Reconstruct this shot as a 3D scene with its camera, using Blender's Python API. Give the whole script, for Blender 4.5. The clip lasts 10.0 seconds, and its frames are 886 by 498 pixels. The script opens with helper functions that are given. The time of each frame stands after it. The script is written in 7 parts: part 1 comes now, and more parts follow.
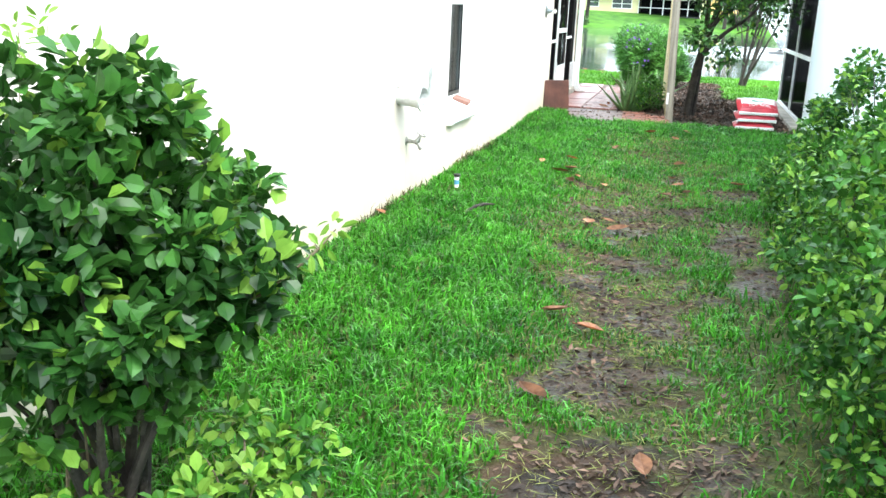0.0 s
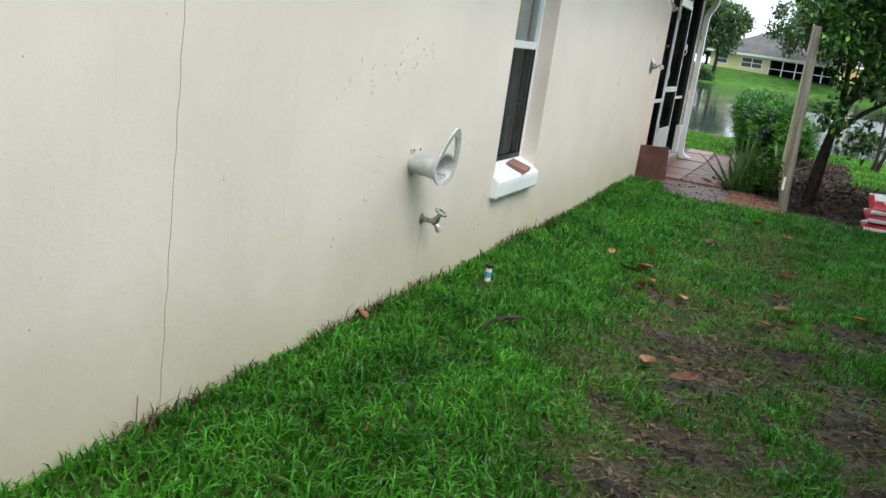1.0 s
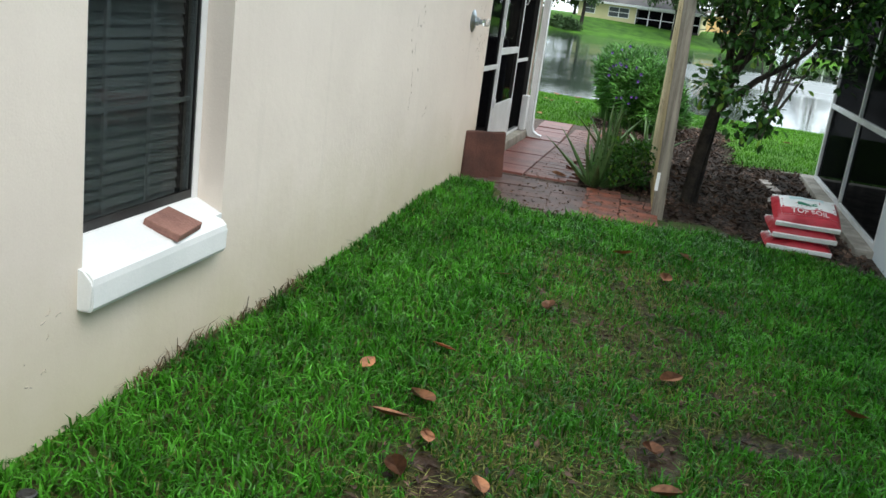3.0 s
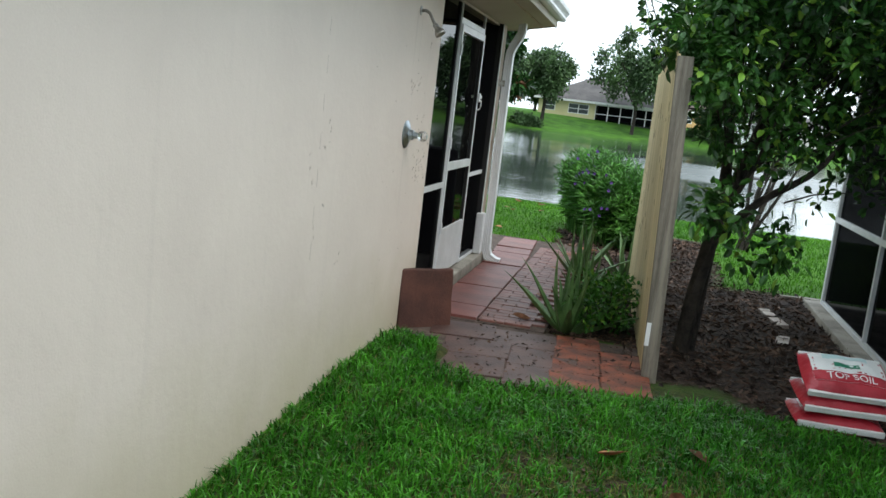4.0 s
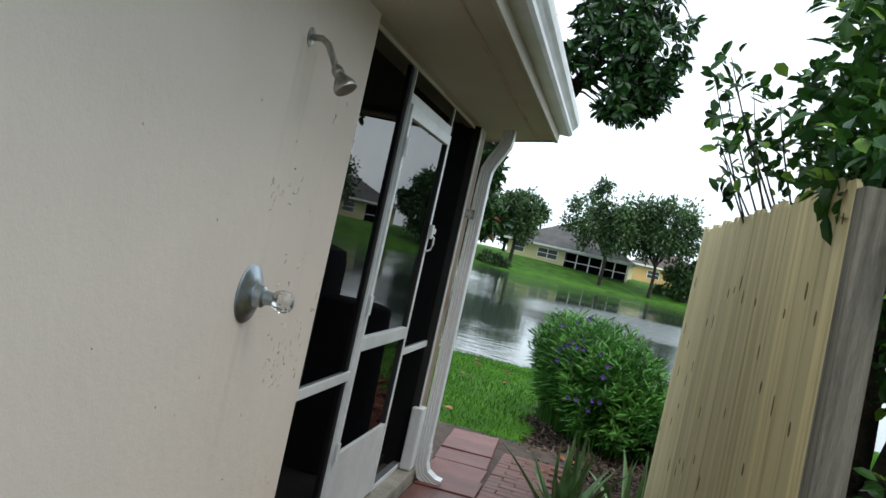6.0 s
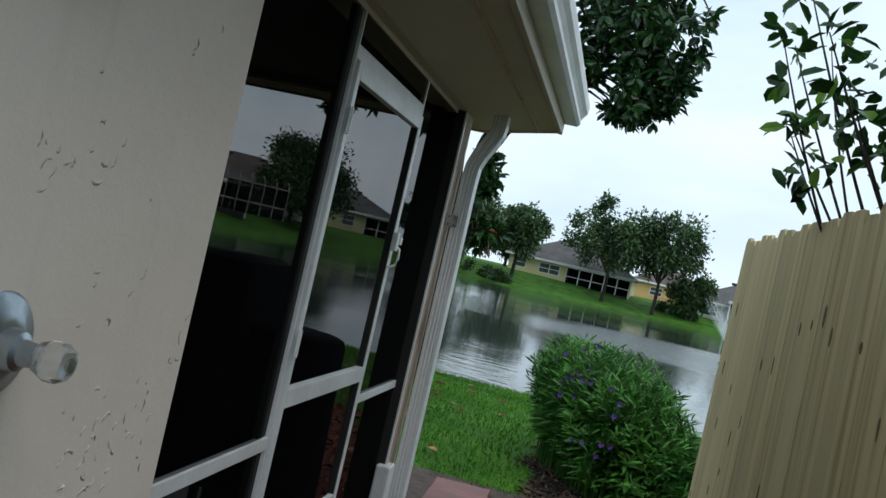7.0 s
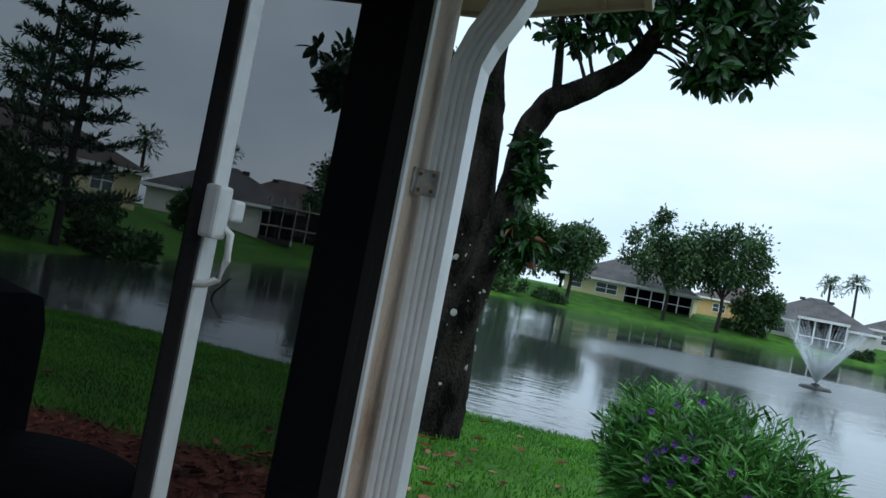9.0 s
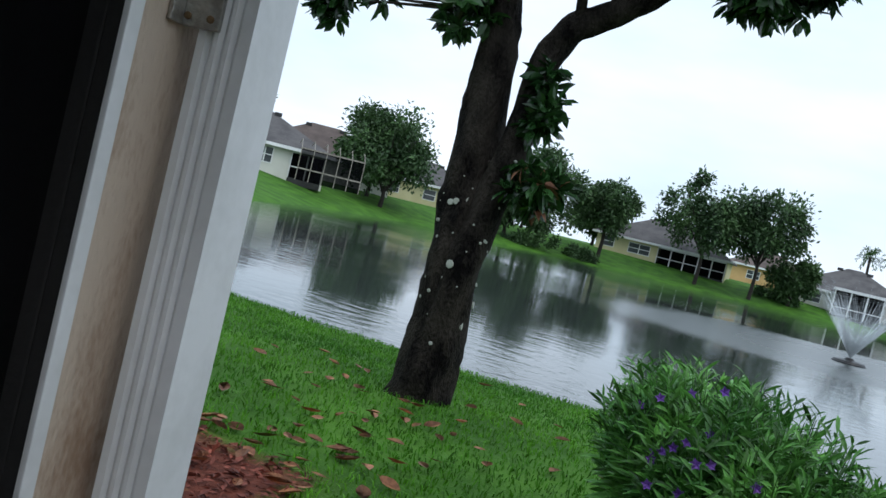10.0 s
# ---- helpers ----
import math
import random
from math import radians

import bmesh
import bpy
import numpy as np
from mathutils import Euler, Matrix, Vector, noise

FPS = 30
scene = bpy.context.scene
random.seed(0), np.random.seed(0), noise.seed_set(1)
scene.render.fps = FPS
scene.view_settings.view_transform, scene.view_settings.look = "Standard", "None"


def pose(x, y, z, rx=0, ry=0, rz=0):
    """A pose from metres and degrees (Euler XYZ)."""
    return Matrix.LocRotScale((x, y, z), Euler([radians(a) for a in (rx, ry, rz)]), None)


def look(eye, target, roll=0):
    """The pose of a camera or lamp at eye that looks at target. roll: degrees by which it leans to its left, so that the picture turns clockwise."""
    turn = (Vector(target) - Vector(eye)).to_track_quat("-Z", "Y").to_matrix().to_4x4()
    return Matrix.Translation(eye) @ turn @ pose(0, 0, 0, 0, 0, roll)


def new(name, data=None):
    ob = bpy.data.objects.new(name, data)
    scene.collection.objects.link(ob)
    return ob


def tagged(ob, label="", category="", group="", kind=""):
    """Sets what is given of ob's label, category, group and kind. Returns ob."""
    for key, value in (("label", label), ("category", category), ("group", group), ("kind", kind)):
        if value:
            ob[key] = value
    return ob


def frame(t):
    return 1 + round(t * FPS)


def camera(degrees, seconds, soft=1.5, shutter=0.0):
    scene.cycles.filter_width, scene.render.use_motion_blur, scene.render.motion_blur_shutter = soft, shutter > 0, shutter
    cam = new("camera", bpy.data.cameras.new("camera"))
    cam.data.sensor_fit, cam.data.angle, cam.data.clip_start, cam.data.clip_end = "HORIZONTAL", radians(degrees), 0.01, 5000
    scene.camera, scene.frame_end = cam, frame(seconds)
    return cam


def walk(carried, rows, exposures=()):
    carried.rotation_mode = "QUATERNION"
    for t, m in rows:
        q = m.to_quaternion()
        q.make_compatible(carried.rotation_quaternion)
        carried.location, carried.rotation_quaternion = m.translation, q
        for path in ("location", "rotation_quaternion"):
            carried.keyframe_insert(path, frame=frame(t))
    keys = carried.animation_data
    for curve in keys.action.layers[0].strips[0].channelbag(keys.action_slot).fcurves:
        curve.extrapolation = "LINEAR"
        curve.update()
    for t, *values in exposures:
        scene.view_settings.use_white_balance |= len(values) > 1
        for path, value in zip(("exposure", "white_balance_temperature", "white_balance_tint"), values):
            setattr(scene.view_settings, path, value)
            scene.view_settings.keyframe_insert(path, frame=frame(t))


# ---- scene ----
cam = camera(52.0, 10.0)
PATH = [
    (0, (1.943, -0.296, 1.274), (1.46, 1.574, 0.754), 2.5),
    (0.5, (1.965, 0.499, 1.326), (1.341, 2.325, 0.8), 7.2),
    (1, (1.915, 1.435, 1.349), (1.218, 3.249, 0.878), 8.2),
    (1.5, (1.838, 2.29, 1.359), (1.137, 4.116, 0.942), 8.0),
    (2, (1.813, 3.137, 1.361), (1.234, 4.99, 0.884), 5.6),
    (2.5, (1.715, 3.95, 1.352), (1.063, 5.77, 0.841), 8.3),
    (3, (1.733, 4.741, 1.404), (1.297, 6.619, 0.873), 7.6),
    (3.2, (1.664, 5.05, 1.438), (1.182, 6.921, 0.919), 9.4),
    (4.3, (1.459, 7.029, 1.492), (1.075, 8.977, 1.251), 6.1),
    (4.5, (1.401, 7.342, 1.444), (1.033, 9.297, 1.238), 9.8),
    (5, (1.315, 8.09, 1.468), (1.01, 10.061, 1.319), 5.6),
    (5.5, (1.199, 8.842, 1.493), (0.822, 10.801, 1.348), 7.8),
    (5.7, (1.113, 9.183, 1.523), (0.776, 11.154, 1.473), 11.3),
    (6.8, (0.944, 10.686, 1.546), (0.529, 12.642, 1.534), 14.0),
    (7, (0.93, 10.896, 1.553), (0.546, 12.859, 1.557), 13.0),
    (7.5, (0.871, 11.543, 1.526), (0.351, 13.474, 1.516), 9.4),
    (8, (0.735, 12.162, 1.56), (0.218, 14.092, 1.635), 13.5),
    (8.5, (0.724, 12.794, 1.536), (0.263, 14.736, 1.648), 6.6),
    (9, (0.654, 13.459, 1.534), (0.146, 15.393, 1.565), 11.0),
    (9.5, (0.737, 14.028, 1.508), (0.269, 15.971, 1.449), 9.7),
    (10, (0.7, 14.558, 1.539), (0.145, 16.477, 1.451), 13.8),
]
# exposure: the camera starts bright and settles as the pale wall fills its view
walk(cam, [(t, look(eye, target, roll)) for t, eye, target, roll in PATH],
     [(0.0, 2.95, 6500, 10), (0.3, 2.3, 6500, 10), (0.6, 1.62, 6550, 10), (0.9, 1.45, 6650, 11), (1.3, 1.06, 6700, 12), (1.6, 0.93, 6700, 12), (2.1, 1.06, 6700, 12), (2.6, 1.14, 6700, 12), (3.0, 1.32, 6700, 12), (3.2, 1.34, 6700, 12), (4.4, 0.95, 6600, 12),
      (5.5, 0.92, 6600, 12), (6.8, 0.16, 6380, 11), (7.5, 0.0, 6080, 10), (8.0, 0.12, 5980, 11), (8.5, 0.06, 5880, 10), (9.0, 0.08, 5880, 10), (10.0, 0.18, 6150, 15)])

# ---- world and sun: a bright overcast sky ----
world = bpy.data.worlds.new("overcast")
scene.world = world
world.use_nodes = True
wn, wl = world.node_tree.nodes, world.node_tree.links
wn.clear()
w_out = wn.new("ShaderNodeOutputWorld")
w_bg = wn.new("ShaderNodeBackground")
w_sky = wn.new("ShaderNodeTexSky")
w_sky.sky_type = "NISHITA"
w_sky.sun_disc = False
w_sky.sun_elevation = radians(58)
w_sky.sun_rotation = radians(120)
w_sky.dust_density = 4.0
w_sky.air_density = 1.0
w_co = wn.new("ShaderNodeTexCoord")
w_map = wn.new("ShaderNodeMapping")
w_map.inputs["Scale"].default_value = (1.2, 1.2, 4.0)
w_noise = wn.new("ShaderNodeTexNoise")
w_noise.inputs["Scale"].default_value = 2.2
w_noise.inputs["Detail"].default_value = 5.0
w_ramp = wn.new("ShaderNodeValToRGB")
w_ramp.color_ramp.elements[0].position, w_ramp.color_ramp.elements[1].position = 0.3, 0.75
w_ramp.color_ramp.elements[0].color = (7.5, 9.3, 10.4, 1)
w_ramp.color_ramp.elements[1].color = (10.9, 12.1, 12.7, 1)
w_mix = wn.new("ShaderNodeMixRGB")
w_mix.inputs[0].default_value = 0.88
wl.new(w_co.outputs["Generated"], w_map.inputs["Vector"])
wl.new(w_map.outputs["Vector"], w_noise.inputs["Vector"])
wl.new(w_noise.outputs["Fac"], w_ramp.inputs["Fac"])
wl.new(w_sky.outputs["Color"], w_mix.inputs[1])
wl.new(w_ramp.outputs["Color"], w_mix.inputs[2])
wl.new(w_mix.outputs["Color"], w_bg.inputs["Color"])
w_bg.inputs["Strength"].default_value = 0.1
wl.new(w_bg.outputs["Background"], w_out.inputs["Surface"])
sun = new("sun", bpy.data.lights.new("sun", "SUN"))
sun.data.energy, sun.data.angle, sun.data.color = 0.6, radians(25), (1.0, 0.97, 0.92)
sun.matrix_world = look((20, -10, 40), (0, 8, 0))

# ---- materials ----
rng = np.random.default_rng(7)


def material(name, c1, c2, scale=6.0, rough=0.7, bump=0.2, fine=60.0, metallic=0.0, island=0.0, random_object=0.0,
             spec=0.5, stretch=(1, 1, 1), bump_distance=0.01, trans=0.0, contrast=(0.35, 0.65)):
    """Two colours mixed by coarse and fine noise, with relief; island / random_object vary the value piece by piece."""
    m = bpy.data.materials.new(name)
    m.use_nodes = True
    n, l = m.node_tree.nodes, m.node_tree.links
    b = n["Principled BSDF"]
    co = n.new("ShaderNodeTexCoord")
    mp = n.new("ShaderNodeMapping")
    mp.inputs["Scale"].default_value = stretch
    l.new(co.outputs["Object"], mp.inputs["Vector"])
    big = n.new("ShaderNodeTexNoise")
    big.inputs["Scale"].default_value, big.inputs["Detail"].default_value = scale, 4.0
    small = n.new("ShaderNodeTexNoise")
    small.inputs["Scale"].default_value, small.inputs["Detail"].default_value = fine, 3.0
    for t in (big, small):
        l.new(mp.outputs["Vector"], t.inputs["Vector"])
    add = n.new("ShaderNodeMath")
    add.operation = "MULTIPLY_ADD"
    add.inputs[1].default_value, add.inputs[2].default_value = 0.35, -0.17
    l.new(small.outputs["Fac"], add.inputs[0])
    s = n.new("ShaderNodeMath")
    s.operation = "ADD"
    l.new(big.outputs["Fac"], s.inputs[0])
    l.new(add.outputs[0], s.inputs[1])
    r = n.new("ShaderNodeValToRGB")
    r.color_ramp.elements[0].position, r.color_ramp.elements[1].position = contrast
    r.color_ramp.elements[0].color, r.color_ramp.elements[1].color = (*c1, 1), (*c2, 1)
    l.new(s.outputs[0], r.inputs["Fac"])
    out = r.outputs["Color"]
    if island or random_object:
        hsv = n.new("ShaderNodeHueSaturation")
        rnd = n.new("ShaderNodeMapRange")
        k = island or random_object
        rnd.inputs["To Min"].default_value, rnd.inputs["To Max"].default_value = 1 - k, 1 + k
        if island:
            l.new(n.new("ShaderNodeNewGeometry").outputs["Random Per Island"], rnd.inputs["Value"])
        else:
            l.new(n.new("ShaderNodeObjectInfo").outputs["Random"], rnd.inputs["Value"])
        l.new(rnd.outputs["Result"], hsv.inputs["Value"])
        l.new(out, hsv.inputs["Color"])
        out = hsv.outputs["Color"]
    l.new(out, b.inputs["Base Color"])
    b.inputs["Roughness"].default_value = rough
    b.inputs["Metallic"].default_value = metallic
    b.inputs["Specular IOR Level"].default_value = spec
    if bump:
        bp = n.new("ShaderNodeBump")
        bp.inputs["Strength"].default_value, bp.inputs["Distance"].default_value = bump, bump_distance
        l.new(small.outputs["Fac"], bp.inputs["Height"])
        l.new(bp.outputs["Normal"], b.inputs["Normal"])
    if trans:
        tr = n.new("ShaderNodeBsdfTranslucent")
        l.new(out, tr.inputs["Color"])
        mx = n.new("ShaderNodeMixShader")
        mx.inputs[0].default_value = trans
        l.new(b.outputs[0], mx.inputs[1])
        l.new(tr.outputs[0], mx.inputs[2])
        l.new(mx.outputs[0], n["Material Output"].inputs["Surface"])
    return m


def stucco():
    """Painted stucco: cream paint, fine grain, a few rain streaks and a band of algae where the ground splashes."""
    m = material("stucco_cream", (0.705, 0.620, 0.545), (0.770, 0.682, 0.600), 1.3, 0.85, 0.25, 130.0, bump_distance=0.003)
    n, l = m.node_tree.nodes, m.node_tree.links
    b = n["Principled BSDF"]
    paint = b.inputs["Base Color"].links[0].from_socket
    co = n.new("ShaderNodeTexCoord")
    sep = n.new("ShaderNodeSeparateXYZ")
    l.new(co.outputs["Object"], sep.inputs[0])
    nz = n.new("ShaderNodeTexNoise")
    nz.inputs["Scale"].default_value, nz.inputs["Detail"].default_value = 3.0, 5.0
    l.new(co.outputs["Object"], nz.inputs["Vector"])
    hi = n.new("ShaderNodeMath")
    hi.operation = "MULTIPLY_ADD"
    hi.inputs[1].default_value, hi.inputs[2].default_value = 0.55, -0.20
    l.new(nz.outputs["Fac"], hi.inputs[0])
    rel = n.new("ShaderNodeMath")
    rel.operation = "SUBTRACT"
    l.new(sep.outputs["Z"], rel.inputs[0])
    l.new(hi.outputs[0], rel.inputs[1])
    fade = n.new("ShaderNodeMapRange")
    fade.inputs["From Min"].default_value, fade.inputs["From Max"].default_value = -0.22, 0.45
    fade.inputs["To Min"].default_value, fade.inputs["To Max"].default_value = 0.55, 0.0
    l.new(rel.outputs[0], fade.inputs["Value"])
    algae = n.new("ShaderNodeMixRGB")
    algae.inputs[2].default_value = (0.47, 0.42, 0.23, 1)
    l.new(fade.outputs["Result"], algae.inputs[0])
    l.new(paint, algae.inputs[1])
    st = n.new("ShaderNodeTexNoise")
    st.inputs["Scale"].default_value, st.inputs["Detail"].default_value = 1.0, 4.0
    mp = n.new("ShaderNodeMapping")
    mp.inputs["Scale"].default_value = (9, 9, 0.5)
    l.new(co.outputs["Object"], mp.inputs["Vector"])
    l.new(mp.outputs["Vector"], st.inputs["Vector"])
    sr = n.new("ShaderNodeMapRange")
    sr.inputs["From Min"].default_value, sr.inputs["From Max"].default_value = 0.60, 0.78
    sr.inputs["To Min"].default_value, sr.inputs["To Max"].default_value = 0.0, 0.10
    l.new(st.outputs["Fac"], sr.inputs["Value"])
    streak = n.new("ShaderNodeMixRGB")
    streak.inputs[2].default_value = (0.36, 0.33, 0.28, 1)
    l.new(sr.outputs["Result"], streak.inputs[0])
    l.new(algae.outputs["Color"], streak.inputs[1])
    last = streak.outputs["Color"]
    # rust-brown drip stains under the tap and under the shower head: y, half width, top, bottom, strength
    for y0, half, top, low, amount in ((6.025, 0.020, 0.27, -0.10, 0.42), (12.19, 0.030, 2.02, 1.60, 0.16), (12.31, 0.018, 2.0, 1.55, 0.12), (12.19, 0.035, 1.18, 0.55, 0.14)):
        off = n.new("ShaderNodeMath")
        off.operation = "SUBTRACT"
        l.new(sep.outputs["Y"], off.inputs[0])
        off.inputs[1].default_value = y0
        size = n.new("ShaderNodeMath")
        size.operation = "ABSOLUTE"
        l.new(off.outputs[0], size.inputs[0])
        across = n.new("ShaderNodeMapRange")
        across.interpolation_type = "SMOOTHSTEP"
        across.inputs["From Min"].default_value, across.inputs["From Max"].default_value = 0.0, half
        across.inputs["To Min"].default_value, across.inputs["To Max"].default_value = amount, 0.0
        l.new(size.outputs[0], across.inputs["Value"])
        down = n.new("ShaderNodeMapRange")
        down.inputs["From Min"].default_value, down.inputs["From Max"].default_value = low, top
        down.inputs["To Min"].default_value, down.inputs["To Max"].default_value = 0.0, 1.0
        l.new(sep.outputs["Z"], down.inputs["Value"])
        stop = n.new("ShaderNodeMath")
        stop.operation = "LESS_THAN"
        l.new(sep.outputs["Z"], stop.inputs[0])
        stop.inputs[1].default_value = top
        m1, m2 = n.new("ShaderNodeMath"), n.new("ShaderNodeMath")
        m1.operation = m2.operation = "MULTIPLY"
        l.new(across.outputs["Result"], m1.inputs[0])
        l.new(down.outputs["Result"], m1.inputs[1])
        l.new(m1.outputs[0], m2.inputs[0])
        l.new(stop.outputs[0], m2.inputs[1])
        drip = n.new("ShaderNodeMixRGB")
        drip.inputs[2].default_value = (0.26, 0.22, 0.17, 1)
        l.new(m2.outputs[0], drip.inputs[0])
        l.new(last, drip.inputs[1])
        last = drip.outputs["Color"]
    l.new(last, b.inputs["Base Color"])
    lump = n.new("ShaderNodeTexNoise")
    lump.inputs["Scale"].default_value, lump.inputs["Detail"].default_value = 22.0, 2.0
    l.new(co.outputs["Object"], lump.inputs["Vector"])
    coarse = n.new("ShaderNodeBump")
    coarse.inputs["Strength"].default_value, coarse.inputs["Distance"].default_value = 0.22, 0.008
    l.new(lump.outputs["Fac"], coarse.inputs["Height"])
    fine_bump = b.inputs["Normal"].links[0].from_node
    l.new(coarse.outputs["Normal"], fine_bump.inputs["Normal"])
    return m


def screen_cloth(name, openness=0.40):
    """Woven insect screen: mostly open, the threads dark."""
    m = bpy.data.materials.new(name)
    m.use_nodes = True
    n, l = m.node_tree.nodes, m.node_tree.links
    b = n["Principled BSDF"]
    b.inputs["Base Color"].default_value = (0.004, 0.004, 0.005, 1)
    b.inputs["Roughness"].default_value = 0.9
    b.inputs["Specular IOR Level"].default_value = 0.0
    tr = n.new("ShaderNodeBsdfTransparent")
    co = n.new("ShaderNodeTexCoord")
    nz = n.new("ShaderNodeTexNoise")
    nz.inputs["Scale"].default_value = 3.0
    l.new(co.outputs["Object"], nz.inputs["Vector"])
    mr = n.new("ShaderNodeMapRange")
    mr.inputs["To Min"].default_value, mr.inputs["To Max"].default_value = 1 - openness - 0.04, 1 - openness + 0.04
    l.new(nz.outputs["Fac"], mr.inputs["Value"])
    mx = n.new("ShaderNodeMixShader")
    l.new(mr.outputs["Result"], mx.inputs[0])
    l.new(tr.outputs[0], mx.inputs[1])
    l.new(b.outputs[0], mx.inputs[2])
    l.new(mx.outputs[0], n["Material Output"].inputs["Surface"])
    return m


def glass_pane(name):
    m = bpy.data.materials.new(name)
    m.use_nodes = True
    n, l = m.node_tree.nodes, m.node_tree.links
    gl = n.new("ShaderNodeBsdfGlossy")
    gl.inputs["Roughness"].default_value = 0.02
    tr = n.new("ShaderNodeBsdfTransparent")
    tr.inputs["Color"].default_value = (0.75, 0.8, 0.8, 1)
    fr = n.new("ShaderNodeLayerWeight")
    fr.inputs["Blend"].default_value = 0.5
    pw = n.new("ShaderNodeMath")
    pw.operation = "POWER"
    pw.inputs[1].default_value = 4.0
    l.new(fr.outputs["Facing"], pw.inputs[0])
    rf = n.new("ShaderNodeMath")
    rf.operation = "MULTIPLY_ADD"
    rf.inputs[1].default_value, rf.inputs[2].default_value = 0.85, 0.04
    l.new(pw.outputs[0], rf.inputs[0])
    mx = n.new("ShaderNodeMixShader")
    l.new(rf.outputs[0], mx.inputs[0])
    l.new(tr.outputs[0], mx.inputs[1])
    l.new(gl.outputs[0], mx.inputs[2])
    l.new(mx.outputs[0], n["Material Output"].inputs["Surface"])
    return m


def water():
    """Dark pond water: mirror at a low angle, ruffled by two sizes of ripple in patches."""
    m = bpy.data.materials.new("pond_water")
    m.use_nodes = True
    n, l = m.node_tree.nodes, m.node_tree.links
    b = n["Principled BSDF"]
    b.inputs["Base Color"].default_value = (0.040, 0.050, 0.046, 1)
    b.inputs["Roughness"].default_value = 0.06
    b.inputs["IOR"].default_value = 1.42
    co = n.new("ShaderNodeTexCoord")
    mp = n.new("ShaderNodeMapping")
    mp.inputs["Scale"].default_value = (1.0, 2.2, 1.0)
    l.new(co.outputs["Object"], mp.inputs["Vector"])
    a = n.new("ShaderNodeTexNoise")
    a.inputs["Scale"].default_value, a.inputs["Detail"].default_value = 1.6, 4.0
    l.new(mp.outputs["Vector"], a.inputs["Vector"])
    patch = n.new("ShaderNodeTexNoise")
    patch.inputs["Scale"].default_value, patch.inputs["Detail"].default_value = 0.07, 3.0
    l.new(co.outputs["Object"], patch.inputs["Vector"])
    pr = n.new("ShaderNodeMapRange")
    pr.inputs["From Min"].default_value, pr.inputs["From Max"].default_value = 0.42, 0.62
    pr.inputs["To Min"].default_value, pr.inputs["To Max"].default_value = 0.02, 0.12
    l.new(patch.outputs["Fac"], pr.inputs["Value"])
    far = n.new("ShaderNodeVectorMath")
    far.operation = "DISTANCE"
    far.inputs[1].default_value = (6.4, 51.5, -0.5)
    l.new(co.outputs["Object"], far.inputs[0])
    ring = n.new("ShaderNodeValToRGB")
    ring.color_ramp.elements[0].position, ring.color_ramp.elements[1].position = 0.0, 0.62
    ring.color_ramp.elements[0].color, ring.color_ramp.elements[1].color = (0.30, 0.30, 0.30, 1), (0.05, 0.05, 0.05, 1)
    e = ring.color_ramp.elements.new(0.50)
    e.color = (0.26, 0.26, 0.26, 1)
    scaled = n.new("ShaderNodeMath")
    scaled.operation = "MULTIPLY"
    scaled.inputs[1].default_value = 1 / 22.0
    wob = n.new("ShaderNodeMath")
    wob.operation = "MULTIPLY_ADD"
    wob.inputs[1].default_value = 6.0
    l.new(patch.outputs["Fac"], wob.inputs[0])
    l.new(far.outputs["Value"], wob.inputs[2])
    l.new(wob.outputs[0], scaled.inputs[0])
    l.new(scaled.outputs[0], ring.inputs["Fac"])
    l.new(ring.outputs["Color"], b.inputs["Roughness"])
    bp = n.new("ShaderNodeBump")
    bp.inputs["Distance"].default_value = 0.12
    l.new(pr.outputs["Result"], bp.inputs["Strength"])
    l.new(a.outputs["Fac"], bp.inputs["Height"])
    l.new(bp.outputs["Normal"], b.inputs["Normal"])
    return m


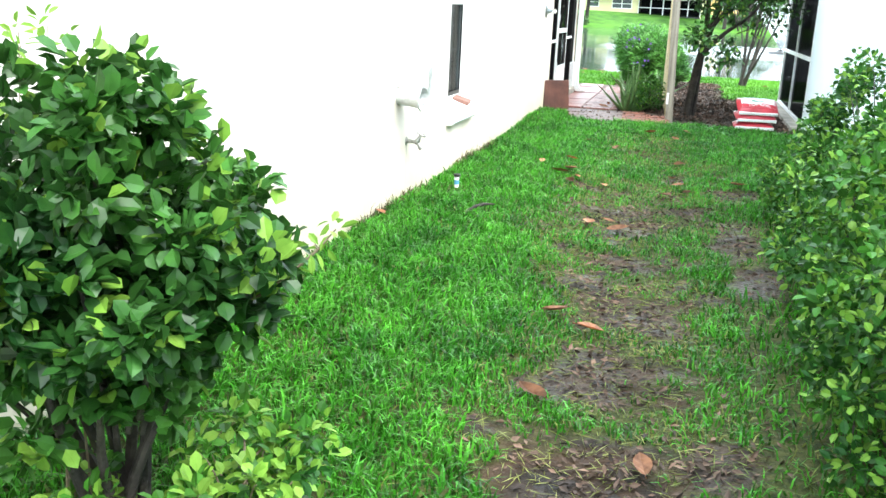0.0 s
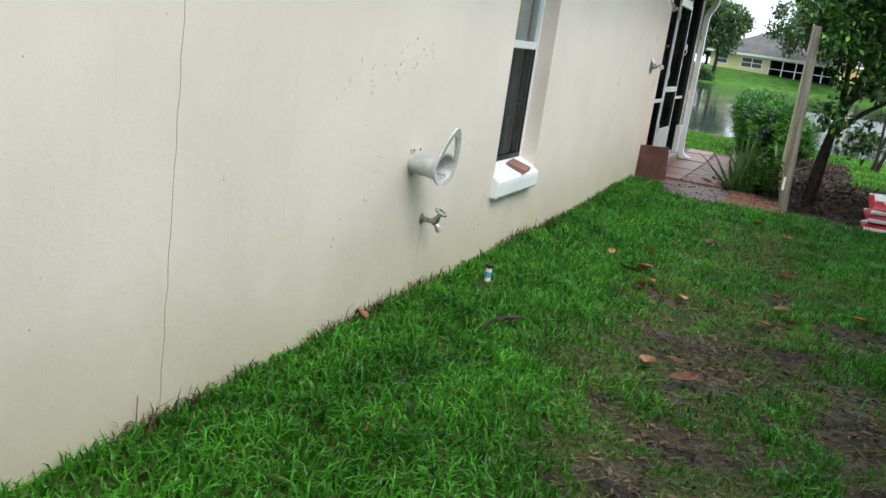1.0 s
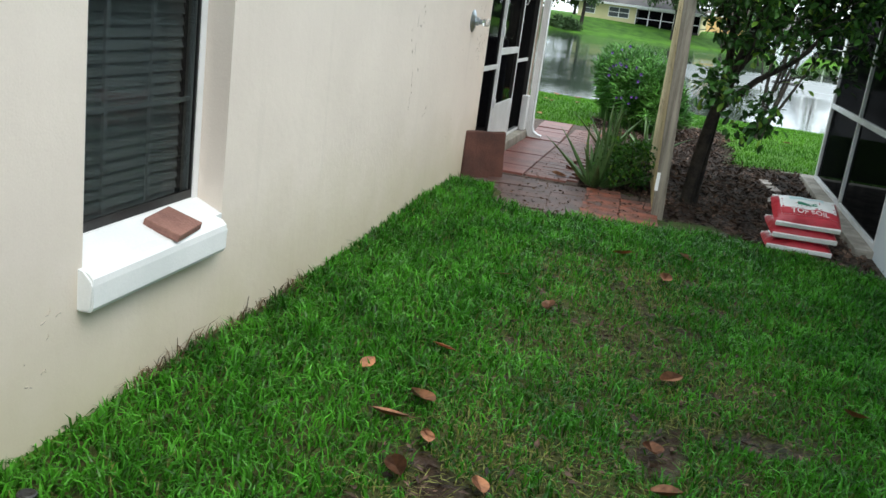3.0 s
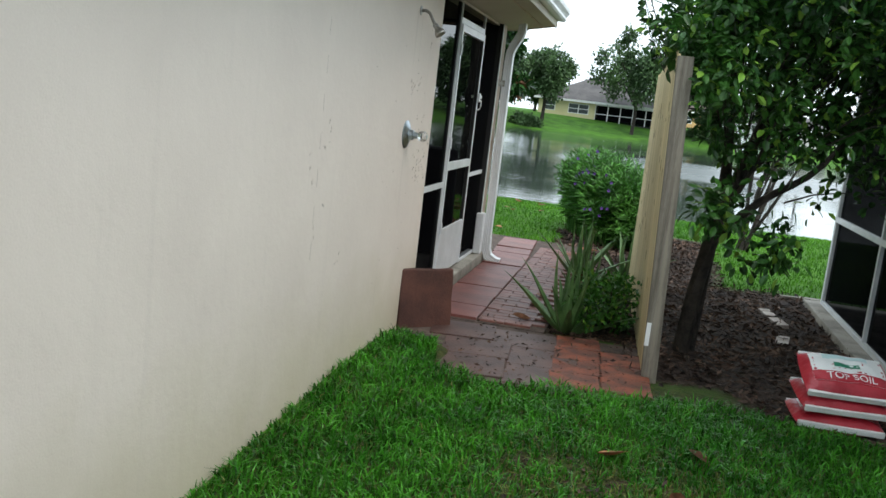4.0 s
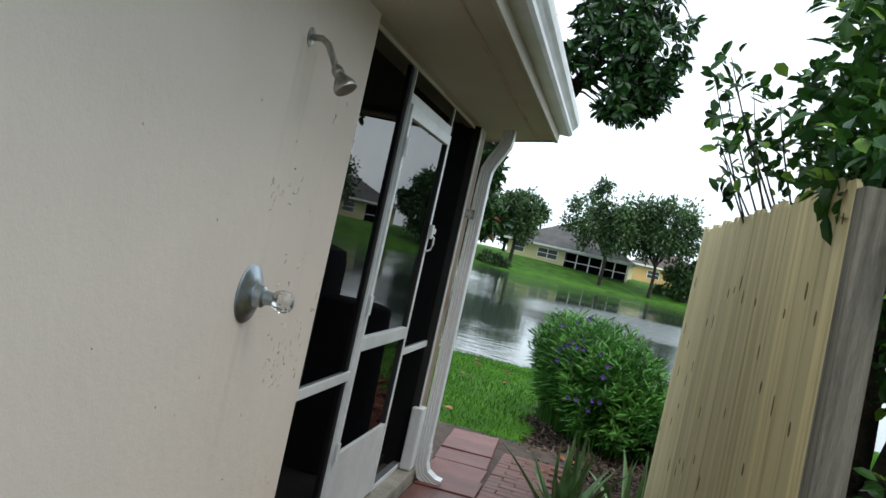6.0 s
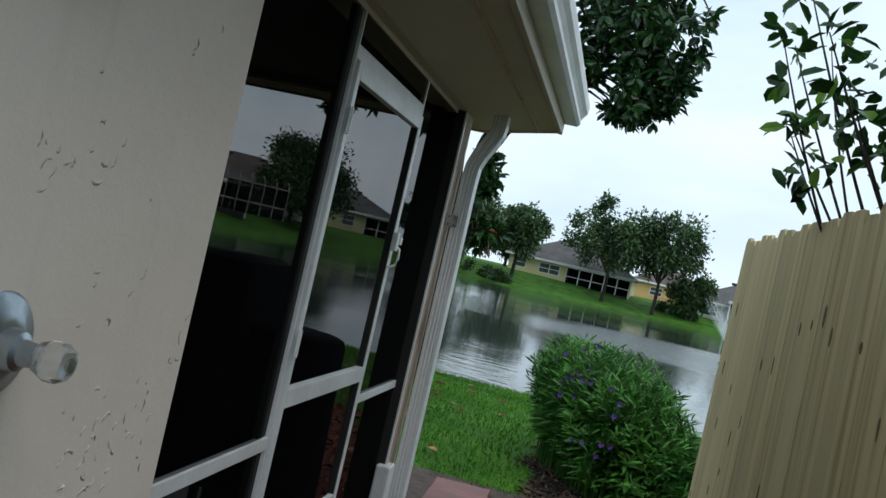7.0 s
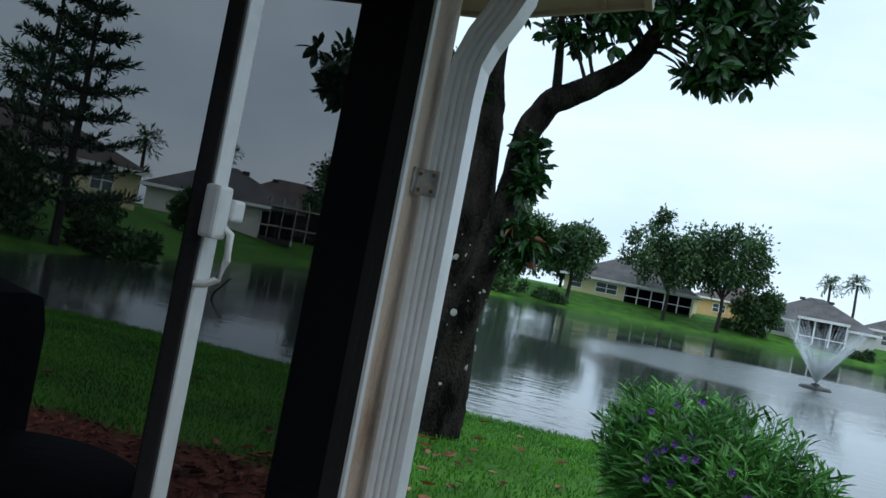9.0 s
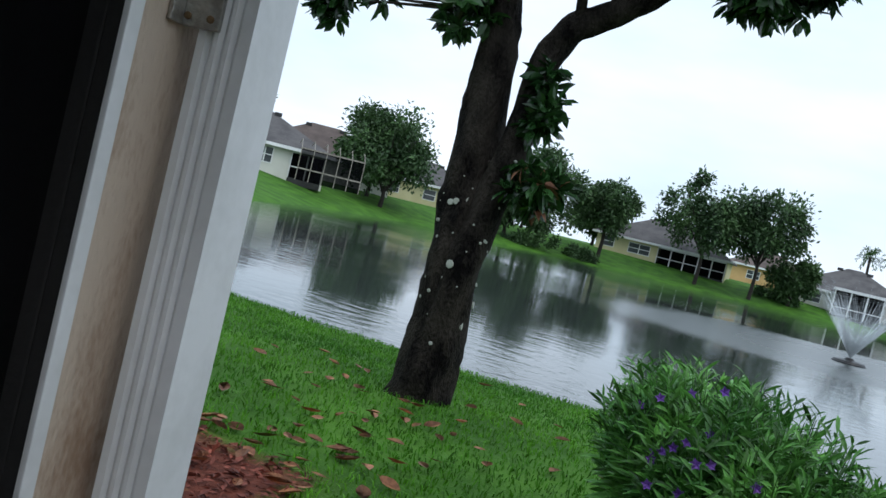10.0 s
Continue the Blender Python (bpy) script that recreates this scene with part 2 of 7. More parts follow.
def ground_mat():
    """Lawn soil: green thatch, bare wet soil where the mask says so, dark mulch and red mulch beds."""
    m = material("lawn_ground", (0.034, 0.108, 0.008), (0.074, 0.198, 0.016), 0.9, 0.9, 0.6, 45.0, bump_distance=0.03)
    n, l = m.node_tree.nodes, m.node_tree.links
    b = n["Principled BSDF"]
    green = b.inputs["Base Color"].links[0].from_socket
    co = n.new("ShaderNodeTexCoord")
    at = n.new("ShaderNodeAttribute")
    at.attribute_name = "cover"
    sep = n.new("ShaderNodeSeparateColor")
    l.new(at.outputs["Color"], sep.inputs[0])
    # alpha mixes in dark thatch: worn patches, plus darkness between the yard's blades
    tn = n.new("ShaderNodeTexNoise")
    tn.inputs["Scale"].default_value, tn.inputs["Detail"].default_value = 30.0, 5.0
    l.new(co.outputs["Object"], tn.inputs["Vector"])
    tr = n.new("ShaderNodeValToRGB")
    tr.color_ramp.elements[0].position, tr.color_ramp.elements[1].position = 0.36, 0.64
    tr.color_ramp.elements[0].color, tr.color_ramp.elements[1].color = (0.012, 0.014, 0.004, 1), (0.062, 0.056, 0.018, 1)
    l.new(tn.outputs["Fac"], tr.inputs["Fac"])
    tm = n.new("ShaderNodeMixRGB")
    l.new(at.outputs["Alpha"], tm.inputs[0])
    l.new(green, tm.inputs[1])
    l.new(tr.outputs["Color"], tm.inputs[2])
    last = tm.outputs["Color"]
    wet = n.new("ShaderNodeTexNoise")
    wet.inputs["Scale"].default_value, wet.inputs["Detail"].default_value = 2.6, 4.0
    l.new(co.outputs["Object"], wet.inputs["Vector"])
    wr = n.new("ShaderNodeMapRange")
    wr.inputs["From Min"].default_value, wr.inputs["From Max"].default_value = 0.45, 0.60
    wr.inputs["To Min"].default_value, wr.inputs["To Max"].default_value = 0.80, 0.28
    l.new(wet.outputs["Fac"], wr.inputs["Value"])
    wm = n.new("ShaderNodeMix")
    wm.data_type = "FLOAT"
    l.new(sep.outputs["Red"], wm.inputs[0])
    wm.inputs[2].default_value = 0.9
    l.new(wr.outputs["Result"], wm.inputs[3])
    l.new(wm.outputs[0], b.inputs["Roughness"])
    b.inputs["Specular IOR Level"].default_value = 0.24
    for ch, ca, cb, sc in (("Red", (0.009, 0.005, 0.0028), (0.050, 0.028, 0.015), 7.0), ("Green", (0.018, 0.011, 0.008), (0.055, 0.036, 0.026), 18.0),
                           ("Blue", (0.085, 0.022, 0.012), (0.16, 0.045, 0.026), 22.0)):
        nz = n.new("ShaderNodeTexNoise")
        nz.inputs["Scale"].default_value, nz.inputs["Detail"].default_value = sc, 6.0
        l.new(co.outputs["Object"], nz.inputs["Vector"])
        rp = n.new("ShaderNodeValToRGB")
        rp.color_ramp.elements[0].position, rp.color_ramp.elements[1].position = 0.35, 0.65
        rp.color_ramp.elements[0].color, rp.color_ramp.elements[1].color = (*ca, 1), (*cb, 1)
        l.new(nz.outputs["Fac"], rp.inputs["Fac"])
        mx = n.new("ShaderNodeMixRGB")
        l.new(sep.outputs[ch], mx.inputs[0])
        l.new(last, mx.inputs[1])
        l.new(rp.outputs["Color"], mx.inputs[2])
        last = mx.outputs["Color"]
    l.new(last, b.inputs["Base Color"])
    return m


def spray_mat():
    """Fine water jets: mostly air."""
    m = bpy.data.materials.new("water_spray")
    m.use_nodes = True
    n, l = m.node_tree.nodes, m.node_tree.links
    b = n["Principled BSDF"]
    b.inputs["Base Color"].default_value = (0.85, 0.90, 0.92, 1)
    b.inputs["Roughness"].default_value = 0.4
    tr = n.new("ShaderNodeBsdfTransparent")
    mx = n.new("ShaderNodeMixShader")
    mx.inputs[0].default_value = 0.24
    l.new(tr.outputs[0], mx.inputs[1])
    l.new(b.outputs[0], mx.inputs[2])
    l.new(mx.outputs[0], n["Material Output"].inputs["Surface"])
    return m


M = {
    "stucco": stucco(),
    "trim_cream": material("trim_cream", (0.52, 0.47, 0.38), (0.58, 0.53, 0.44), 2.0, 0.6, 0.1, 90.0),
    "trim_worn": material("trim_worn", (0.34, 0.235, 0.165), (0.56, 0.46, 0.37), 3.0, 0.7, 0.4, 70.0, stretch=(2, 2, 0.8), contrast=(0.28, 0.50)),
    "sill_white": material("sill_white", (0.74, 0.76, 0.76), (0.82, 0.83, 0.83), 3.0, 0.6, 0.2, 120.0, bump_distance=0.003),
    "alu_white": material("white_aluminium", (0.64, 0.66, 0.67), (0.76, 0.78, 0.80), 4.0, 0.35, 0.05, 40.0),
    "vinyl_white": material("white_vinyl", (0.75, 0.76, 0.76), (0.82, 0.82, 0.82), 3.0, 0.35, 0.03, 50.0),
    "soffit": material("soffit_paint", (0.50, 0.46, 0.37), (0.56, 0.52, 0.43), 1.5, 0.7, 0.15, 90.0),
    "screen": screen_cloth("insect_screen", 0.41),
    "screen_far": screen_cloth("insect_screen_dark", 0.10),
    "screen_window": screen_cloth("window_screen", 0.46),
    "glass": glass_pane("window_glass"),
    # near-black: the porch interior's shade is put into this colour
    "porch": material("porch_shade_tone", (0.012, 0.012, 0.012), (0.020, 0.019, 0.019), 2.0, 0.8, 0.2, 90.0),
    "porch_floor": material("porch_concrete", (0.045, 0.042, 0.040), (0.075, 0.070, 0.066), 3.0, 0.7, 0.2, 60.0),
    # puts shade into room and far-porch backs by colour; also colours roof vents
    "dark": material("shade_and_vent_dark", (0.03, 0.03, 0.03), (0.05, 0.05, 0.05), 2.0, 0.9, 0.0),
    "blind": material("blind_slat", (0.72, 0.72, 0.70), (0.80, 0.80, 0.78), 2.0, 0.5, 0.0),
    "paver_pink": material("pink_paver", (0.20, 0.095, 0.075), (0.32, 0.16, 0.125), 7.0, 0.8, 0.4, 90.0),
    "terracotta": material("terracotta", (0.048, 0.018, 0.013), (0.105, 0.040, 0.028), 5.0, 0.75, 0.35, 70.0, contrast=(0.3, 0.7)),
    "paver": material("red_paver", (0.120, 0.036, 0.028), (0.215, 0.072, 0.058), 4.0, 0.45, 0.35, 60.0, random_object=0.18, contrast=(0.3, 0.7)),
    "paver_brick": material("red_paver_brick", (0.105, 0.043, 0.034), (0.200, 0.082, 0.064), 6.0, 0.5, 0.35, 60.0, random_object=0.22, contrast=(0.3, 0.7)),
    "paver_orange": material("orange_paver", (0.050, 0.022, 0.016), (0.27, 0.070, 0.032), 6.0, 0.55, 0.4, 60.0, random_object=0.15, contrast=(0.35, 0.65)),
    "concrete": material("concrete", (0.20, 0.18, 0.15), (0.36, 0.33, 0.28), 5.0, 0.8, 0.4, 60.0),
    "concrete_dark": material("stained_concrete", (0.040, 0.020, 0.016), (0.105, 0.054, 0.043), 4.0, 0.5, 0.35, 50.0),
    "edging_pale": material("pale_brick", (0.34, 0.28, 0.24), (0.56, 0.50, 0.45), 9.0, 0.85, 0.4, 60.0),
    "joint": material("joint_sand", (0.05, 0.035, 0.028), (0.10, 0.07, 0.055), 9.0, 0.9, 0.5, 90.0),
    "ground": ground_mat(),
    "grass": material("grass_blade", (0.021, 0.125, 0.0085), (0.066, 0.270, 0.022), 3.0, 0.33, 0.0, 25.0, island=0.75, trans=0.30, spec=0.28),
    "grass_bank": material("bank_grass_blade", (0.036, 0.140, 0.006), (0.095, 0.270, 0.016), 0.7, 0.5, 0.0, 25.0, island=0.45, trans=0.30, spec=0.2),
    "leaf_tree": material("tree_leaf", (0.010, 0.044, 0.010), (0.040, 0.125, 0.019), 2.0, 0.38, 0.0, 30.0, island=0.5, trans=0.20, spec=0.3),
    "grass_dry": material("grass_blade_dry", (0.070, 0.110, 0.015), (0.21, 0.22, 0.055), 2.0, 0.6, 0.0, 25.0, island=0.40, trans=0.25),
    "water": water(),
    "bark": material("magnolia_bark", (0.0037, 0.0031, 0.0031), (0.0425, 0.0365, 0.0298), 3.2, 0.9, 1.0, 30.0, stretch=(1.6, 1.6, 0.8), bump_distance=0.05, contrast=(0.36, 0.66), spec=0.08),
    "bark_dark": material("dark_bark", (0.014, 0.011, 0.009), (0.048, 0.038, 0.030), 12.0, 0.9, 0.8, 60.0),
    "lichen": material("lichen", (0.28, 0.30, 0.25), (0.42, 0.44, 0.38), 20.0, 0.9, 0.5, 90.0),
    "twig": material("twig", (0.13, 0.09, 0.06), (0.22, 0.17, 0.12), 12.0, 0.85, 0.4, 60.0),
    "leaf_shrub": material("shrub_leaf", (0.013, 0.060, 0.011), (0.050, 0.165, 0.018), 2.0, 0.42, 0.0, 30.0, island=0.5, trans=0.22, spec=0.22),
    "leaf_new": material("young_leaf", (0.12, 0.26, 0.03), (0.22, 0.38, 0.06), 3.0, 0.35, 0.0, 30.0, island=0.3, trans=0.30, spec=0.22),
    "leaf_magnolia": material("magnolia_leaf", (0.010, 0.038, 0.011), (0.032, 0.088, 0.022), 2.0, 0.25, 0.0, 30.0, island=0.5, trans=0.10),
    "leaf_ruellia": material("petunia_leaf", (0.029, 0.111, 0.018), (0.124, 0.319, 0.058), 2.5, 0.32, 0.0, 30.0, island=0.60, trans=0.22, spec=0.30),
    "petal": material("violet_petal", (0.15, 0.06, 0.34), (0.26, 0.12, 0.48), 8.0, 0.5, 0.0, 30.0, trans=0.2),
    "aloe": material("aloe_leaf", (0.055, 0.130, 0.038), (0.140, 0.250, 0.085), 6.0, 0.40, 0.2, 40.0),
    "leaf_far": material("far_leaf", (0.026, 0.066, 0.020), (0.066, 0.135, 0.038), 0.35, 0.6, 0.0, 3.0, island=0.45, trans=0.15),
    "leaf_pine": material("pine_needle", (0.016, 0.045, 0.022), (0.040, 0.085, 0.040), 0.5, 0.6, 0.0, 3.0, island=0.4),
    "leaf_dead": material("dead_leaf", (0.16, 0.062, 0.027), (0.43, 0.185, 0.085), 9.0, 0.6, 0.3, 60.0, random_object=0.35),
    "stalk": material("dead_stalk", (0.050, 0.034, 0.018), (0.150, 0.095, 0.048), 6.0, 0.8, 0.0, 30.0, island=0.5),
    "mulch": material("bark_chip", (0.022, 0.012, 0.008), (0.125, 0.074, 0.050), 3.0, 0.8, 0.3, 40.0, island=0.8),
    "mulch_red": material("red_chip", (0.070, 0.016, 0.010), (0.26, 0.070, 0.042), 3.0, 0.8, 0.3, 40.0, island=0.5),
    "pine_wood": material("treated_pine", (0.38, 0.295, 0.130), (0.66, 0.55, 0.30), 2.2, 0.75, 0.35, 20.0, stretch=(9, 9, 0.22), random_object=0.14, contrast=(0.24, 0.52)),
    "knot": material("wood_knot", (0.10, 0.06, 0.03), (0.20, 0.13, 0.06), 30.0, 0.8, 0.3, 60.0),
    "wood_grey": material("weathered_wood", (0.115, 0.100, 0.080), (0.28, 0.25, 0.20), 3.0, 0.85, 0.6, 50.0, stretch=(9, 9, 0.5)),
    "plastic_grey": material("grey_plastic", (0.40, 0.40, 0.39), (0.62, 0.62, 0.61), 9.0, 0.55, 0.2, 70.0),
    "chrome": material("chrome", (0.30, 0.35, 0.39), (0.48, 0.53, 0.57), 8.0, 0.34, 0.05, 60.0, metallic=1.0),
    "brass_grey": material("weathered_brass", (0.28, 0.27, 0.25), (0.48, 0.47, 0.44), 30.0, 0.35, 0.3, 90.0, metallic=0.9),
    "acrylic": material("clear_acrylic", (0.72, 0.72, 0.70), (0.82, 0.82, 0.80), 10.0, 0.08, 0.0),
    "black": material("black_plastic", (0.012, 0.012, 0.012), (0.022, 0.022, 0.022), 8.0, 0.45, 0.1, 60.0),
    "label_blue": material("blue_sticker", (0.08, 0.28, 0.45), (0.12, 0.36, 0.52), 20.0, 0.5, 0.0),
    "bag_white": material("bag_white", (0.66, 0.66, 0.64), (0.76, 0.76, 0.74), 6.0, 0.35, 0.5, 18.0, bump_distance=0.02),
    "bag_red": material("bag_red", (0.32, 0.015, 0.025), (0.44, 0.03, 0.045), 6.0, 0.35, 0.5, 18.0, bump_distance=0.02),
    "bag_green": material("bag_green", (0.03, 0.20, 0.12), (0.05, 0.26, 0.16), 6.0, 0.35, 0.3, 18.0),
    "bag_teal": material("bag_teal", (0.42, 0.58, 0.58), (0.52, 0.66, 0.65), 6.0, 0.35, 0.3, 18.0),
    "ink_dark": material("ink_dark", (0.10, 0.11, 0.12), (0.14, 0.15, 0.16), 9.0, 0.5, 0.0),
    "shingle": material("grey_shingle", (0.070, 0.066, 0.066), (0.115, 0.108, 0.106), 0.8, 0.9, 0.4, 8.0),
    "shingle_brown": material("brown_shingle", (0.080, 0.060, 0.052), (0.125, 0.095, 0.082), 0.8, 0.9, 0.4, 8.0),
    "wall_yellow": material("yellow_stucco", (0.60, 0.54, 0.30), (0.68, 0.62, 0.37), 0.6, 0.85, 0.1, 30.0),
    "wall_orange": material("orange_stucco", (0.62, 0.38, 0.16), (0.70, 0.45, 0.20), 0.6, 0.85, 0.1, 30.0),
    "wall_pale": material("pale_stucco", (0.62, 0.61, 0.55), (0.70, 0.69, 0.63), 0.6, 0.85, 0.1, 30.0),
    "wall_bluewhite": material("cool_white_stucco", (0.58, 0.66, 0.70), (0.66, 0.73, 0.76), 0.9, 0.85, 0.3, 120.0, bump_distance=0.004),
    "pane_dark": material("far_pane", (0.05, 0.06, 0.065), (0.09, 0.10, 0.11), 0.6, 0.1, 0.0),
    "spray": spray_mat(),
    "grill_cover": material("grill_cover", (0.004, 0.004, 0.005), (0.010, 0.010, 0.012), 3.0, 0.8, 0.4, 30.0, spec=0.1),
}

M["acrylic"].node_tree.nodes["Principled BSDF"].inputs["Transmission Weight"].default_value = 0.85


# ---- building helpers ----
def thing(name, base, label="", category="", group="", kind=""):
    ob = new(name)
    ob.empty_display_size = 0.1
    ob.location = base
    return tagged(ob, label, category, group, kind)


def link_mesh(name, mesh, mat, parent=None, label="", category="", group="", kind="", smooth=False):
    ob = new(name, mesh)
    if mat is not None and not mesh.materials:
        mesh.materials.append(mat)
    if smooth:
        mesh.shade_smooth()
        mesh.set_sharp_from_angle(angle=radians(44))
    if parent is not None:
        ob.parent = parent
        if parent.data is None:
            ob.matrix_parent_inverse = Matrix.Translation(parent.location).inverted()
    return tagged(ob, label, category, group, kind)


def part(name, bm, mat, parent=None, label="", category="", group="", kind="", smooth=False):
    """Links a bmesh, written in world metres, as one mesh object under a thing or part."""
    mesh = bpy.data.meshes.new(name)
    bmesh.ops.recalc_face_normals(bm, faces=bm.faces[:])
    bm.to_mesh(mesh)
    bm.free()
    return link_mesh(name, mesh, mat, parent, label, category, group, kind, smooth)


def box(bm, x0, y0, z0, x1, y1, z1, bevel=0.0, m=None):
    made = bmesh.ops.create_cube(bm, size=1.0)["verts"]
    bmesh.ops.transform(bm, verts=made, matrix=Matrix.Translation(((x0 + x1) / 2, (y0 + y1) / 2, (z0 + z1) / 2)) @ Matrix.Diagonal((x1 - x0, y1 - y0, z1 - z0, 1)))
    if bevel:
        edges = {e for v in made for e in v.link_edges}
        made = bmesh.ops.bevel(bm, geom=list(edges), offset=bevel, segments=2, affect="EDGES", profile=0.6)["verts"]
    if m is not None:
        bmesh.ops.transform(bm, verts=list(made), matrix=m)
    return made


def tube(bm, pts, radii, seg=10, cap=True, squash=None):
    """A round (or squashed) tube through points with a radius at each."""
    pts = [Vector(p) for p in pts]
    if not hasattr(radii, "__len__"):
        radii = [radii] * len(pts)
    rings, up = [], Vector((0.13, 0.21, 0.97))
    for i, p in enumerate(pts):
        d = (pts[min(i + 1, len(pts) - 1)] - pts[max(i - 1, 0)]).normalized()
        a = d.cross(up)
        a = (a if a.length > 0.05 else d.cross(Vector((1, 0, 0)))).normalized()
        b = a.cross(d).normalized()
        rings.append([bm.verts.new(p + a * (radii[i] * math.cos(k * math.tau / seg)) + b * (radii[i] * (squash or 1) * math.sin(k * math.tau / seg))) for k in range(seg)])
    for r, s in zip(rings, rings[1:]):
        for k in range(seg):
            bm.faces.new((r[k], r[(k + 1) % seg], s[(k + 1) % seg], s[k]))
    if cap:
        bm.faces.new(rings[0][::-1])
        bm.faces.new(rings[-1])
    return rings


def lathe(bm, profile, at, axis, seg=20):
    """Turns (distance along axis, radius) pairs round an axis."""
    axis = Vector(axis).normalized()
    a = axis.cross(Vector((0.0, 0.3, 1.0))).normalized()
    b = axis.cross(a)
    rings = []
    for d, r in profile:
        c = Vector(at) + axis * d
        rings.append([bm.verts.new(c + (a * math.cos(k * math.tau / seg) + b * math.sin(k * math.tau / seg)) * max(r, 0.0005)) for k in range(seg)])
    for r, s in zip(rings, rings[1:]):
        for k in range(seg):
            bm.faces.new((r[k], r[(k + 1) % seg], s[(k + 1) % seg], s[k]))
    bm.faces.new(rings[0][::-1])
    bm.faces.new(rings[-1])


def np_mesh(name, verts, faces):
    mesh = bpy.data.meshes.new(name)
    mesh.from_pydata(verts.reshape(-1, 3).tolist() if hasattr(verts, "reshape") else verts, [], faces.tolist() if hasattr(faces, "tolist") else faces)
    return mesh


def unit(v):
    return v / np.maximum(np.linalg.norm(v, axis=-1, keepdims=True), 1e-9)


def leaf_mesh(name, p, d, length, width, curl=0.12):
    """Folded leaf blades: base p, direction d, each its own island of four triangles."""
    n = len(p)
    d = unit(d)
    side = unit(np.cross(d, rng.normal(size=(n, 3)) * 0.6 + np.array([0, 0, 1.0])))
    up = np.cross(side, d)
    L, W = np.broadcast_to(length, n)[:, None], np.broadcast_to(width, n)[:, None]
    mid = p + d * L * 0.5 - up * L * curl * 0.3
    tip = p + d * L - up * L * curl
    v = np.stack([p, mid + side * W * 0.5 + up * W * 0.18, mid - side * W * 0.5 + up * W * 0.18, mid, tip], axis=1)
    base = (np.arange(n) * 5)[:, None]
    f = np.concatenate([base + np.array([a]) for a in ((0, 1, 3), (0, 3, 2), (1, 4, 3), (3, 4, 2))], axis=0)
    return np_mesh(name, v, f)


def oval_mesh(name, p, d, length, width, curl=0.12):
    """Rounder leaf blades with a folded midrib, each its own island of eight triangles."""
    n = len(p)
    d = unit(d)
    side = unit(np.cross(d, rng.normal(size=(n, 3)) * 0.6 + np.array([0, 0, 1.0])))
    up = np.cross(side, d)
    L, W = np.broadcast_to(length, n)[:, None], np.broadcast_to(width, n)[:, None]
    c1, c2 = p + d * L * 0.36 - up * L * curl * 0.15, p + d * L * 0.74 - up * L * curl * 0.55
    tip = p + d * L - up * L * curl
    e1, e2 = side * W * 0.47 + up * W * 0.16, side * W * 0.44 + up * W * 0.15
    f1, f2 = -side * W * 0.47 + up * W * 0.16, -side * W * 0.44 + up * W * 0.15
    v = np.stack([p, c1 + e1, c1 + f1, c1, c2 + e2, c2 + f2, c2, tip], axis=1)
    base = (np.arange(n) * 8)[:, None]
    f = []
    for a in ((0, 1, 3), (0, 3, 2), (1, 4, 6, 3), (3, 6, 5, 2), (4, 7, 6), (6, 7, 5)):
        f += (base + np.array([a])).tolist()
    return np_mesh(name, v, f)


def clump_leaves(centres, radius, per, out=0.7, drop=0.0, shell=0.5):
    """Points and directions for leaves that fill soft clumps."""
    centres = np.asarray(centres, float)
    r = np.broadcast_to(radius, len(centres))
    c = np.repeat(centres, per, axis=0)
    q = unit(rng.normal(size=(len(c), 3)))
    rr = np.repeat(r, per)[:, None] * (shell + (1 - shell) * rng.random((len(c), 1))) * rng.random((len(c), 1)) ** 0.25
    p = c + q * rr
    d = q * out + rng.normal(size=q.shape) * 0.5 + np.array([0, 0, -drop])
    return p, d


# ---- ground: one sheet with the pond's basin in it ----
WATER = -0.50
SHORE = [(-14.5, 26.6), (-17.5, 31), (-18.5, 38), (-21, 52), (-25, 70), (-25, 90), (-13, 105), (-4, 109), (8, 112), (24, 116), (60, 122), (90, 110), (90, 40), (50, 27.5), (20, 26.8), (6.0, 26.4), (0.5, 26.15), (-1.6, 26.1), (-6.0, 26.8)]
SHX, SHY = np.array([p[0] for p in SHORE], float), np.array([p[1] for p in SHORE], float)


def shore_distance(x, y):
    """Metres outside (+) or inside (-) the pond's edge."""
    x, y = np.asarray(x, float), np.asarray(y, float)
    best, inside = np.full(x.shape, 1e9), np.zeros(x.shape, bool)
    for i in range(len(SHORE)):
        ax, ay, bx, by = SHX[i], SHY[i], SHX[(i + 1) % len(SHORE)], SHY[(i + 1) % len(SHORE)]
        ex, ey = bx - ax, by - ay
        t = np.clip(((x - ax) * ex + (y - ay) * ey) / (ex * ex + ey * ey), 0, 1)
        best = np.minimum(best, np.hypot(x - ax - t * ex, y - ay - t * ey))
        cross = ((ay > y) != (by > y)) & (x < ex * (y - ay) / (by - ay + 1e-12) + ax)
        inside ^= cross
    return np.where(inside, -best, best)


def soft(a, b, v):
    t = np.clip((v - a) / (b - a), 0, 1)
    return t * t * (3 - 2 * t)


def wobble(x, y, s, seed=0.0):
    """Cheap smooth noise, about -1 to 1."""
    return (np.sin(x * s * 1.7 + seed + 1.3 * np.sin(y * s * 0.9 + seed)) + np.sin(y * s * 1.9 + 2.1 * seed + 1.1 * np.sin(x * s * 1.3))
            + np.sin((x + y) * s * 1.15 + 3.3 * seed + np.sin((x - y) * s * 0.7))) / 3


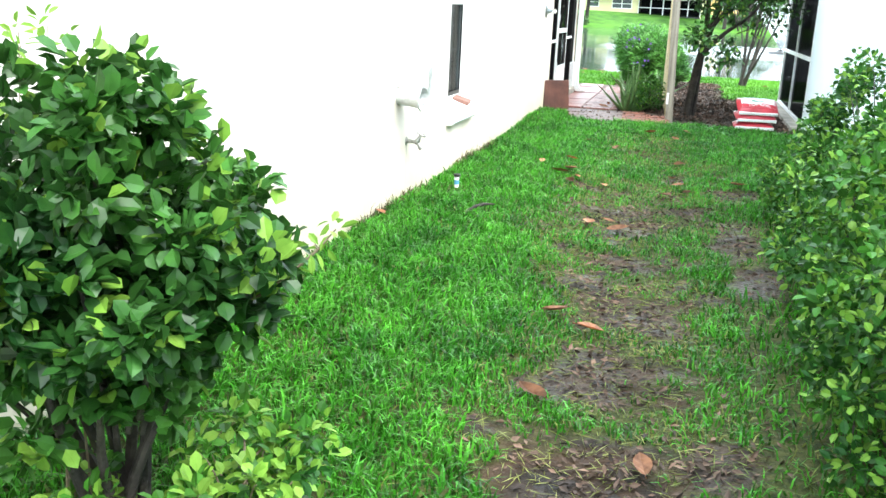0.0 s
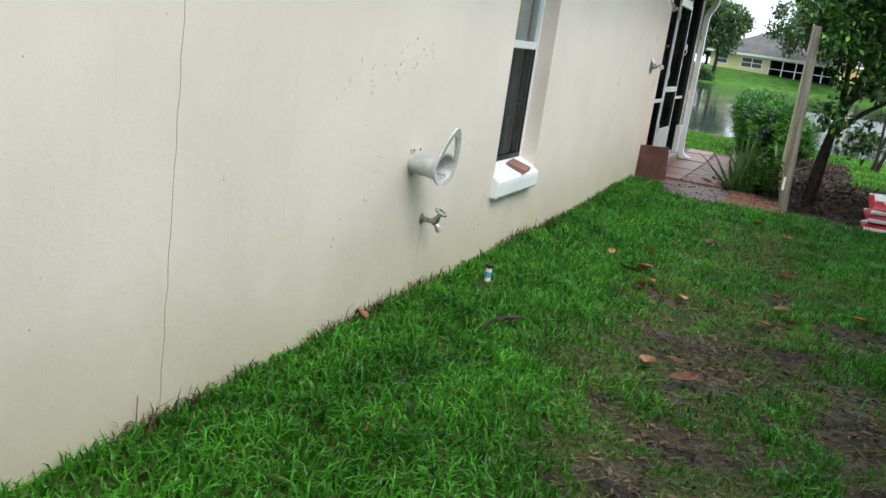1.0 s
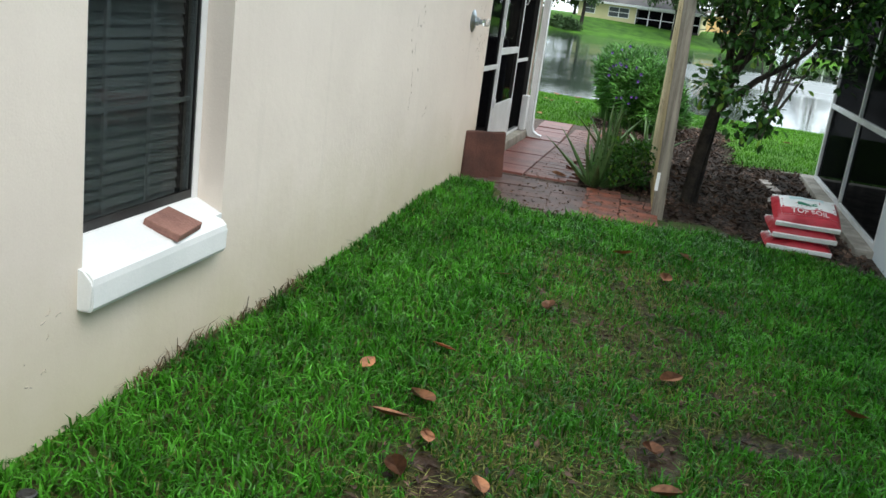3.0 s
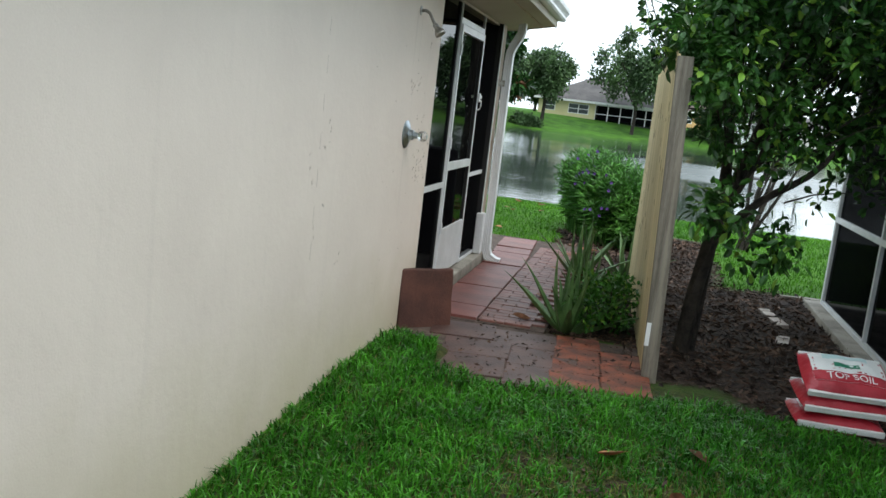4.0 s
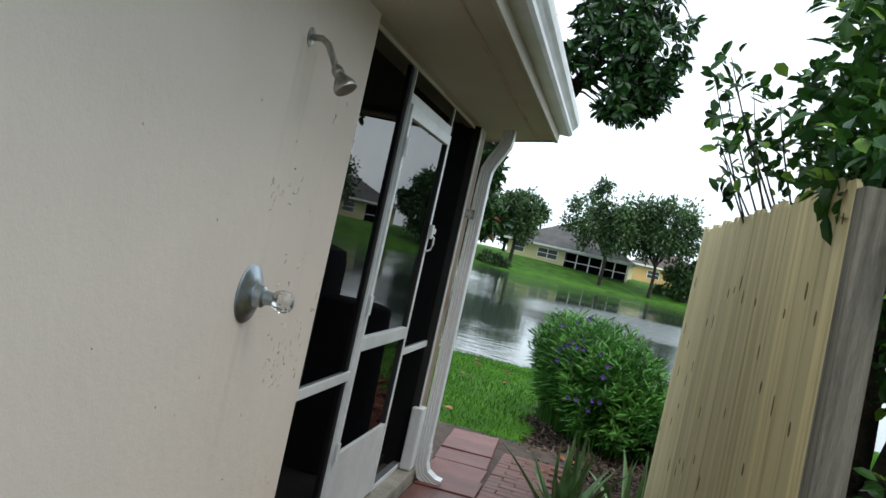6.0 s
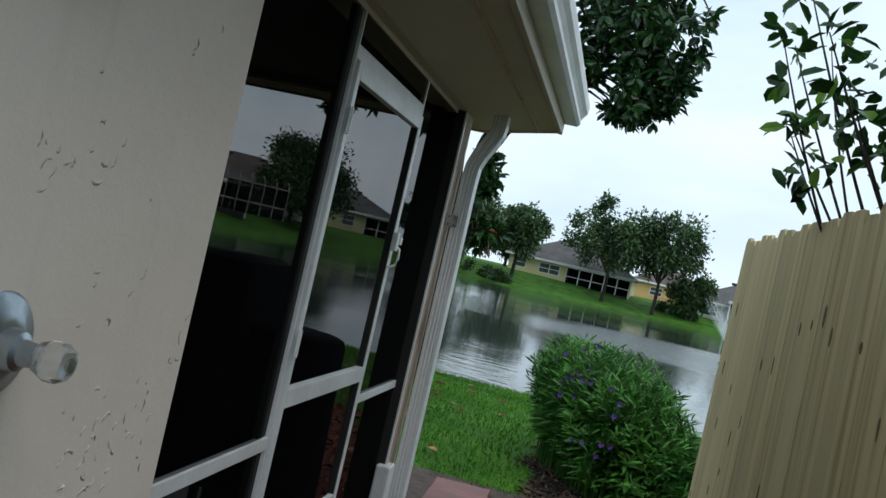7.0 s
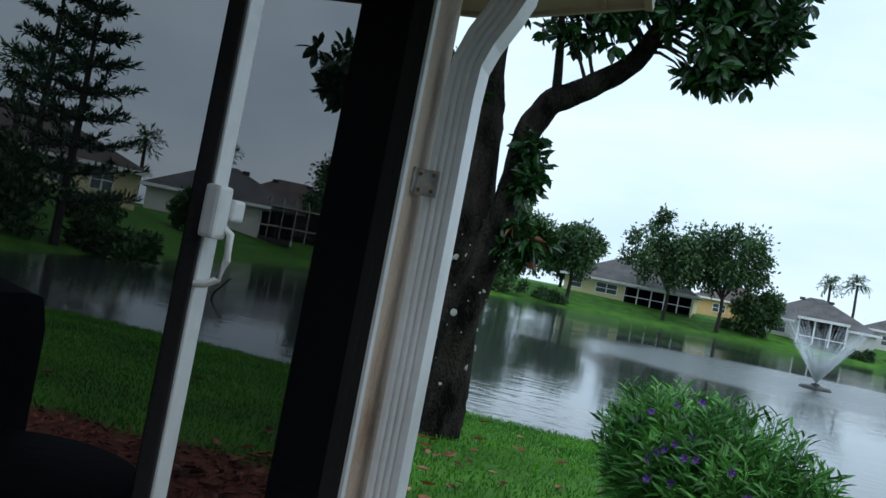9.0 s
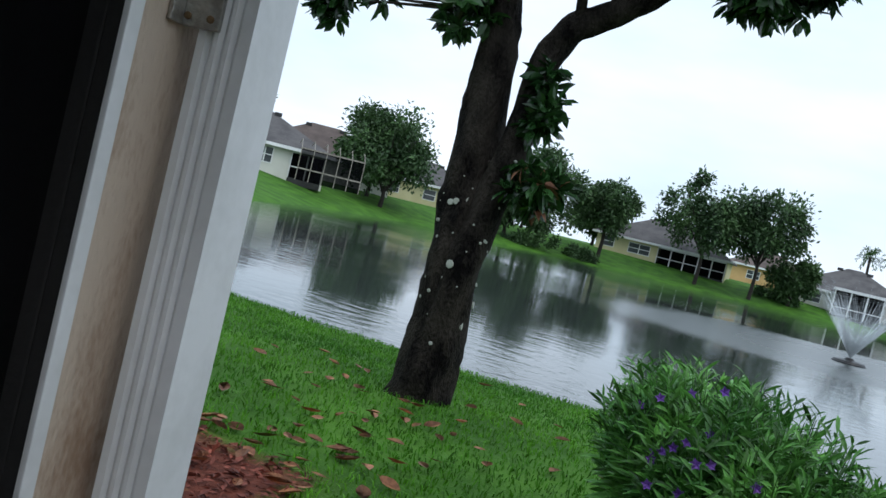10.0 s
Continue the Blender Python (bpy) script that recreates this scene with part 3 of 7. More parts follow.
def height(x, y):
    x, y = np.asarray(x, float), np.asarray(y, float)
    d = shore_distance(x, y)
    home = soft(34, 29, y) * soft(-17, -13, x)
    lawn = -0.12 - 0.10 * np.exp(-((x - 1.6) / 0.75) ** 2) * soft(11.5, 7.5, y) + 0.012 * wobble(x, y, 3.0)
    lawn = lawn + 0.055 * soft(9.6, 11.2, y) * soft(12.4, 12.0, y) * soft(0.75, 0.25, x) * (x > -0.3)
    near = WATER + (lawn - WATER) * soft(-1.2, 5.0, d)
    far = WATER + 1.85 * soft(-2.0, 12.0, d) + 0.02 * np.clip(d - 12, 0, 60) * 0.3
    z = home * near + (1 - home) * far
    return np.where(d < 0, np.minimum(z, WATER - np.minimum(-d * 0.35, 1.5)), z)


SOIL = ((1.74, 2.35, 0.42, 0.55), (1.70, 3.25, 0.36, 0.34), (1.78, 4.20, 0.34, 0.42), (1.56, 4.62, 0.20, 0.26), (1.70, 5.15, 0.32, 0.30), (1.62, 6.05, 0.34, 0.36),
        (1.52, 6.62, 0.34, 0.24), (2.36, 5.75, 0.20, 0.75), (2.44, 4.85, 0.16, 0.45), (2.00, 6.80, 0.26, 0.20), (2.46, 7.40, 0.30, 0.34), (2.20, 2.60, 0.16, 0.22),
        (0.98, 7.15, 0.10, 0.14), (1.24, 7.40, 0.12, 0.14), (1.90, 8.05, 0.14, 0.18), (2.35, 8.30, 0.16, 0.14))


def bare(x, y):
    """How bare the lawn is: a trodden, washed strip down the middle of the side yard, broken by tufts."""
    x, y = np.asarray(x, float), np.asarray(y, float)
    strip = np.zeros(x.shape)
    for cx, cy, rx, ry in SOIL:
        strip = np.maximum(strip, np.exp(-((x - cx) / rx) ** 2 - ((y - cy) / ry) ** 2))
    n = 0.55 * wobble(x, y, 3.4, 1.7) + 0.50 * wobble(x, y, 8.3, 4.1) + 0.40 * wobble(x, y, 19.0, 2.2)
    pock = np.clip(worn(x, y) * 1.6 * (0.6 * wobble(x, y, 7.7, 5.5) + 0.6 * wobble(x, y, 17.0, 0.7) - 0.42), 0, 1) * 2.2
    strip = np.maximum(strip, np.clip(pock + 0.25, 0, 1) * (pock > 0))
    return np.clip((1.28 * strip + 0.62 * n * (strip > 0.05) - 0.52) * 3.0, 0, 1) * soft(12.3, 11.5, y)


def worn(x, y):
    """Where the lawn is thin and yellowed: the swale in the middle of the side yard, in uneven patches."""
    x, y = np.asarray(x, float), np.asarray(y, float)
    way = np.exp(-((x - 1.84 + 0.12 * soft(5.0, 8.0, y) - 0.10 * np.sin(y * 0.8)) / (0.58 + 0.38 * soft(4.5, 6.5, y))) ** 2) * soft(12.2, 10.0, y) * soft(0.6, 1.6, y) * (0.84 + 0.16 * soft(8.0, 6.9, y))
    return np.clip(1.05 * way - 0.25 + 0.45 * way * (wobble(x, y, 2.3, 3.0) + 0.8 * wobble(x, y, 6.3, 1.0)), 0, 1)


def paved(x, y):
    """The front of the paver path, with its ragged lawn edge."""
    e = 0.05 * np.sin(x * 9) + 0.03 * np.sin(x * 23 + y * 11)
    return (x > 0.02) & (y + e > np.where(x < 0.34, 12.5 - 0.8 * x, np.where(x < 0.46, 12.23 - 4.4 * (x - 0.34), 11.66 + 0.22 * np.maximum(x - 0.9, 0))))


def bark_bed(x, y):
    e = 0.12 * wobble(x, y, 3.1, 0.6)
    side = soft(1.50, 1.62, x + e) * soft(3.55, 3.40, x) * soft(12.15, 12.35, y + e + 0.75 * np.maximum(x - 2.15, 0)) * soft(16.55, 16.35, y + e)
    flower = soft(0.45, 0.62, x + e) * soft(13.0, 13.2, y) * soft(20.4, 20.0, y + e) * soft(2.7, 2.4, x + e)
    return np.clip(np.maximum(side, flower), 0, 1)


def red_bed(x, y):
    e = 0.18 * wobble(x, y, 2.7, 2.6)
    return soft(-5.4, -5.0, x + e) * soft(15.4, 15.6, y) * soft(19.55, 19.2, y + e) * soft(0.02, -0.26, x + 0.35 * (y - 16.5) + e)


def lines(*spans):
    out = []
    for a, b, step in spans:
        out += list(np.arange(a, b - 1e-6, step))
    return np.array(out + [spans[-1][1]])


gx = lines((-400, -60, 20), (-60, -20, 2.0), (-20, -4, 0.5), (-4, 0, 0.2), (0, 3.6, 0.06), (3.6, 6, 0.3), (6, 26, 1.0), (26, 100, 3.0), (100, 400, 20))
gy = lines((-60, -4, 4), (-4, 0.6, 0.2), (0.6, 12.6, 0.06), (12.6, 21, 0.15), (21, 32, 0.35), (32, 60, 1.0), (60, 130, 1.5), (130, 200, 5), (200, 600, 40))
GX, GY = np.meshgrid(gx, gy, indexing="xy")
GZ = height(GX, GY)
nx, ny = len(gx), len(gy)
idx = np.arange(nx * ny).reshape(ny, nx)
quads = np.stack([idx[:-1, :-1], idx[:-1, 1:], idx[1:, 1:], idx[1:, :-1]], axis=-1).reshape(-1, 4)
gmesh = np_mesh("ground", np.stack([GX, GY, GZ], axis=-1), quads)
cover = gmesh.color_attributes.new("cover", "FLOAT_COLOR", "POINT")
soil_amount = bare(GX, GY)
# 0.90: darkness between the side yard's blades is put into the ground colour
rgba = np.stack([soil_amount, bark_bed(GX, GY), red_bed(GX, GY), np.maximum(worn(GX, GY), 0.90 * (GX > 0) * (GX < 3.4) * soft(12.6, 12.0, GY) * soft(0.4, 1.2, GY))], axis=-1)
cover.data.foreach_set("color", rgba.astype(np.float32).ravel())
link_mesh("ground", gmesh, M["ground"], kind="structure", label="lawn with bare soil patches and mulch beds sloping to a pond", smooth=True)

# pond
wx, wy = np.array([-60, -30, 0, 30, 60, 130.0]), np.array([24, 50, 80, 110, 150.0])
WX, WY = np.meshgrid(wx, wy, indexing="xy")
wi = np.arange(WX.size).reshape(WX.shape)
link_mesh("water", np_mesh("water", np.stack([WX, WY, np.full_like(WX, WATER)], axis=-1),
          np.stack([wi[:-1, :-1], wi[:-1, 1:], wi[1:, 1:], wi[1:, :-1]], axis=-1).reshape(-1, 4)), M["water"], kind="structure",
          label="grey pond water mirroring the overcast sky")


# ---- the house: side wall, eave, screened porch ----
END_Y, CORNER_Y, SOFFIT = 12.865, 15.56, 2.28
WIN0, WIN1, WINZ0, WINZ1 = 7.165, 8.085, 0.36, 2.20
bm = bmesh.new()
for a in ((-0.2, -7.0, -0.6, 0, WIN0, SOFFIT), (-0.2, WIN1, -0.6, 0, END_Y, SOFFIT), (-0.2, WIN0, -0.6, 0, WIN1, WINZ0), (-0.2, WIN0, WINZ1, 0, WIN1, SOFFIT)):
    box(bm, *a)
wall = part("wall_side", bm, M["stucco"], kind="structure", label="cream painted stucco wall with hairline crack and stains")
# porch walls get the near-black tone in place of their shade
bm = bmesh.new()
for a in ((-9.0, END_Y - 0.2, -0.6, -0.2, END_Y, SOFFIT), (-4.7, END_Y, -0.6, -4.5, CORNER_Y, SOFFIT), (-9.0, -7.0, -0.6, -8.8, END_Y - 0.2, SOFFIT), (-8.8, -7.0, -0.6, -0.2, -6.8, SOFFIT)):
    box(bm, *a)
part("wall_porch", bm, M["porch"], kind="structure", label="stucco walls inside the screened porch, shade put into their colour")
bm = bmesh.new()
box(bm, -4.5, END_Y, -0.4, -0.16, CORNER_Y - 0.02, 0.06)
part("floor", bm, M["porch_floor"], kind="structure", label="very dark grey concrete porch floor")
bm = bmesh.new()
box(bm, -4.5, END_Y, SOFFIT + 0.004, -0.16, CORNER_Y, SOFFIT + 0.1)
part("ceiling", bm, M["porch"], kind="structure", label="porch ceiling, shade put into its colour")
# fine crack in the stucco
bm = bmesh.new()
pts = [(0.001, 3.87 - 0.0006 * k + 0.003 * math.sin(k * 1.7) + 0.002 * math.sin(k * 4.1), -0.12 + k * 0.06) for k in range(41)]
tube(bm, pts, 0.0010, 5)
part("crack", bm, M["concrete"], wall, "hairline crack")
bm = bmesh.new()
for k in range(0, 26, 3):
    tube(bm, [(0.0002, 10.63 + 0.004 * math.sin(q * 1.3) + 0.002 * math.sin(q * 3.7), 0.65 + q * 0.06) for q in (k, k + 0.7, k + 1.4)], 0.0004, 5)
part("crack", bm, M["concrete"], wall, "hairline crack")
# flakes: paint that has curled off the stucco in loose groups, each with a dark line beside it
flakes, flake_lines = bmesh.new(), bmesh.new()


def flake(y, z, long, tilt, lift):
    a, n = Vector((0, math.sin(tilt), math.cos(tilt))), Vector((0, math.cos(tilt), -math.sin(tilt)))
    bow = rng.uniform(-0.35, 0.35) * long
    line = [Vector((0.0, y, z)) + a * (long * u) + n * (bow * 4 * u * (1 - u)) for u in (0, 0.3, 0.65, 1.0)]
    tube(flakes, [p + Vector((lift * h, 0, 0)) for p, h in zip(line, (0.0, 0.8, 1.0, 0.2))], [0.0006, 0.0014, 0.0017, 0.0005], 6)
    tube(flake_lines, [p + n * 0.0024 + Vector((0.0003, 0, -0.0015)) for p in line], [0.0004, 0.0013, 0.0015, 0.0004], 5)


for gy, gz, sy, sz, count_here in ((5.20, 1.05, 0.16, 0.05, 9), (5.52, 1.12, 0.15, 0.05, 9), (5.86, 1.25, 0.10, 0.04, 6), (5.70, 1.18, 0.12, 0.04, 6), (5.37, 0.64, 0.04, 0.05, 4), (5.30, 0.48, 0.03, 0.03, 3), (5.03, 0.37, 0.04, 0.03, 3),
                                   (5.27, -0.05, 0.03, 0.02, 2), (6.95, 0.12, 0.04, 0.03, 4), (6.99, 0.27, 0.05, 0.03, 4), (10.76, 1.22, 0.05, 0.06, 4), (10.57, 1.08, 0.05, 0.06, 3), (10.68, 0.83, 0.05, 0.06, 3), (11.02, 0.58, 0.05, 0.05, 3),
                                   (12.27, 1.61, 0.05, 0.05, 7), (12.25, 1.54, 0.04, 0.03, 4), (12.40, 1.62, 0.05, 0.05, 3), (12.55, 1.04, 0.08, 0.07, 22), (12.68, 1.00, 0.08, 0.06, 14), (12.45, 1.33, 0.12, 0.06, 6), (12.78, 1.10, 0.05, 0.10, 6),
                                   (12.60, 1.85, 0.05, 0.04, 4), (12.84, 1.20, 0.01, 0.10, 4)):
    for k in range(count_here):
        y, z = gy + rng.normal(0, sy), gz + rng.normal(0, sz)
        if y > END_Y - 0.03 or math.hypot(y - 12.19, z - 1.246) < 0.11:
            continue
        flake(y, z, rng.uniform(0.010, 0.034), rng.uniform(-0.9, 0.9) + (0.5 if k % 3 else 1.5), rng.uniform(0.001, 0.004))
for k in range(46):
    y, z = (rng.uniform(11.4, END_Y - 0.04), rng.uniform(0.3, 2.2)) if k % 2 else (rng.uniform(3.0, 7.1), rng.uniform(0.1, 2.1))
    if math.hypot(y - 12.19, z - 1.246) > 0.11:
        flake(y, z, rng.uniform(0.004, 0.010), rng.uniform(-0.5, 0.5), 0.001)
part("paint_flake", flakes, M["stucco"], wall, "curled flakes of cream paint", kind="stuff", smooth=True)
part("flake_dark_line", flake_lines, M["concrete"], wall, "thin dark lines beside the paint flakes", kind="stuff")

# eave: the soffit rises a little towards the gutter
EAVE_X, EAVE_END, LIFT = 0.44, 16.03, 0.085
bm = bmesh.new()
for x0, y0, x1, y1 in ((-0.2, -7.4, EAVE_X - 0.02, CORNER_Y + 0.02), (-4.7, CORNER_Y + 0.02, EAVE_X - 0.02, EAVE_END)):
    lo = [bm.verts.new((x, y, SOFFIT + LIFT * max(x, 0) / EAVE_X)) for x, y in ((x0, y0), (0.0, y0), (x1, y0), (x1, y1), (0.0, y1), (x0, y1))]
    hi = [bm.verts.new(v.co + Vector((0, 0, 0.02))) for v in lo]
    for q in (lo, hi):
        bm.faces.new((q[0], q[1], q[4], q[5]))
        bm.faces.new((q[1], q[2], q[3], q[4]))
    for i in range(6):
        bm.faces.new((lo[i], lo[(i + 1) % 6], hi[(i + 1) % 6], hi[i]))
part("soffit", bm, M["soffit"], kind="structure", label="cream painted soffit boards under the eave")
EZ = SOFFIT + LIFT
bm = bmesh.new()
box(bm, EAVE_X - 0.02, -7.4, EZ - 0.02, EAVE_X + 0.005, EAVE_END + 0.02, EZ + 0.17, 0.004)
box(bm, -4.7, EAVE_END, SOFFIT - 0.012, 0.0, EAVE_END + 0.02, EZ + 0.17)
ends = [[bm.verts.new((x, y, z)) for x, z in ((0.0, SOFFIT - 0.012), (EAVE_X - 0.02, EZ - 0.016), (EAVE_X - 0.02, EZ + 0.17), (0.0, EZ + 0.17))] for y in (EAVE_END, EAVE_END + 0.02)]
bm.faces.new(ends[0][::-1])
bm.faces.new(ends[1])
for i in range(4):
    bm.faces.new((ends[0][i], ends[0][(i + 1) % 4], ends[1][(i + 1) % 4], ends[1][i]))
part("fascia", bm, M["trim_cream"], kind="structure", label="cream fascia board along the eave")
bm = bmesh.new()
box(bm, 0.30, -7.4, SOFFIT + LIFT * 0.30 / EAVE_X - 0.008, 0.318, EAVE_END, SOFFIT + LIFT * 0.3 / EAVE_X, 0.002)
part("trim", bm, M["trim_worn"], kind="structure", label="thin seam strip in the soffit")
# gutter: an ogee trough
gutter = thing("gutter", (EAVE_X, 8, EZ), "white aluminium ogee gutter along the eave", "gutter")
bm = bmesh.new()
prof = [(0.006, 0.165), (0.006, 0.045), (0.075, 0.045), (0.090, 0.060), (0.090, 0.085), (0.102, 0.105), (0.118, 0.125), (0.122, 0.150), (0.122, 0.170), (0.110, 0.170), (0.110, 0.150)]
rows = [[bm.verts.new((EAVE_X + a, y, EZ + b)) for a, b in prof] for y in (-7.4, EAVE_END + 0.03)]
for i in range(len(prof) - 1):
    bm.faces.new((rows[0][i], rows[0][i + 1], rows[1][i + 1], rows[1][i]))
part("trough", bm, M["alu_white"], gutter)
bm = bmesh.new()
cap = [bm.verts.new((EAVE_X + a, EAVE_END + 0.03, EZ + b)) for a, b in prof[:9]]
back = [bm.verts.new((EAVE_X + a, EAVE_END + 0.036, EZ + b)) for a, b in prof[:9]]
bm.faces.new(cap)
bm.faces.new(back[::-1])
for i in range(9):
    bm.faces.new((cap[i], cap[(i + 1) % 9], back[(i + 1) % 9], back[i]))
part("end_cap", bm, M["alu_white"], gutter)
# roof over house and porch
bm = bmesh.new()
rv = [bm.verts.new(p) for p in ((EAVE_X + 0.03, -7.4, EZ + 0.19), (EAVE_X + 0.03, EAVE_END + 0.05, EZ + 0.19), (-4.5, EAVE_END - 5.0, EZ + 2.1), (-4.5, -2.5, EZ + 2.1),
                                (-9.5, -7.4, EZ + 0.19), (-9.5, EAVE_END + 0.05, EZ + 0.19))]
for q in ((0, 1, 2, 3), (1, 5, 2), (5, 4, 3, 2), (4, 0, 3), (0, 4, 5, 1)):
    bm.faces.new([rv[i] for i in q])
part("roof", bm, M["shingle"], kind="structure", label="grey shingle hip roof")

# window
win = thing("window_1", (-0.13, (WIN0 + WIN1) / 2, WINZ0), "white single-hung window with grids and closed blinds", "window", kind="structure")
GXP = -0.115
bm = bmesh.new()
for a in ((WIN0, WINZ0, WIN0 + 0.035, WINZ1), (WIN1 - 0.042, WINZ0, WIN1, WINZ1), (WIN0 + 0.035, WINZ1 - 0.04, WIN1 - 0.035, WINZ1), (WIN0 + 0.035, WINZ0 + 0.06, WIN1 - 0.035, WINZ0 + 0.12)):
    box(bm, GXP - 0.05, a[0], a[1], GXP, a[2], a[3], 0.003)
wf = part("window_frame", bm, M["vinyl_white"], win)
bm = bmesh.new()
box(bm, GXP - 0.035, WIN0 + 0.036, 1.280, GXP - 0.005, WIN1 - 0.036, 1.332, 0.004)
part("meeting_rail", bm, M["vinyl_white"], win)
for zz in ((0.485, 1.280), (1.333, WINZ1 - 0.042)):
    bm = bmesh.new()
    box(bm, GXP - 0.030, WIN0 + 0.036, zz[0], GXP - 0.026, WIN1 - 0.036, zz[1])
    part("pane", bm, M["glass"], win).visible_shadow = False
    for k in (1, 2):
        y = WIN0 + 0.036 + (WIN1 - WIN0 - 0.072) * k / 3
        bm = bmesh.new()
        box(bm, GXP - 0.046, y - 0.009, zz[0], GXP - 0.034, y + 0.009, zz[1])
        part("muntin", bm, M["vinyl_white"], win)
    zm = (zz[0] + zz[1]) / 2
    bm = bmesh.new()
    box(bm, GXP - 0.048, WIN0 + 0.036, zm - 0.009, GXP - 0.036, WIN1 - 0.036, zm + 0.009)
    part("muntin", bm, M["vinyl_white"], win)
bm = bmesh.new()
v4 = [bm.verts.new((GXP - 0.012, y, z)) for y, z in ((WIN0 + 0.05, 0.50), (WIN1 - 0.05, 0.50), (WIN1 - 0.05, 1.275), (WIN0 + 0.05, 1.275))]
bm.faces.new(v4)
part("insect_screen", bm, M["screen_window"], win)
bm = bmesh.new()
for a in ((WIN0 + 0.036, 0.48, WIN0 + 0.052, 1.280), (WIN1 - 0.052, 0.48, WIN1 - 0.036, 1.280), (WIN0 + 0.052, 0.48, WIN1 - 0.052, 0.515)):
    box(bm, GXP - 0.018, a[0], a[1], GXP - 0.006, a[2], a[3])
part("screen_frame", bm, M["black"], win)
blind = thing("window_blind", (-0.22, (WIN0 + WIN1) / 2, WINZ0), "pale horizontal slat blind behind the window glass", "blind")
for k in range(40):
    z = 0.44 + k * 0.044
    bm = bmesh.new()
    box(bm, -0.025, WIN0 + 0.02, -0.0015, 0.025, WIN1 - 0.02, 0.0015, m=Matrix.Translation((-0.212, 0, z)) @ Matrix.Rotation(radians(72), 4, "Y"))
    part("slat", bm, M["blind"], blind)
# box added behind the blind, its darkness put into the colour
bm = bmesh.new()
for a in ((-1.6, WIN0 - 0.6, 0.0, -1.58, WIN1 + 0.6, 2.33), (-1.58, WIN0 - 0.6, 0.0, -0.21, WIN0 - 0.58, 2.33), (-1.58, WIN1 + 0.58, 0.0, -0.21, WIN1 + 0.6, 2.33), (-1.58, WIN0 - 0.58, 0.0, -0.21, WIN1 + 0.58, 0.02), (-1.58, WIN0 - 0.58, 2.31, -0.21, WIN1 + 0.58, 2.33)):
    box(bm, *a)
part("wall_room", bm, M["dark"], kind="structure", label="dark-coloured box for the unlit room behind the window")
# sill: sloped, rounded stucco block
bm = bmesh.new()
prof = [(0.0, 0.426), (0.035, 0.415), (0.052, 0.398), (0.055, 0.375), (0.055, 0.300), (0.045, 0.284), (0.0, 0.280)]
ends = [[bm.verts.new((a, y, b)) for a, b in prof] for y in (WIN0 - 0.022, WIN1 - 0.045)]
for i in range(len(prof)):
    j = (i + 1) % len(prof)
    bm.faces.new((ends[0][i], ends[0][j], ends[1][j], ends[1][i]))
bm.faces.new(ends[0][::-1])
bm.faces.new(ends[1])
bmesh.ops.bevel(bm, geom=[e for e in bm.edges if abs(e.verts[0].co.y - e.verts[1].co.y) < 1e-6 and e.verts[0].co.x > 0.0], offset=0.008, segments=2, affect="EDGES")
box(bm, GXP, WIN0 + 0.002, 0.36, 0.001, WIN1 - 0.002, 0.426)
for v in bm.verts:
    if abs(v.co.x - GXP) < 1e-4 and v.co.z > 0.40:
        v.co.z = 0.475
part("window_sill", bm, M["sill_white"], win, "thick white painted stucco sill")
bm = bmesh.new()
box(bm, -0.075, -0.10, 0, 0.075, 0.10, 0.032, 0.006, Matrix.Translation((-0.022, 7.735, 0.434)) @ Matrix.Rotation(radians(17), 4, "Y") @ Matrix.Rotation(radians(6), 4, "Z"))
part("paver_brick", bm, M["paver_pink"], None, "small red paver lying on the white window sill", "paver")

# screened side of the porch
SX = -0.045
screen_wall = thing("screen_wall", (SX, 14.2, 0.06), "white aluminium screen wall with dark mesh panels", "screen wall", kind="structure")
DOOR0, DOOR1, DOOR_TOP, LEDGE = 13.735, 14.725, 2.14, 0.01


def bar(parent, name, y0, z0, y1, z1, depth=0.05, mat="alu_white", x=SX, label=""):
    bm = bmesh.new()
    box(bm, x - depth, y0, z0, x, y1, z1, 0.003)
    return part(name, bm, M[mat], parent, label)


def cloth(parent, pts, mat="screen", name="mesh_panel"):
    bm = bmesh.new()
    bm.faces.new([bm.verts.new(p) for p in pts])
    ob = part(name, bm, M[mat], parent)
    return ob


bar(screen_wall, "post", DOOR0 - 0.085, LEDGE, DOOR0 - 0.016, SOFFIT - 0.02, 0.02, "porch", SX - 0.012, "dark door post")
bar(screen_wall, "post_edge", DOOR0 - 0.0155, LEDGE, DOOR0 - 0.004, SOFFIT - 0.02, 0.025)
bar(screen_wall, "post", DOOR1 + 0.004, LEDGE, DOOR1 + 0.022, SOFFIT - 0.02, 0.025)
bar(screen_wall, "header", DOOR0 - 0.004, DOOR_TOP - 0.035, DOOR1 + 0.004, DOOR_TOP + 0.012)
bar(screen_wall, "rail", END_Y, 0.790, DOOR0 - 0.0155, 0.835, 0.025)
bar(screen_wall, "rail", DOOR1 + 0.022, 0.815, CORNER_Y - 0.10, 0.853, 0.025)
bar(screen_wall, "rail", END_Y, LEDGE, DOOR0 - 0.0155, LEDGE + 0.03, 0.025)
bar(screen_wall, "rail", DOOR1 + 0.022, LEDGE, CORNER_Y - 0.10, LEDGE + 0.03)
bar(screen_wall, "top_trim", END_Y, SOFFIT - 0.02, CORNER_Y - 0.10, SOFFIT, 0.06, "trim_cream")
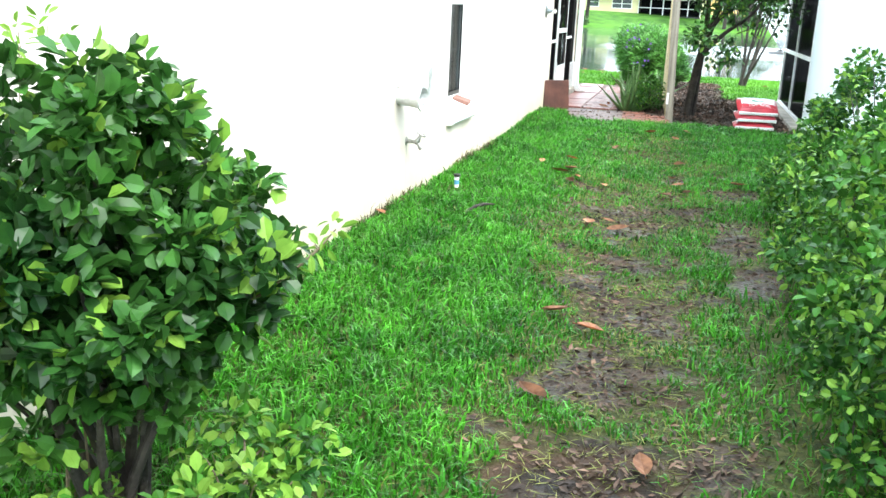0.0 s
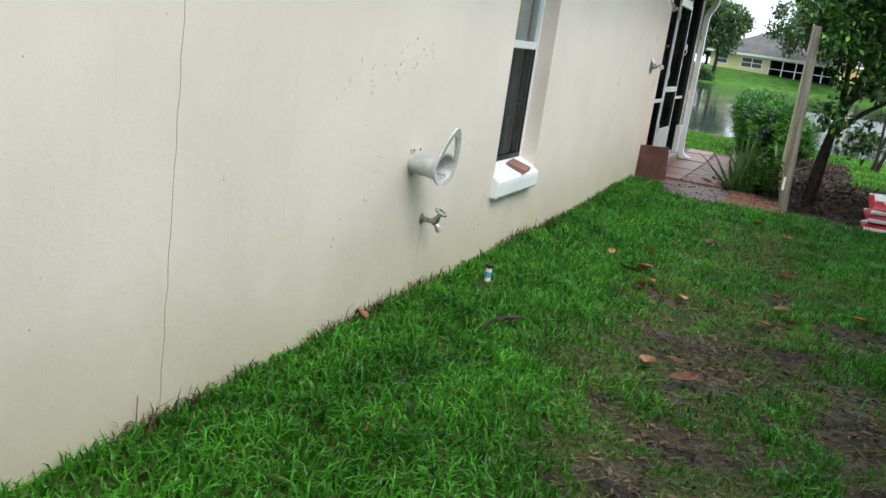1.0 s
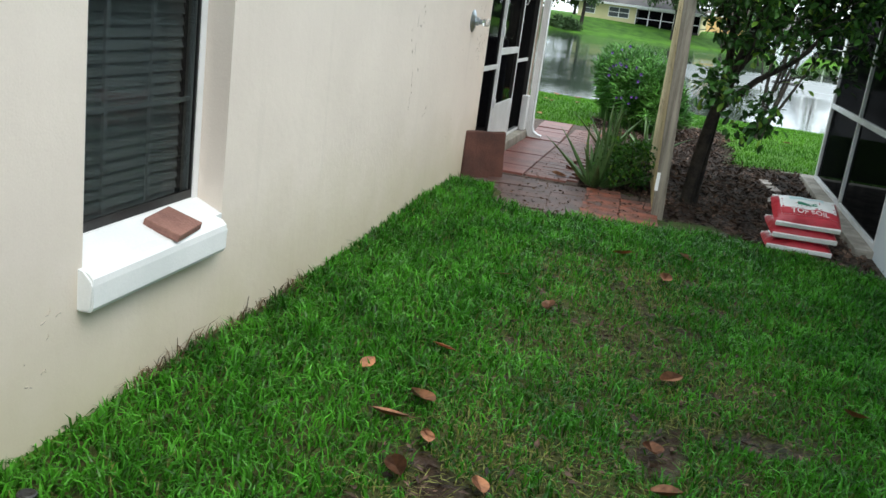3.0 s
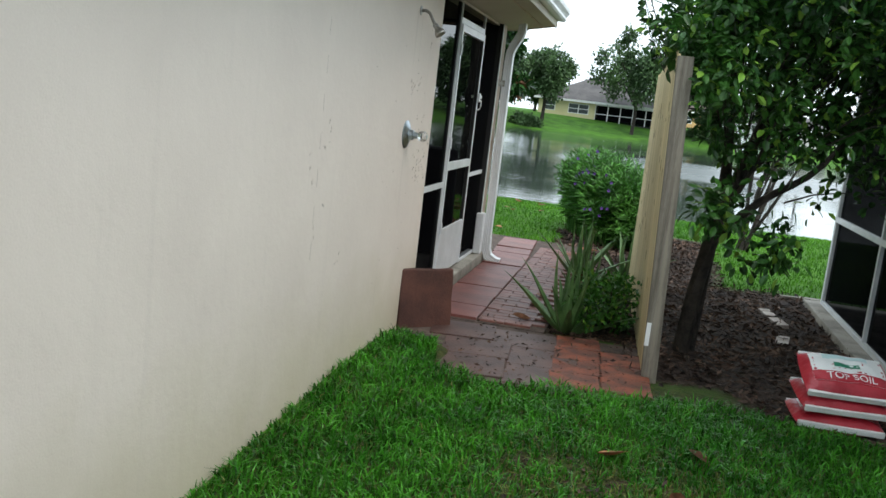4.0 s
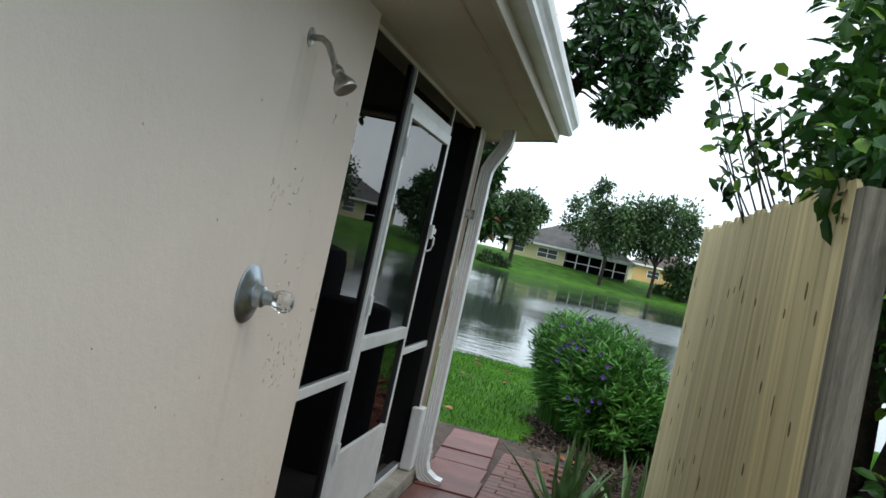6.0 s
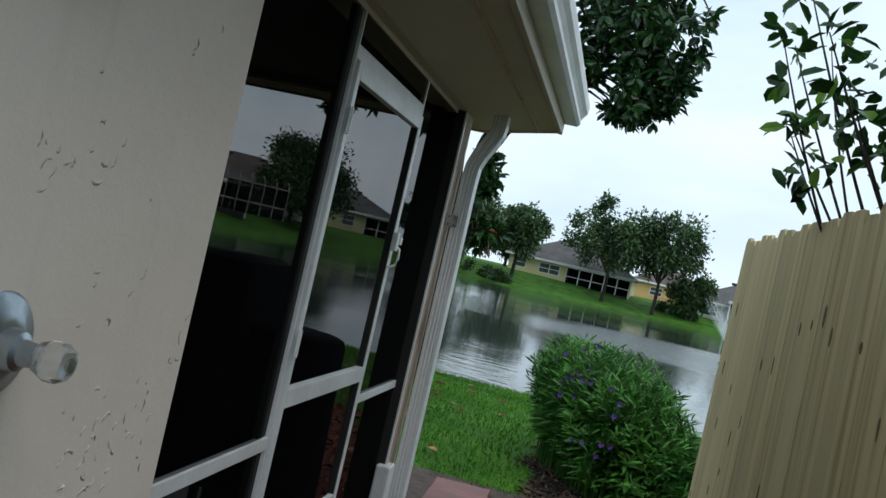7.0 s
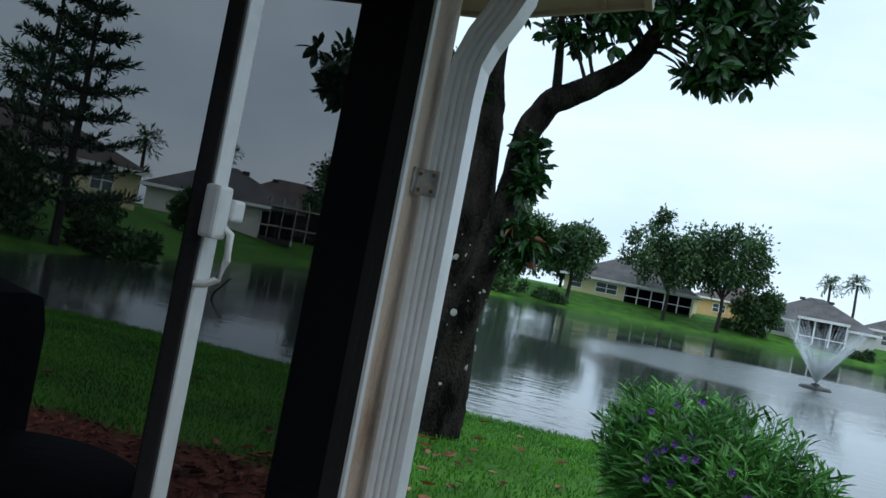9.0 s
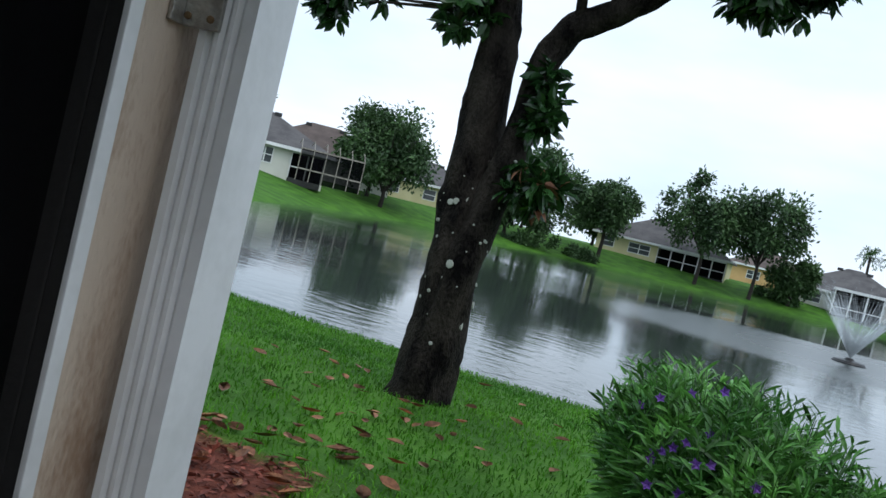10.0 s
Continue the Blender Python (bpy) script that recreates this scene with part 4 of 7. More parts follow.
for y0, y1, z0, z1 in ((END_Y, DOOR0 - 0.06, 0.835, SOFFIT - 0.02), (END_Y, DOOR0 - 0.06, LEDGE + 0.03, 0.79), (DOOR1 + 0.03, CORNER_Y - 0.1, 0.853, SOFFIT - 0.02),
                       (DOOR1 + 0.03, CORNER_Y - 0.1, LEDGE + 0.03, 0.815), (DOOR0 - 0.01, DOOR1 + 0.01, DOOR_TOP + 0.01, SOFFIT - 0.02)):
    cloth(screen_wall, [(SX - 0.008, y0, z0), (SX - 0.008, y1, z0), (SX - 0.008, y1, z1), (SX - 0.008, y0, z1)])

# the screen door, shut
door = thing("door_1", (SX, (DOOR0 + DOOR1) / 2, LEDGE + 0.02), "white aluminium screen door with kick plate, shut", "screen door", kind="structure")
DX, DB = SX + 0.012, LEDGE + 0.02
bar(door, "stile", DOOR0, DB, DOOR0 + 0.036, DOOR_TOP - 0.04, 0.036, x=DX)
bar(door, "stile", DOOR1 - 0.042, DB, DOOR1, DOOR_TOP - 0.04, 0.036, x=DX)
# added dark strip puts shade on the latch stile's inner side
bar(door, "spline", DOOR1 - 0.050, DB + 0.4, DOOR1 - 0.0425, DOOR_TOP - 0.10, 0.030, "porch", DX - 0.003, "dark strip added for the shade on the stile's side")
bar(door, "top_rail", DOOR0 + 0.036, DOOR_TOP - 0.098, DOOR1 - 0.042, DOOR_TOP - 0.04, 0.034, x=DX)
bar(door, "mid_rail", DOOR0 + 0.036, 0.925, DOOR1 - 0.042, 0.990, 0.034, x=DX)
bar(door, "kick_plate", DOOR0 + 0.036, DB, DOOR1 - 0.042, 0.43, 0.02, x=DX - 0.004, label="plain white metal kick plate")
for z0, z1 in ((0.43, 0.925), (0.990, DOOR_TOP - 0.098)):
    cloth(door, [(DX - 0.030, DOOR0 + 0.03, z0), (DX - 0.030, DOOR1 - 0.045, z0), (DX - 0.030, DOOR1 - 0.045, z1), (DX - 0.030, DOOR0 + 0.03, z1)])
bm = bmesh.new()
box(bm, DX, DOOR1 - 0.068, 1.505, DX + 0.026, DOOR1 - 0.026, 1.585, 0.006)
box(bm, DX, DOOR1 - 0.025, 1.535, DX + 0.030, DOOR1 + 0.012, 1.568, 0.005)
lock = part("latch", bm, M["alu_white"], door, "white latch box")
bm = bmesh.new()
tube(bm, [(DX + 0.012, DOOR1 - 0.030, 1.53), (DX + 0.034, DOOR1 - 0.028, 1.515), (DX + 0.036, DOOR1 - 0.028, 1.475), (DX + 0.030, DOOR1 - 0.034, 1.446), (DX + 0.016, DOOR1 - 0.044, 1.436), (DX, DOOR1 - 0.046, 1.434)], 0.006, 8)
part("handle", bm, M["vinyl_white"], lock, smooth=True)
for z in (0.45, 1.15, 1.90):
    bm = bmesh.new()
    box(bm, DX, DOOR0 - 0.012, z - 0.045, DX + 0.008, DOOR0 + 0.016, z + 0.045, 0.002)
    tube(bm, [(DX + 0.008, DOOR0 + 0.002, z - 0.045), (DX + 0.008, DOOR0 + 0.002, z + 0.045)], 0.006, 8)
    part("hinge", bm, M["alu_white"], door)
# door ledge
bm = bmesh.new()
box(bm, -0.17, END_Y + 0.002, -0.4, 0.045, CORNER_Y + 0.62, LEDGE - 0.006, 0.014)
part("threshold", bm, M["concrete"], kind="structure", label="weathered concrete ledge under the screen door")

# corner post, back screens of the porch
bm = bmesh.new()
box(bm, -0.026, CORNER_Y - 0.085, LEDGE - 0.006, -0.002, CORNER_Y + 0.12, SOFFIT, 0.004)
post = part("corner_post", bm, M["trim_worn"], kind="structure", label="cream painted porch corner post with rust streaks")
# inner side of the post, coloured near-black for its shade
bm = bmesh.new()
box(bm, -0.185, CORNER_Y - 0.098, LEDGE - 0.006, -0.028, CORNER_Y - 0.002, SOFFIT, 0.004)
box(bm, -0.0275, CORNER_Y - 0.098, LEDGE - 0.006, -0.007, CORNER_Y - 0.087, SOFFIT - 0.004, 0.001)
part("inner_column", bm, M["porch"], post, "inner column, shade put into its near-black colour")
bm = bmesh.new()
box(bm, -0.0065, CORNER_Y - 0.100, LEDGE, 0.003, CORNER_Y - 0.074, SOFFIT - 0.004, 0.002)
part("white_strip", bm, M["alu_white"], post, "white edge strip")
bm = bmesh.new()
box(bm, -0.04, CORNER_Y - 0.15, LEDGE, 0.035, CORNER_Y - 0.02, 0.42, 0.012)
part("splash_guard", bm, M["alu_white"], post, "white base guard")
back = thing("back_screen", (-2.3, CORNER_Y - 0.05, 0.06), "dark screened back wall of the porch", "screen wall", kind="structure")
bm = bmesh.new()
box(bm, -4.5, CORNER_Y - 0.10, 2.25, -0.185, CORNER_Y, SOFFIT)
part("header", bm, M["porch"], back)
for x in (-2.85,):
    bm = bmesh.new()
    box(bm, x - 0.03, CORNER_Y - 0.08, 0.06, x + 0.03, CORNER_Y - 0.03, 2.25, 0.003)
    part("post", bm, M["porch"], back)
bm = bmesh.new()
box(bm, -4.5, CORNER_Y - 0.08, 0.06, -0.185, CORNER_Y - 0.03, 0.11)
part("rail", bm, M["alu_white"], back)
cloth(back, [(-4.5, CORNER_Y - 0.05, 0.1), (-0.185, CORNER_Y - 0.05, 0.1), (-0.185, CORNER_Y - 0.05, 2.25), (-4.5, CORNER_Y - 0.05, 2.25)])

# downspout: ribbed rectangular pipe that jogs in from the eave
spout = thing("downspout", (0.09, 15.57, -0.1), "white ribbed aluminium downspout with rusty strap", "downspout")


def ribbed(bm, pts, w, d, turn=(0, 1, 0)):
    """A rectangular pipe with three ribs on its faces, through points; w across, d deep."""
    prof = []
    for k in range(4):
        for j in range(13):
            u = -1 + 2 * j / 13
            r = 1.0 - (0.10 if k % 2 and j in (3, 6, 9) else 0.0)
            a = {0: (u, r), 1: (r, -u), 2: (-u, -r), 3: (-r, u)}[k]
            prof.append(a)
    rings = []
    pts = [Vector(p) for p in pts]
    for i, p in enumerate(pts):
        dd = (pts[min(i + 1, len(pts) - 1)] - pts[max(i - 1, 0)]).normalized()
        a = Vector(turn).normalized()
        b = dd.cross(a).normalized()
        a = b.cross(dd).normalized()
        rings.append([bm.verts.new(p + a * (u * w / 2) + b * (v * d / 2)) for u, v in prof])
    for r, s in zip(rings, rings[1:]):
        for k in range(len(prof)):
            j = (k + 1) % len(prof)
            bm.faces.new((r[k], r[j], s[j], s[k]))
    bm.faces.new(rings[0][::-1])
    bm.faces.new(rings[-1])


bm = bmesh.new()
PX, PY = 0.064, 15.617
ribbed(bm, [(0.160, PY, SOFFIT + 0.035), (0.160, PY, SOFFIT - 0.03), (0.155, PY, SOFFIT - 0.065), (0.135, PY, SOFFIT - 0.11), (0.092, PY, SOFFIT - 0.19), (0.069, PY, SOFFIT - 0.255), (PX, PY, SOFFIT - 0.34), (PX, PY, 0.12)], 0.095, 0.076)
part("pipe", bm, M["alu_white"], spout)
bm = bmesh.new()
ribbed(bm, [(PX, PY, 0.16), (PX + 0.003, PY, 0.04), (PX + 0.03, PY, -0.03), (PX + 0.10, PY, -0.075), (PX + 0.15, PY, -0.085)], 0.102, 0.084)
part("shoe", bm, M["alu_white"], spout)
bm = bmesh.new()
box(bm, -0.001, PY - 0.056, 1.685, PX - 0.006, PY - 0.0485, 1.75, 0.002)
box(bm, -0.001, CORNER_Y - 0.025, 1.685, 0.006, PY - 0.057, 1.75, 0.002)
strap = part("strap", bm, M["brass_grey"], spout, "rusty metal strap")
for a, b in ((0.012, 1.698), (0.012, 1.737), (0.045, 1.698), (0.045, 1.737)):
    bm = bmesh.new()
    lathe(bm, [(0, 0.005), (0.003, 0.005), (0.004, 0.002)], (a, PY - 0.056, b), (0, -1, 0), 8)
    part("screw", bm, M["knot"], strap)


# ---- things on the house wall ----
def hose_hanger(y=5.745, z=0.615):
    """Grey plastic hose hanger: a half-pipe saddle on the wall with a flared, arched front plate."""
    t = thing("hose_hanger", (0, y, z), "weathered grey plastic hose hanger with arched front", "hose hanger")
    c, zc, n = y + 0.06, z + 0.03, 32
    bm = bmesh.new()
    rings = []
    for x, w, h, back in ((0.002, 0.078, 0.066, 0), (0.09, 0.086, 0.068, 0), (0.15, 0.104, 0.078, 0), (0.182, 0.128, 0.090, 0), (0.180, 0.112, 0.076, 1), (0.14, 0.094, 0.066, 1), (0.02, 0.070, 0.058, 1)):
        rings.append([bm.verts.new((x, c + w * math.cos(k * math.tau / n), zc + h * math.sin(k * math.tau / n) * (0.82 if math.sin(k * math.tau / n) > 0 else 1.0))) for k in range(n)])
    for r, s in zip(rings, rings[1:]):
        for k in range(n):
            bm.faces.new((r[k], r[(k + 1) % n], s[(k + 1) % n], s[k]))
    bm.faces.new(rings[-1])
    bm.faces.new(rings[0][::-1])
    part("saddle", bm, M["plastic_grey"], t, "hollow arched saddle", smooth=True)
    # front plate: a flat egg-shaped ring, wide at the bottom, a narrow arch on top
    bm = bmesh.new()
    n = 56
    outer, inner = [], []
    for k in range(n):
        a = math.tau * k / n
        cs, s = math.cos(a), math.sin(a)
        w = 0.148 * (1 - 0.34 * max(s, 0) ** 1.4)
        outer.append((c + w * cs, zc + (0.212 if s > 0 else 0.098) * s))
        inner.append((c + (w - 0.034) * cs, zc + (0.170 if s > 0 else 0.074) * s))
    vs = [[bm.verts.new((x + 0.05 * max(0.0, (q[1] - zc)) / 0.25, *q)) for q in ringp] for x, ringp in ((0.176, outer), (0.188, outer), (0.184, inner), (0.172, inner))]
    for i in range(4):
        for k in range(n):
            bm.faces.new((vs[i][k], vs[i][(k + 1) % n], vs[(i + 1) % 4][(k + 1) % n], vs[(i + 1) % 4][k]))
    part("front_plate", bm, M["plastic_grey"], t, smooth=True)
    bm = bmesh.new()
    box(bm, 0.001, y + 0.0, z + 0.02, 0.012, y + 0.12, z + 0.100, 0.005)
    plate = part("back_plate", bm, M["plastic_grey"], t)
    for yy in (y + 0.02, y + 0.10):
        bm = bmesh.new()
        lathe(bm, [(0, 0.007), (0.003, 0.007), (0.004, 0.004)], (0.012, yy, z + 0.092), (1, 0, 0), 10)
        part("screw", bm, M["knot"], plate)
    for k in (-1, 0, 1):
        bm = bmesh.new()
        box(bm, 0.03, c + k * 0.045 - 0.004, zc - 0.066 + abs(k) * 0.008, 0.176, c + k * 0.045 + 0.004, zc - 0.050 + abs(k) * 0.008, 0.001)
        part("rib", bm, M["plastic_grey"], t)


hose_hanger()


def hose_bib(y=6.02, z=0.30):
    t = thing("garden_tap", (0, y, z), "weathered metal hose tap with round handle", "tap")
    bm = bmesh.new()
    lathe(bm, [(0.0, 0.032), (0.004, 0.032), (0.008, 0.018), (0.045, 0.014), (0.075, 0.016)], (0, y, z), (1, 0, 0), 16)
    part("escutcheon", bm, M["brass_grey"], t, smooth=True)
    bm = bmesh.new()
    lathe(bm, [(-0.02, 0.012), (-0.01, 0.02), (0.015, 0.021), (0.03, 0.013), (0.06, 0.010)], (0.082, y, z), (0.45, 0, 0.9), 16)
    part("valve_body", bm, M["brass_grey"], t, smooth=True)
    bm = bmesh.new()
    lathe(bm, [(0.0, 0.014), (0.03, 0.015), (0.034, 0.019), (0.055, 0.019), (0.058, 0.013)], (0.085, y, z - 0.004), (0.55, 0.1, -0.83), 16)
    part("spout", bm, M["brass_grey"], t, smooth=True)
    hub = Vector((0.112, y, z + 0.058))
    ax = Vector((0.45, 0, 0.9)).normalized()
    a = ax.cross(Vector((0, 1, 0))).normalized()
    b = ax.cross(a)
    bm = bmesh.new()
    ring = [hub + (a * math.cos(k * math.tau / 24) + b * math.sin(k * math.tau / 24)) * (0.032 + 0.003 * math.cos(k * math.tau / 4)) for k in range(25)]
    tube(bm, ring, 0.006, 8, cap=False)
    for k in range(4):
        d = a * math.cos(k * math.pi / 2) + b * math.sin(k * math.pi / 2)
        tube(bm, [hub - ax * 0.004, hub + d * 0.032], 0.0045, 6)
    part("handle", bm, M["brass_grey"], t, smooth=True)


hose_bib()


def shower(y=12.19, zv=1.246, zh=2.03):
    t = thing("shower_valve", (0, y, zv), "chrome outdoor shower valve with clear acrylic knob", "shower valve")
    bm = bmesh.new()
    lathe(bm, [(0.0, 0.088), (0.004, 0.090), (0.010, 0.084), (0.014, 0.066), (0.020, 0.058), (0.026, 0.040)], (0, y, zv), (1, 0, 0), 32)
    part("plate", bm, M["chrome"], t, smooth=True)
    bm = bmesh.new()
    lathe(bm, [(0.02, 0.036), (0.05, 0.032), (0.056, 0.022), (0.082, 0.019)], (0, y, zv), (1, 0, 0), 24)
    part("sleeve", bm, M["chrome"], t, smooth=True)
    bm = bmesh.new()
    prof = [(0.080, 0.012), (0.086, 0.026), (0.105, 0.034), (0.125, 0.033), (0.136, 0.026), (0.140, 0.014)]
    lathe(bm, prof, (0, y, zv), (1, 0, 0), 12)
    part("knob", bm, M["acrylic"], t, "faceted clear acrylic knob")
    bm = bmesh.new()
    lathe(bm, [(0.139, 0.013), (0.143, 0.012), (0.144, 0.004)], (0, y, zv), (1, 0, 0), 14)
    part("button", bm, M["chrome"], t)
    h = thing("wall_shower", (0, y + 0.05, zh), "dull metal shower head on a bent arm", "shower head")
    y += 0.05
    bm = bmesh.new()
    lathe(bm, [(0.0, 0.030), (0.003, 0.030), (0.009, 0.015)], (0, y, zh), (1, 0, 0), 18)
    part("flange", bm, M["brass_grey"], h, smooth=True)
    bm = bmesh.new()
    tube(bm, [(0.0, y, zh), (0.035, y, zh + 0.002), (0.06, y - 0.004, zh - 0.012), (0.085, y - 0.010, zh - 0.05), (0.105, y - 0.014, zh - 0.085)], 0.0105, 10)
    part("arm", bm, M["brass_grey"], h, smooth=True)
    bm = bmesh.new()
    lathe(bm, [(0.0, 0.013), (0.012, 0.018), (0.024, 0.018), (0.034, 0.016), (0.062, 0.033), (0.076, 0.036), (0.082, 0.034), (0.083, 0.010)], (0.100, y - 0.013, zh - 0.075), (0.62, -0.12, -0.77), 20)
    part("spray_head", bm, M["brass_grey"], h, smooth=True)


shower()

# stepping stone leaning on the wall
bm = bmesh.new()
box(bm, -0.215, -0.026, 0.0, 0.215, 0.026, 0.430, 0.016)
bmesh.ops.subdivide_edges(bm, edges=[e for e in bm.edges if e.calc_length() > 0.2], cuts=3, use_grid_fill=True)
for v in bm.verts:
    v.co += Vector((0.003 * math.sin(v.co.z * 31 + v.co.x * 17), 0.003 * math.sin(v.co.x * 23 + v.co.z * 11), 0.003 * math.sin(v.co.x * 41)))
bmesh.ops.transform(bm, verts=bm.verts[:], matrix=Matrix.Translation((0.160, 12.630, -0.118)) @ Matrix.Rotation(radians(44), 4, "Z") @ Matrix.Rotation(radians(-5), 4, "X"))
part("stepping_stone", bm, M["terracotta"], None, "square brown terracotta stepping stone leaning on the wall", "stepping stone")


# ---- path of red pavers, bricks and a stained slab ----
path = thing("paver_path", (0.6, 14.5, -0.12), "path of wet red concrete pavers beside the porch", "path", kind="structure")
bm = bmesh.new()
box(bm, 0.02, 12.25, -0.30, 1.66, 13.0, -0.100)
box(bm, 0.40, 11.62, -0.30, 1.66, 12.25, -0.100)
box(bm, -0.25, 13.0, -0.30, 0.98, 17.75, -0.096)
part("bedding", bm, M["joint"], path, "dark sand between the pavers")


def slab_data(name, w, d, mat, seed):
    """One paver's mesh, centred, with worn edges and a slightly uneven top."""
    r = random.Random(seed)
    bm = bmesh.new()
    box(bm, -w / 2, -d / 2, -0.05, w / 2, d / 2, 0.0)
    bmesh.ops.bevel(bm, geom=[e for e in bm.edges if e.verts[0].co.z > -0.01 and e.verts[1].co.z > -0.01], offset=0.005, segments=1, affect="EDGES")
    for v in bm.verts:
        v.co += Vector((r.uniform(-1, 1) * 0.002, r.uniform(-1, 1) * 0.002, r.uniform(-1, 1) * 0.002))
    mesh = bpy.data.meshes.new(name)
    bm.to_mesh(mesh)
    bm.free()
    mesh.materials.append(mat)
    return mesh


def lay(name, mesh, x, y, z, turn=0.0):
    ob = new(name, mesh)
    ob.parent = path
    ob.matrix_parent_inverse = Matrix.Translation(path.location).inverted()
    ob.matrix_basis = Matrix.Translation((x, y, z)) @ Matrix.Rotation(radians(turn), 4, "Z") @ Matrix.Rotation(radians(rng.uniform(-0.7, 0.7)), 4, "X") @ Matrix.Rotation(radians(rng.uniform(-0.7, 0.7)), 4, "Y")
    return ob


big_slabs = [slab_data("paver", 0.407, 0.406, M["paver"], k) for k in range(3)]
bricks = [slab_data("brick", 0.198, 0.0985, M["paver_brick"], 10 + k) for k in range(4)]
half_bricks = [slab_data("brick", 0.094, 0.096, M["paver_brick"], 15 + k) for k in range(2)]
orange = [slab_data("paver", 0.307, 0.305, M["paver_orange"], 20 + k) for k in range(3)]
dark_slab = [slab_data("slab", 0.447, 0.412, M["concrete_dark"], 30 + k) for k in range(2)]
for k in range(11):
    y = 13.25 + k * 0.412
    lay("paver", big_slabs[k % 3], 0.262 - 0.02 * (k > 6) * (k - 6), y, -0.075 + 0.004 * math.sin(k * 2.3), rng.uniform(-1.2, 1.2) + (k > 7) * 3)
for r in range(40):
    y = 13.10 + r * 0.101
    odd = r % 2
    if odd:
        lay("brick", half_bricks[r // 2 % 2], 0.522, y, -0.079 + rng.uniform(-0.002, 0.002), rng.uniform(-1, 1))
    for c in range(2):
        lay("brick", bricks[(r + c) % 4], 0.573 + c * 0.2 + 0.1 * odd, y, -0.079 + rng.uniform(-0.002, 0.002), rng.uniform(-1, 1))
for c in range(2):
    for r in range(3):
        lay("slab", dark_slab[(c + r) % 2], (0.64 if r < 2 else 0.50) + c * 0.45 - 0.03 * r, 11.88 + r * 0.415 - c * 0.02, -0.088 - 0.002 * c, 5 + rng.uniform(-2, 2))
for c in range(2):
    for r in range(4):
        if r == 3 and c == 1:
            continue
        lay("paver", orange[(c + r) % 3], 1.29 + c * 0.31 - 0.015 * r, 11.90 + r * 0.308 + c * 0.05, -0.086 + rng.uniform(-0.004, 0.004), 5 + rng.uniform(-2, 2))


# ---- small things in the lawn ----
def sprinkler(x, y, top, label, sticker):
    z0 = float(height(x, y))
    t = thing("sprinkler", (x, y, z0), label, "sprinkler", "lawn sprinklers")
    bm = bmesh.new()
    lathe(bm, [(-0.06, 0.019), (top - z0 - 0.022, 0.019)], (x, y, z0), (0, 0, 1), 16)
    part("stem", bm, M["sill_white"] if sticker else M["black"], t)
    if sticker:
        bm = bmesh.new()
        lathe(bm, [(top - z0 - 0.085, 0.0197), (top - z0 - 0.05, 0.0197)], (x, y, z0), (0, 0, 1), 16)
        part("sticker", bm, M["label_blue"], t)
    bm = bmesh.new()
    lathe(bm, [(top - z0 - 0.024, 0.022), (top - z0 - 0.018, 0.027), (top - z0 - 0.004, 0.027), (top - z0, 0.022), (top - z0 - 0.004, 0.010)], (x, y, z0), (0, 0, 1), 18)
    part("cap", bm, M["black"], t)


sprinkler(0.25, 6.60, -0.015, "white pop-up lawn sprinkler with black cap and blue sticker", True)
sprinkler(0.235, 12.20, -0.05, "black sprinkler head at the lawn's edge", False)

# a stick
bm = bmesh.new()
tube(bm, [(0.55, 5.62, -0.10), (0.60, 5.74, -0.075), (0.645, 5.83, -0.07), (0.70, 5.93, -0.085)], [0.010, 0.013, 0.011, 0.006], 7)
part("stick", bm, M["bark_dark"], None, "dark dead stick lying in the grass", "stick")


# ---- fence ----
F0, F1 = Vector((1.725, 12.30, 0)), Vector((1.560, 15.80, 0))
fdir = (F1 - F0).normalized()
fnor = Vector((-fdir.y, fdir.x, 0))
ang = math.atan2(fdir.y, fdir.x)
fence = thing("fence", (1.65, 14.1, -0.12), "new yellowish treated-pine fence panel with weathered end post", "fence")
count = 25
wide = ((F1 - F0).length - 0.05) / count
